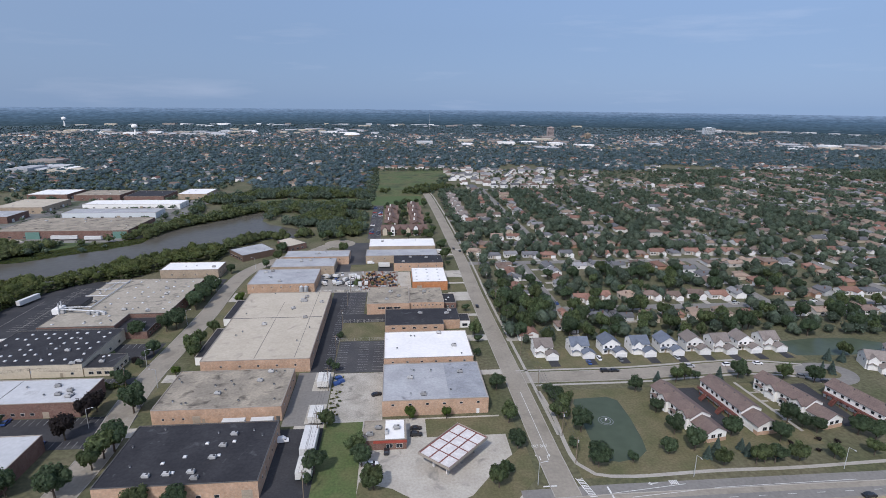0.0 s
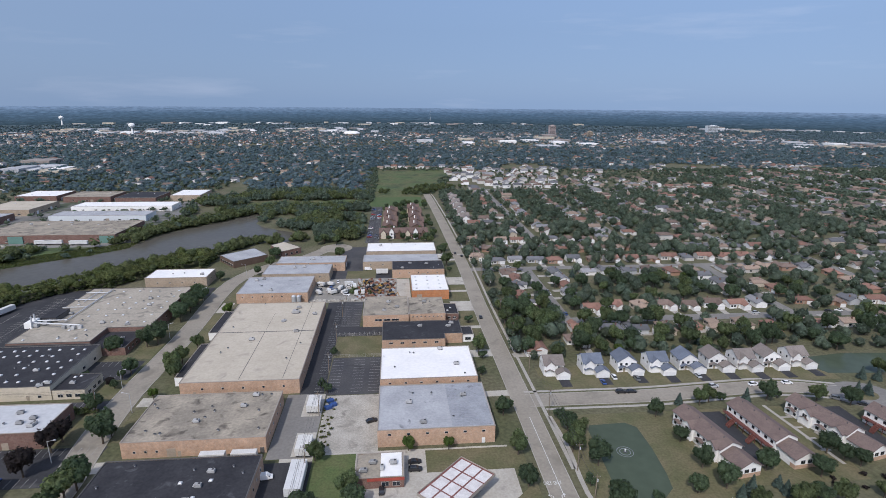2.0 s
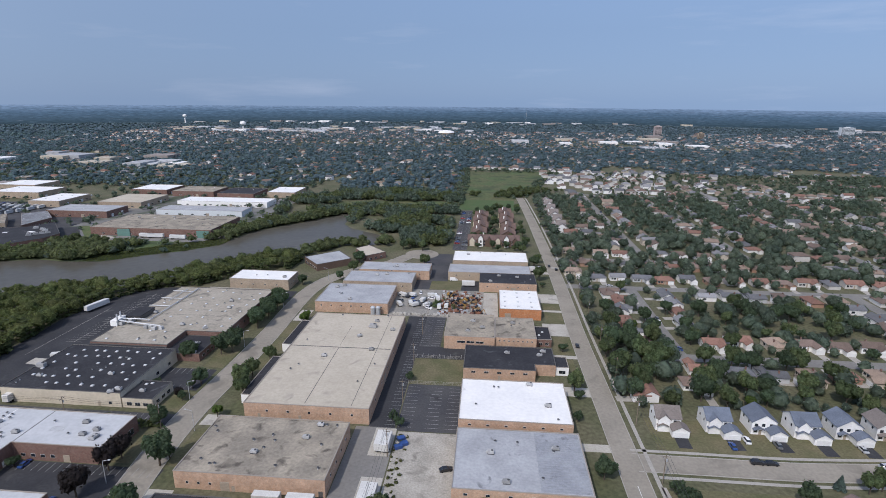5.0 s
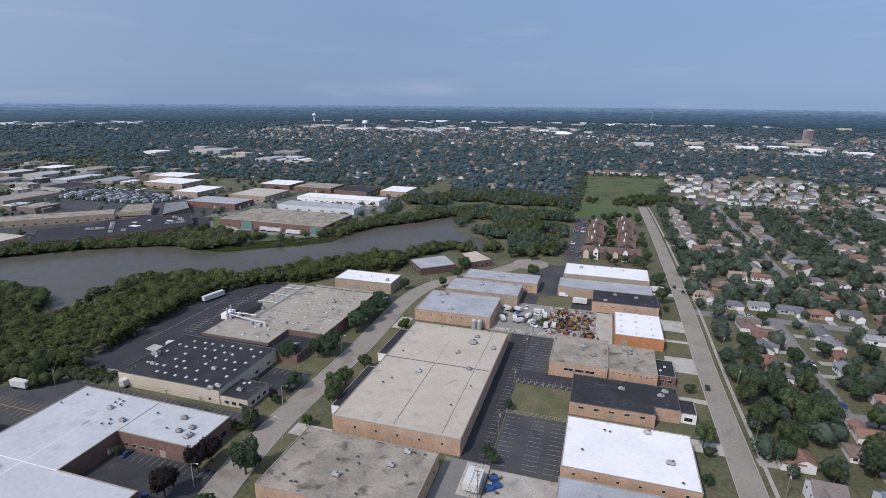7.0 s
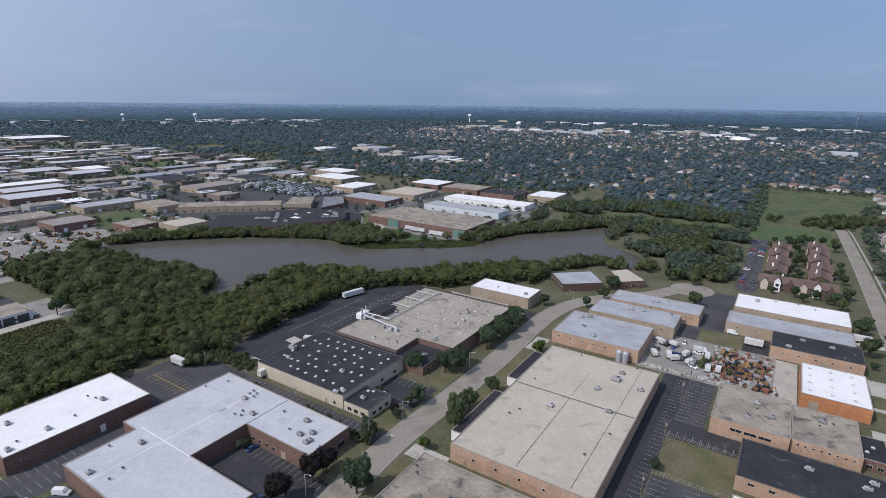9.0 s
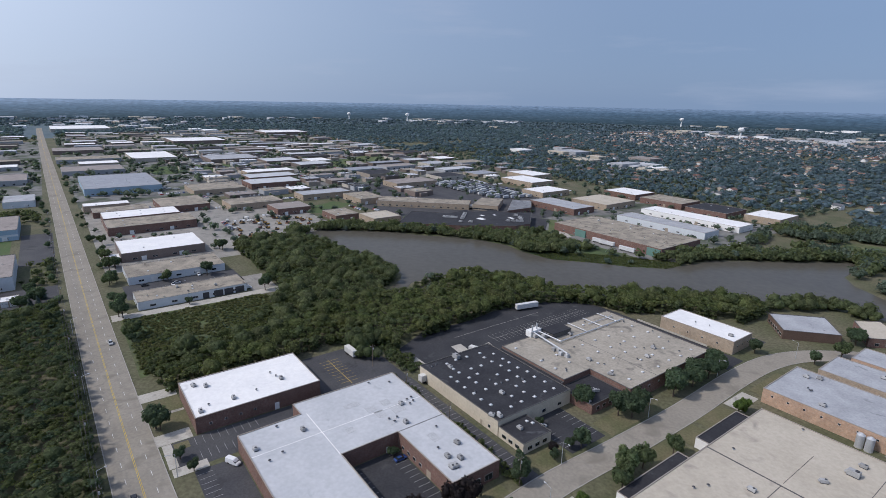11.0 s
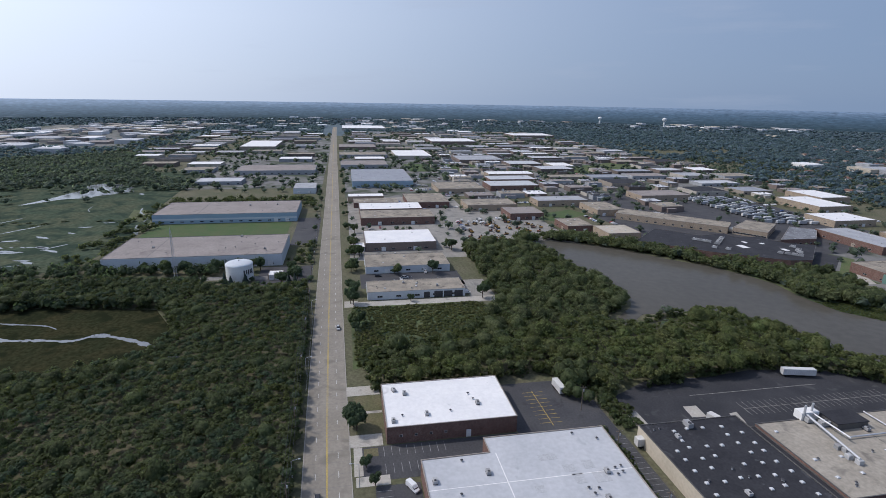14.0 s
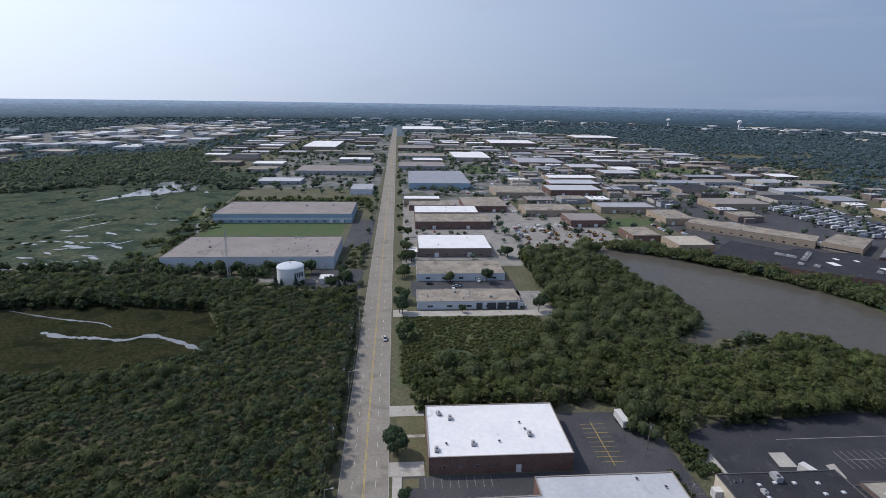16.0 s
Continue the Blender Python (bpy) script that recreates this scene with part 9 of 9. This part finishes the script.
def tower_block(x, y, w, d, h, m, label):
    e = tagged(empty("tower_block", x, y), label, "tower block", "tower blocks")
    part("wall", Geo().box(-w, w, -d, d, 0, h), m, e)
    n = int(h / 3.2)
    for i in range(n):
        part("window_band", Geo().box(-w + 0.6, w - 0.6, -d - 0.08, -d + 0.1, 1.2 + i * 3.2, 2.8 + i * 3.2), M_GLASS, e)
    part("roof", Geo().box(-w * 0.4, w * 0.4, -d * 0.4, d * 0.4, h, h + 3), m, e)


tower_block(629, 2146, 12.5, 9, 38, mat("pale_pink_brick", (0.40, 0.33, 0.31), 0.9, 0.1), "pale brick high-rise block above far trees")
tower_block(1440, 2380, 26, 10, 32, W_PALE, "pale high-rise hospital block in the distance")
tower_block(750, 2050, 10, 8, 20, W_TAN, "far tan mid-rise block")


# ---- poles, lamps, wires ----
def pole(h, arm, label):
    e = tagged(empty("utility_pole"), label, "utility pole", "utility poles")
    part("shaft", Geo().tube((0, 0, -0.1), (0, 0, h), 0.18, 0.12, 8), M_WOOD, e)
    part("crossarm", Geo().box(-arm, arm, -0.06, 0.06, h - 0.9, h - 0.75), M_WOOD, e)
    for x in (-arm + 0.1, 0.0, arm - 0.1):
        part("insulator", Geo().tube((x, 0, h - 0.75), (x, 0, h - 0.5), 0.06, 0.05, 6), M_GALV, e)
    part("transformer", Geo().tube((0.32, 0, h - 2.6), (0.32, 0, h - 1.7), 0.24, 0.24, 10), M_GALV, e)
    return stock(e)


POLE = pole(11.0, 1.2, "weathered wooden utility pole with a crossarm")


def pole_line(spots, h, turn):
    for x, y in spots:
        put(POLE, x, y, turn)
    for d in (-1.1, 0.0, 1.1):
        pts = []
        for (x0, y0), (x1, y1) in zip(spots, spots[1:]):
            w = Vector((x1 - x0, y1 - y0)).normalized()
            for k in range(9):
                s = k / 8
                pts.append((x0 + (x1 - x0) * s - w.y * d, y0 + (y1 - y0) * s + w.x * d, h - 0.5 - 1.1 * 4 * s * (1 - s)))
        cu = bpy.data.curves.new("overhead_wire", "CURVE")
        cu.dimensions, cu.bevel_depth, cu.bevel_resolution = "3D", 0.04, 0
        sp = cu.splines.new("POLY")
        sp.points.add(len(pts) - 1)
        for q, pt in zip(sp.points, pts):
            q.co = (*pt, 1)
        cu.materials.append(M_DARK)
        tagged(new("overhead_wire", cu), "sagging dark overhead wire between poles", "wire", "overhead wires")


pole_line([(x, float(np.interp(x, [p[0] for p in MAIN], [p[1] for p in MAIN])) - 11.5) for x in range(-640, -30, 42)], 11.0, 90)
pole_line([(-29.8, y) for y in (145, 178, 212, 246, 280, 314, 340)], 11.0, 0)
pole_line([(62.2, y) for y in (156, 172, 207, 240, 275, 310, 345, 380, 420, 460)], 11.0, 0)
pole_line([(x, 220.6) for x in (-215, -186, -156, -118)], 11.0, 90)


def street_lamp():
    e = tagged(empty("street_lamp"), "tall grey street lamp with a curved arm", "street lamp", "street lamps")
    part("post", Geo().tube((0, 0, 0), (0, 0, 8.6), 0.12, 0.08, 8), M_GALV, e)
    part("arm", Geo().tube((0, 0, 8.5), (2.2, 0, 9.1), 0.06, 0.05, 6), M_GALV, e)
    part("lamp_head", Geo().box(2.1, 2.9, -0.18, 0.18, 9.0, 9.2, 0, 0.05), M_GALV, e)
    return stock(e)


LAMP = street_lamp()
for x, y, t in ((-117.5, 190, 0), (-117.5, 240, 0), (-117, 290, 0), (-118, 345, 0), (-104.5, 220, 180), (100, 146, 270), (155, 146, 270), (46, 146, 0), (-190, 111, 90), (-260, 111, 90), (-330, 110, 90), (-185, 132, 270), (-105, 395, 180)):
    put(LAMP, x, y, t)
e = tagged(empty("fountain", 82.8, 180.6), "low fountain jet in a pond", "fountain")
part("jet", Geo().tube((0, 0, 0), (0, 0, 1.1), 0.12, 0.35, 8), W_WHITE, e)
g = Geo()
for r, w in ((1.9, 0.16), (2.9, 0.12)):
    ring = [(r * math.cos(i * 0.2618), r * math.sin(i * 0.2618)) for i in range(25)]
    ribbon(g, ring, -w, w, 0.04, 0.06)
part("ripple", g, M_PALEWATER, e, "pale ripple rings")
part("float", Geo().tube((0, 0, 0.02), (0, 0, 0.2), 0.7, 0.6, 14), M_DARK, e)


# fences
def fence(line, h, label):
    e = tagged(empty("fence"), label, "fence")
    for (x0, y0), (x1, y1) in zip(line, line[1:]):
        n = max(2, int(math.hypot(x1 - x0, y1 - y0) / 3.5))
        for i in range(n):
            s = i / n
            part("post", shared("fence_post", lambda: Geo().box(-0.06, 0.06, -0.06, 0.06, 0, 1.9).mesh("post", M_WALK)), None, e, "", pose(x0 + (x1 - x0) * s, y0 + (y1 - y0) * s, 0))
        g = Geo()
        for z in (0.5, 1.1, h - 0.1):
            g.tube((x0, y0, z), (x1, y1, z), 0.04, 0.04, 4)
        part("rail", g, M_WALK, e)


fence([(-29.8, 286.8), (-6.3, 286.8)], 1.8, "pale posts and rails along a car park")
fence([(-29.8, 262.1), (-6.3, 262.1)], 1.8, "pale posts and rails along a car park")
fence([(-245, 111.8), (-330, 110.6)], 1.2, "pale guard rail beside the main road")

# ---- distance: a glowing ring, horizon haze painted into its emission ----
def backdrop():
    n, R = 144, 3300
    zs = [-5, 25, 50, 72, 90]
    vs = [(-25 + R * math.cos(2 * math.pi * i / n), 70 + R * math.sin(2 * math.pi * i / n), z) for z in zs for i in range(n)]
    fs = [(r * n + i, r * n + (i + 1) % n, (r + 1) * n + (i + 1) % n, (r + 1) * n + i)[::-1] for r in range(len(zs) - 1) for i in range(n)]
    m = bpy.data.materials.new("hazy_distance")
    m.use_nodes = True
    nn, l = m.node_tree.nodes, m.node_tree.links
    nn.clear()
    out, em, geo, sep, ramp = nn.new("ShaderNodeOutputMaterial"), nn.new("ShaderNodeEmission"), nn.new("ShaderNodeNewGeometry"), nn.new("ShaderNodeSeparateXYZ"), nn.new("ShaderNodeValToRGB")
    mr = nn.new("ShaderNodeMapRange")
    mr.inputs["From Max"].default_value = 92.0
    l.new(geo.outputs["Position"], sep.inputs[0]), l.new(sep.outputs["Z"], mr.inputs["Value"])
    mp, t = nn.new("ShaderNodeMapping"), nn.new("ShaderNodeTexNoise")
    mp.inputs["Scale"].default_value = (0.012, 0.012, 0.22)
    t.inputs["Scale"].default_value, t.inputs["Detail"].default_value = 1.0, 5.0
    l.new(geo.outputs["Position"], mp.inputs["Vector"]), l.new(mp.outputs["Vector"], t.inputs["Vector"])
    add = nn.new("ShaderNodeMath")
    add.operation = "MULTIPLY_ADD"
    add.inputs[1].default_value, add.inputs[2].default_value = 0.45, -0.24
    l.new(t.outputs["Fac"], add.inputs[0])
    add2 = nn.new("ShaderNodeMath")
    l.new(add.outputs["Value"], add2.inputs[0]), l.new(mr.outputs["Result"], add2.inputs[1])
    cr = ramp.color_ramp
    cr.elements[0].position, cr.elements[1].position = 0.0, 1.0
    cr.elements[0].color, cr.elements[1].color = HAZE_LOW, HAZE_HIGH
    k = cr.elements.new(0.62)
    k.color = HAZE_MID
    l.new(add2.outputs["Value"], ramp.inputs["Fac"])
    # painted grain of far woods, and pale strips of far roofs, fading upwards
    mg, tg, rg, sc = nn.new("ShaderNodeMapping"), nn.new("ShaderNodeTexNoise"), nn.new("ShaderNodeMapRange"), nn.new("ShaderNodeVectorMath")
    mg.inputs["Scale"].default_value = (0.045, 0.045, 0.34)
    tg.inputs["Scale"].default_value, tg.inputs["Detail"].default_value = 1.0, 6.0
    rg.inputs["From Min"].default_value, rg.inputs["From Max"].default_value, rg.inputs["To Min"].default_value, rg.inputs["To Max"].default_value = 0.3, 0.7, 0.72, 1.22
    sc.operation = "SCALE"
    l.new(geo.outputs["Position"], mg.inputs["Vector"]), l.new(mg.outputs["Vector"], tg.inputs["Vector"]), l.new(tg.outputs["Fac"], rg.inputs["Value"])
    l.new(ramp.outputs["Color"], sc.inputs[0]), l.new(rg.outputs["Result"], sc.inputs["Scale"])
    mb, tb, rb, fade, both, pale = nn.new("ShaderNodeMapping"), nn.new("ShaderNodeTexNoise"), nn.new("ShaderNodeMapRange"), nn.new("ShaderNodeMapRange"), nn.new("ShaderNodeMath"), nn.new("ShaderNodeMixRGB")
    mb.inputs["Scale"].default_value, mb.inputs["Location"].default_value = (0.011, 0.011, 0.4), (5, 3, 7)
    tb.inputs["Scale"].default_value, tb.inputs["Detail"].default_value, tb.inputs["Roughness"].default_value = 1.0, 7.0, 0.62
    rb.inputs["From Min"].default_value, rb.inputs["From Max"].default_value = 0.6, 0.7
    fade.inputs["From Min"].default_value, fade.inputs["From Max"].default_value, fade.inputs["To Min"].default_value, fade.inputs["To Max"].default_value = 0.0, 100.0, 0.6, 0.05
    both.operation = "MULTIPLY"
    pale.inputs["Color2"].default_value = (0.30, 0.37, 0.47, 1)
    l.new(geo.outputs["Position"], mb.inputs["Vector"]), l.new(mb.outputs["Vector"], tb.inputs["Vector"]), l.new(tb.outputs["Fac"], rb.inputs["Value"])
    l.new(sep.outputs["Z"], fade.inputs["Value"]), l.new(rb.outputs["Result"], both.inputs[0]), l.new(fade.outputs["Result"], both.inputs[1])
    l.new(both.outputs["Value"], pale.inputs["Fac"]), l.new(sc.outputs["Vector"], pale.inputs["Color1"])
    # brighter air towards the sun, as in the sky, added to the emission
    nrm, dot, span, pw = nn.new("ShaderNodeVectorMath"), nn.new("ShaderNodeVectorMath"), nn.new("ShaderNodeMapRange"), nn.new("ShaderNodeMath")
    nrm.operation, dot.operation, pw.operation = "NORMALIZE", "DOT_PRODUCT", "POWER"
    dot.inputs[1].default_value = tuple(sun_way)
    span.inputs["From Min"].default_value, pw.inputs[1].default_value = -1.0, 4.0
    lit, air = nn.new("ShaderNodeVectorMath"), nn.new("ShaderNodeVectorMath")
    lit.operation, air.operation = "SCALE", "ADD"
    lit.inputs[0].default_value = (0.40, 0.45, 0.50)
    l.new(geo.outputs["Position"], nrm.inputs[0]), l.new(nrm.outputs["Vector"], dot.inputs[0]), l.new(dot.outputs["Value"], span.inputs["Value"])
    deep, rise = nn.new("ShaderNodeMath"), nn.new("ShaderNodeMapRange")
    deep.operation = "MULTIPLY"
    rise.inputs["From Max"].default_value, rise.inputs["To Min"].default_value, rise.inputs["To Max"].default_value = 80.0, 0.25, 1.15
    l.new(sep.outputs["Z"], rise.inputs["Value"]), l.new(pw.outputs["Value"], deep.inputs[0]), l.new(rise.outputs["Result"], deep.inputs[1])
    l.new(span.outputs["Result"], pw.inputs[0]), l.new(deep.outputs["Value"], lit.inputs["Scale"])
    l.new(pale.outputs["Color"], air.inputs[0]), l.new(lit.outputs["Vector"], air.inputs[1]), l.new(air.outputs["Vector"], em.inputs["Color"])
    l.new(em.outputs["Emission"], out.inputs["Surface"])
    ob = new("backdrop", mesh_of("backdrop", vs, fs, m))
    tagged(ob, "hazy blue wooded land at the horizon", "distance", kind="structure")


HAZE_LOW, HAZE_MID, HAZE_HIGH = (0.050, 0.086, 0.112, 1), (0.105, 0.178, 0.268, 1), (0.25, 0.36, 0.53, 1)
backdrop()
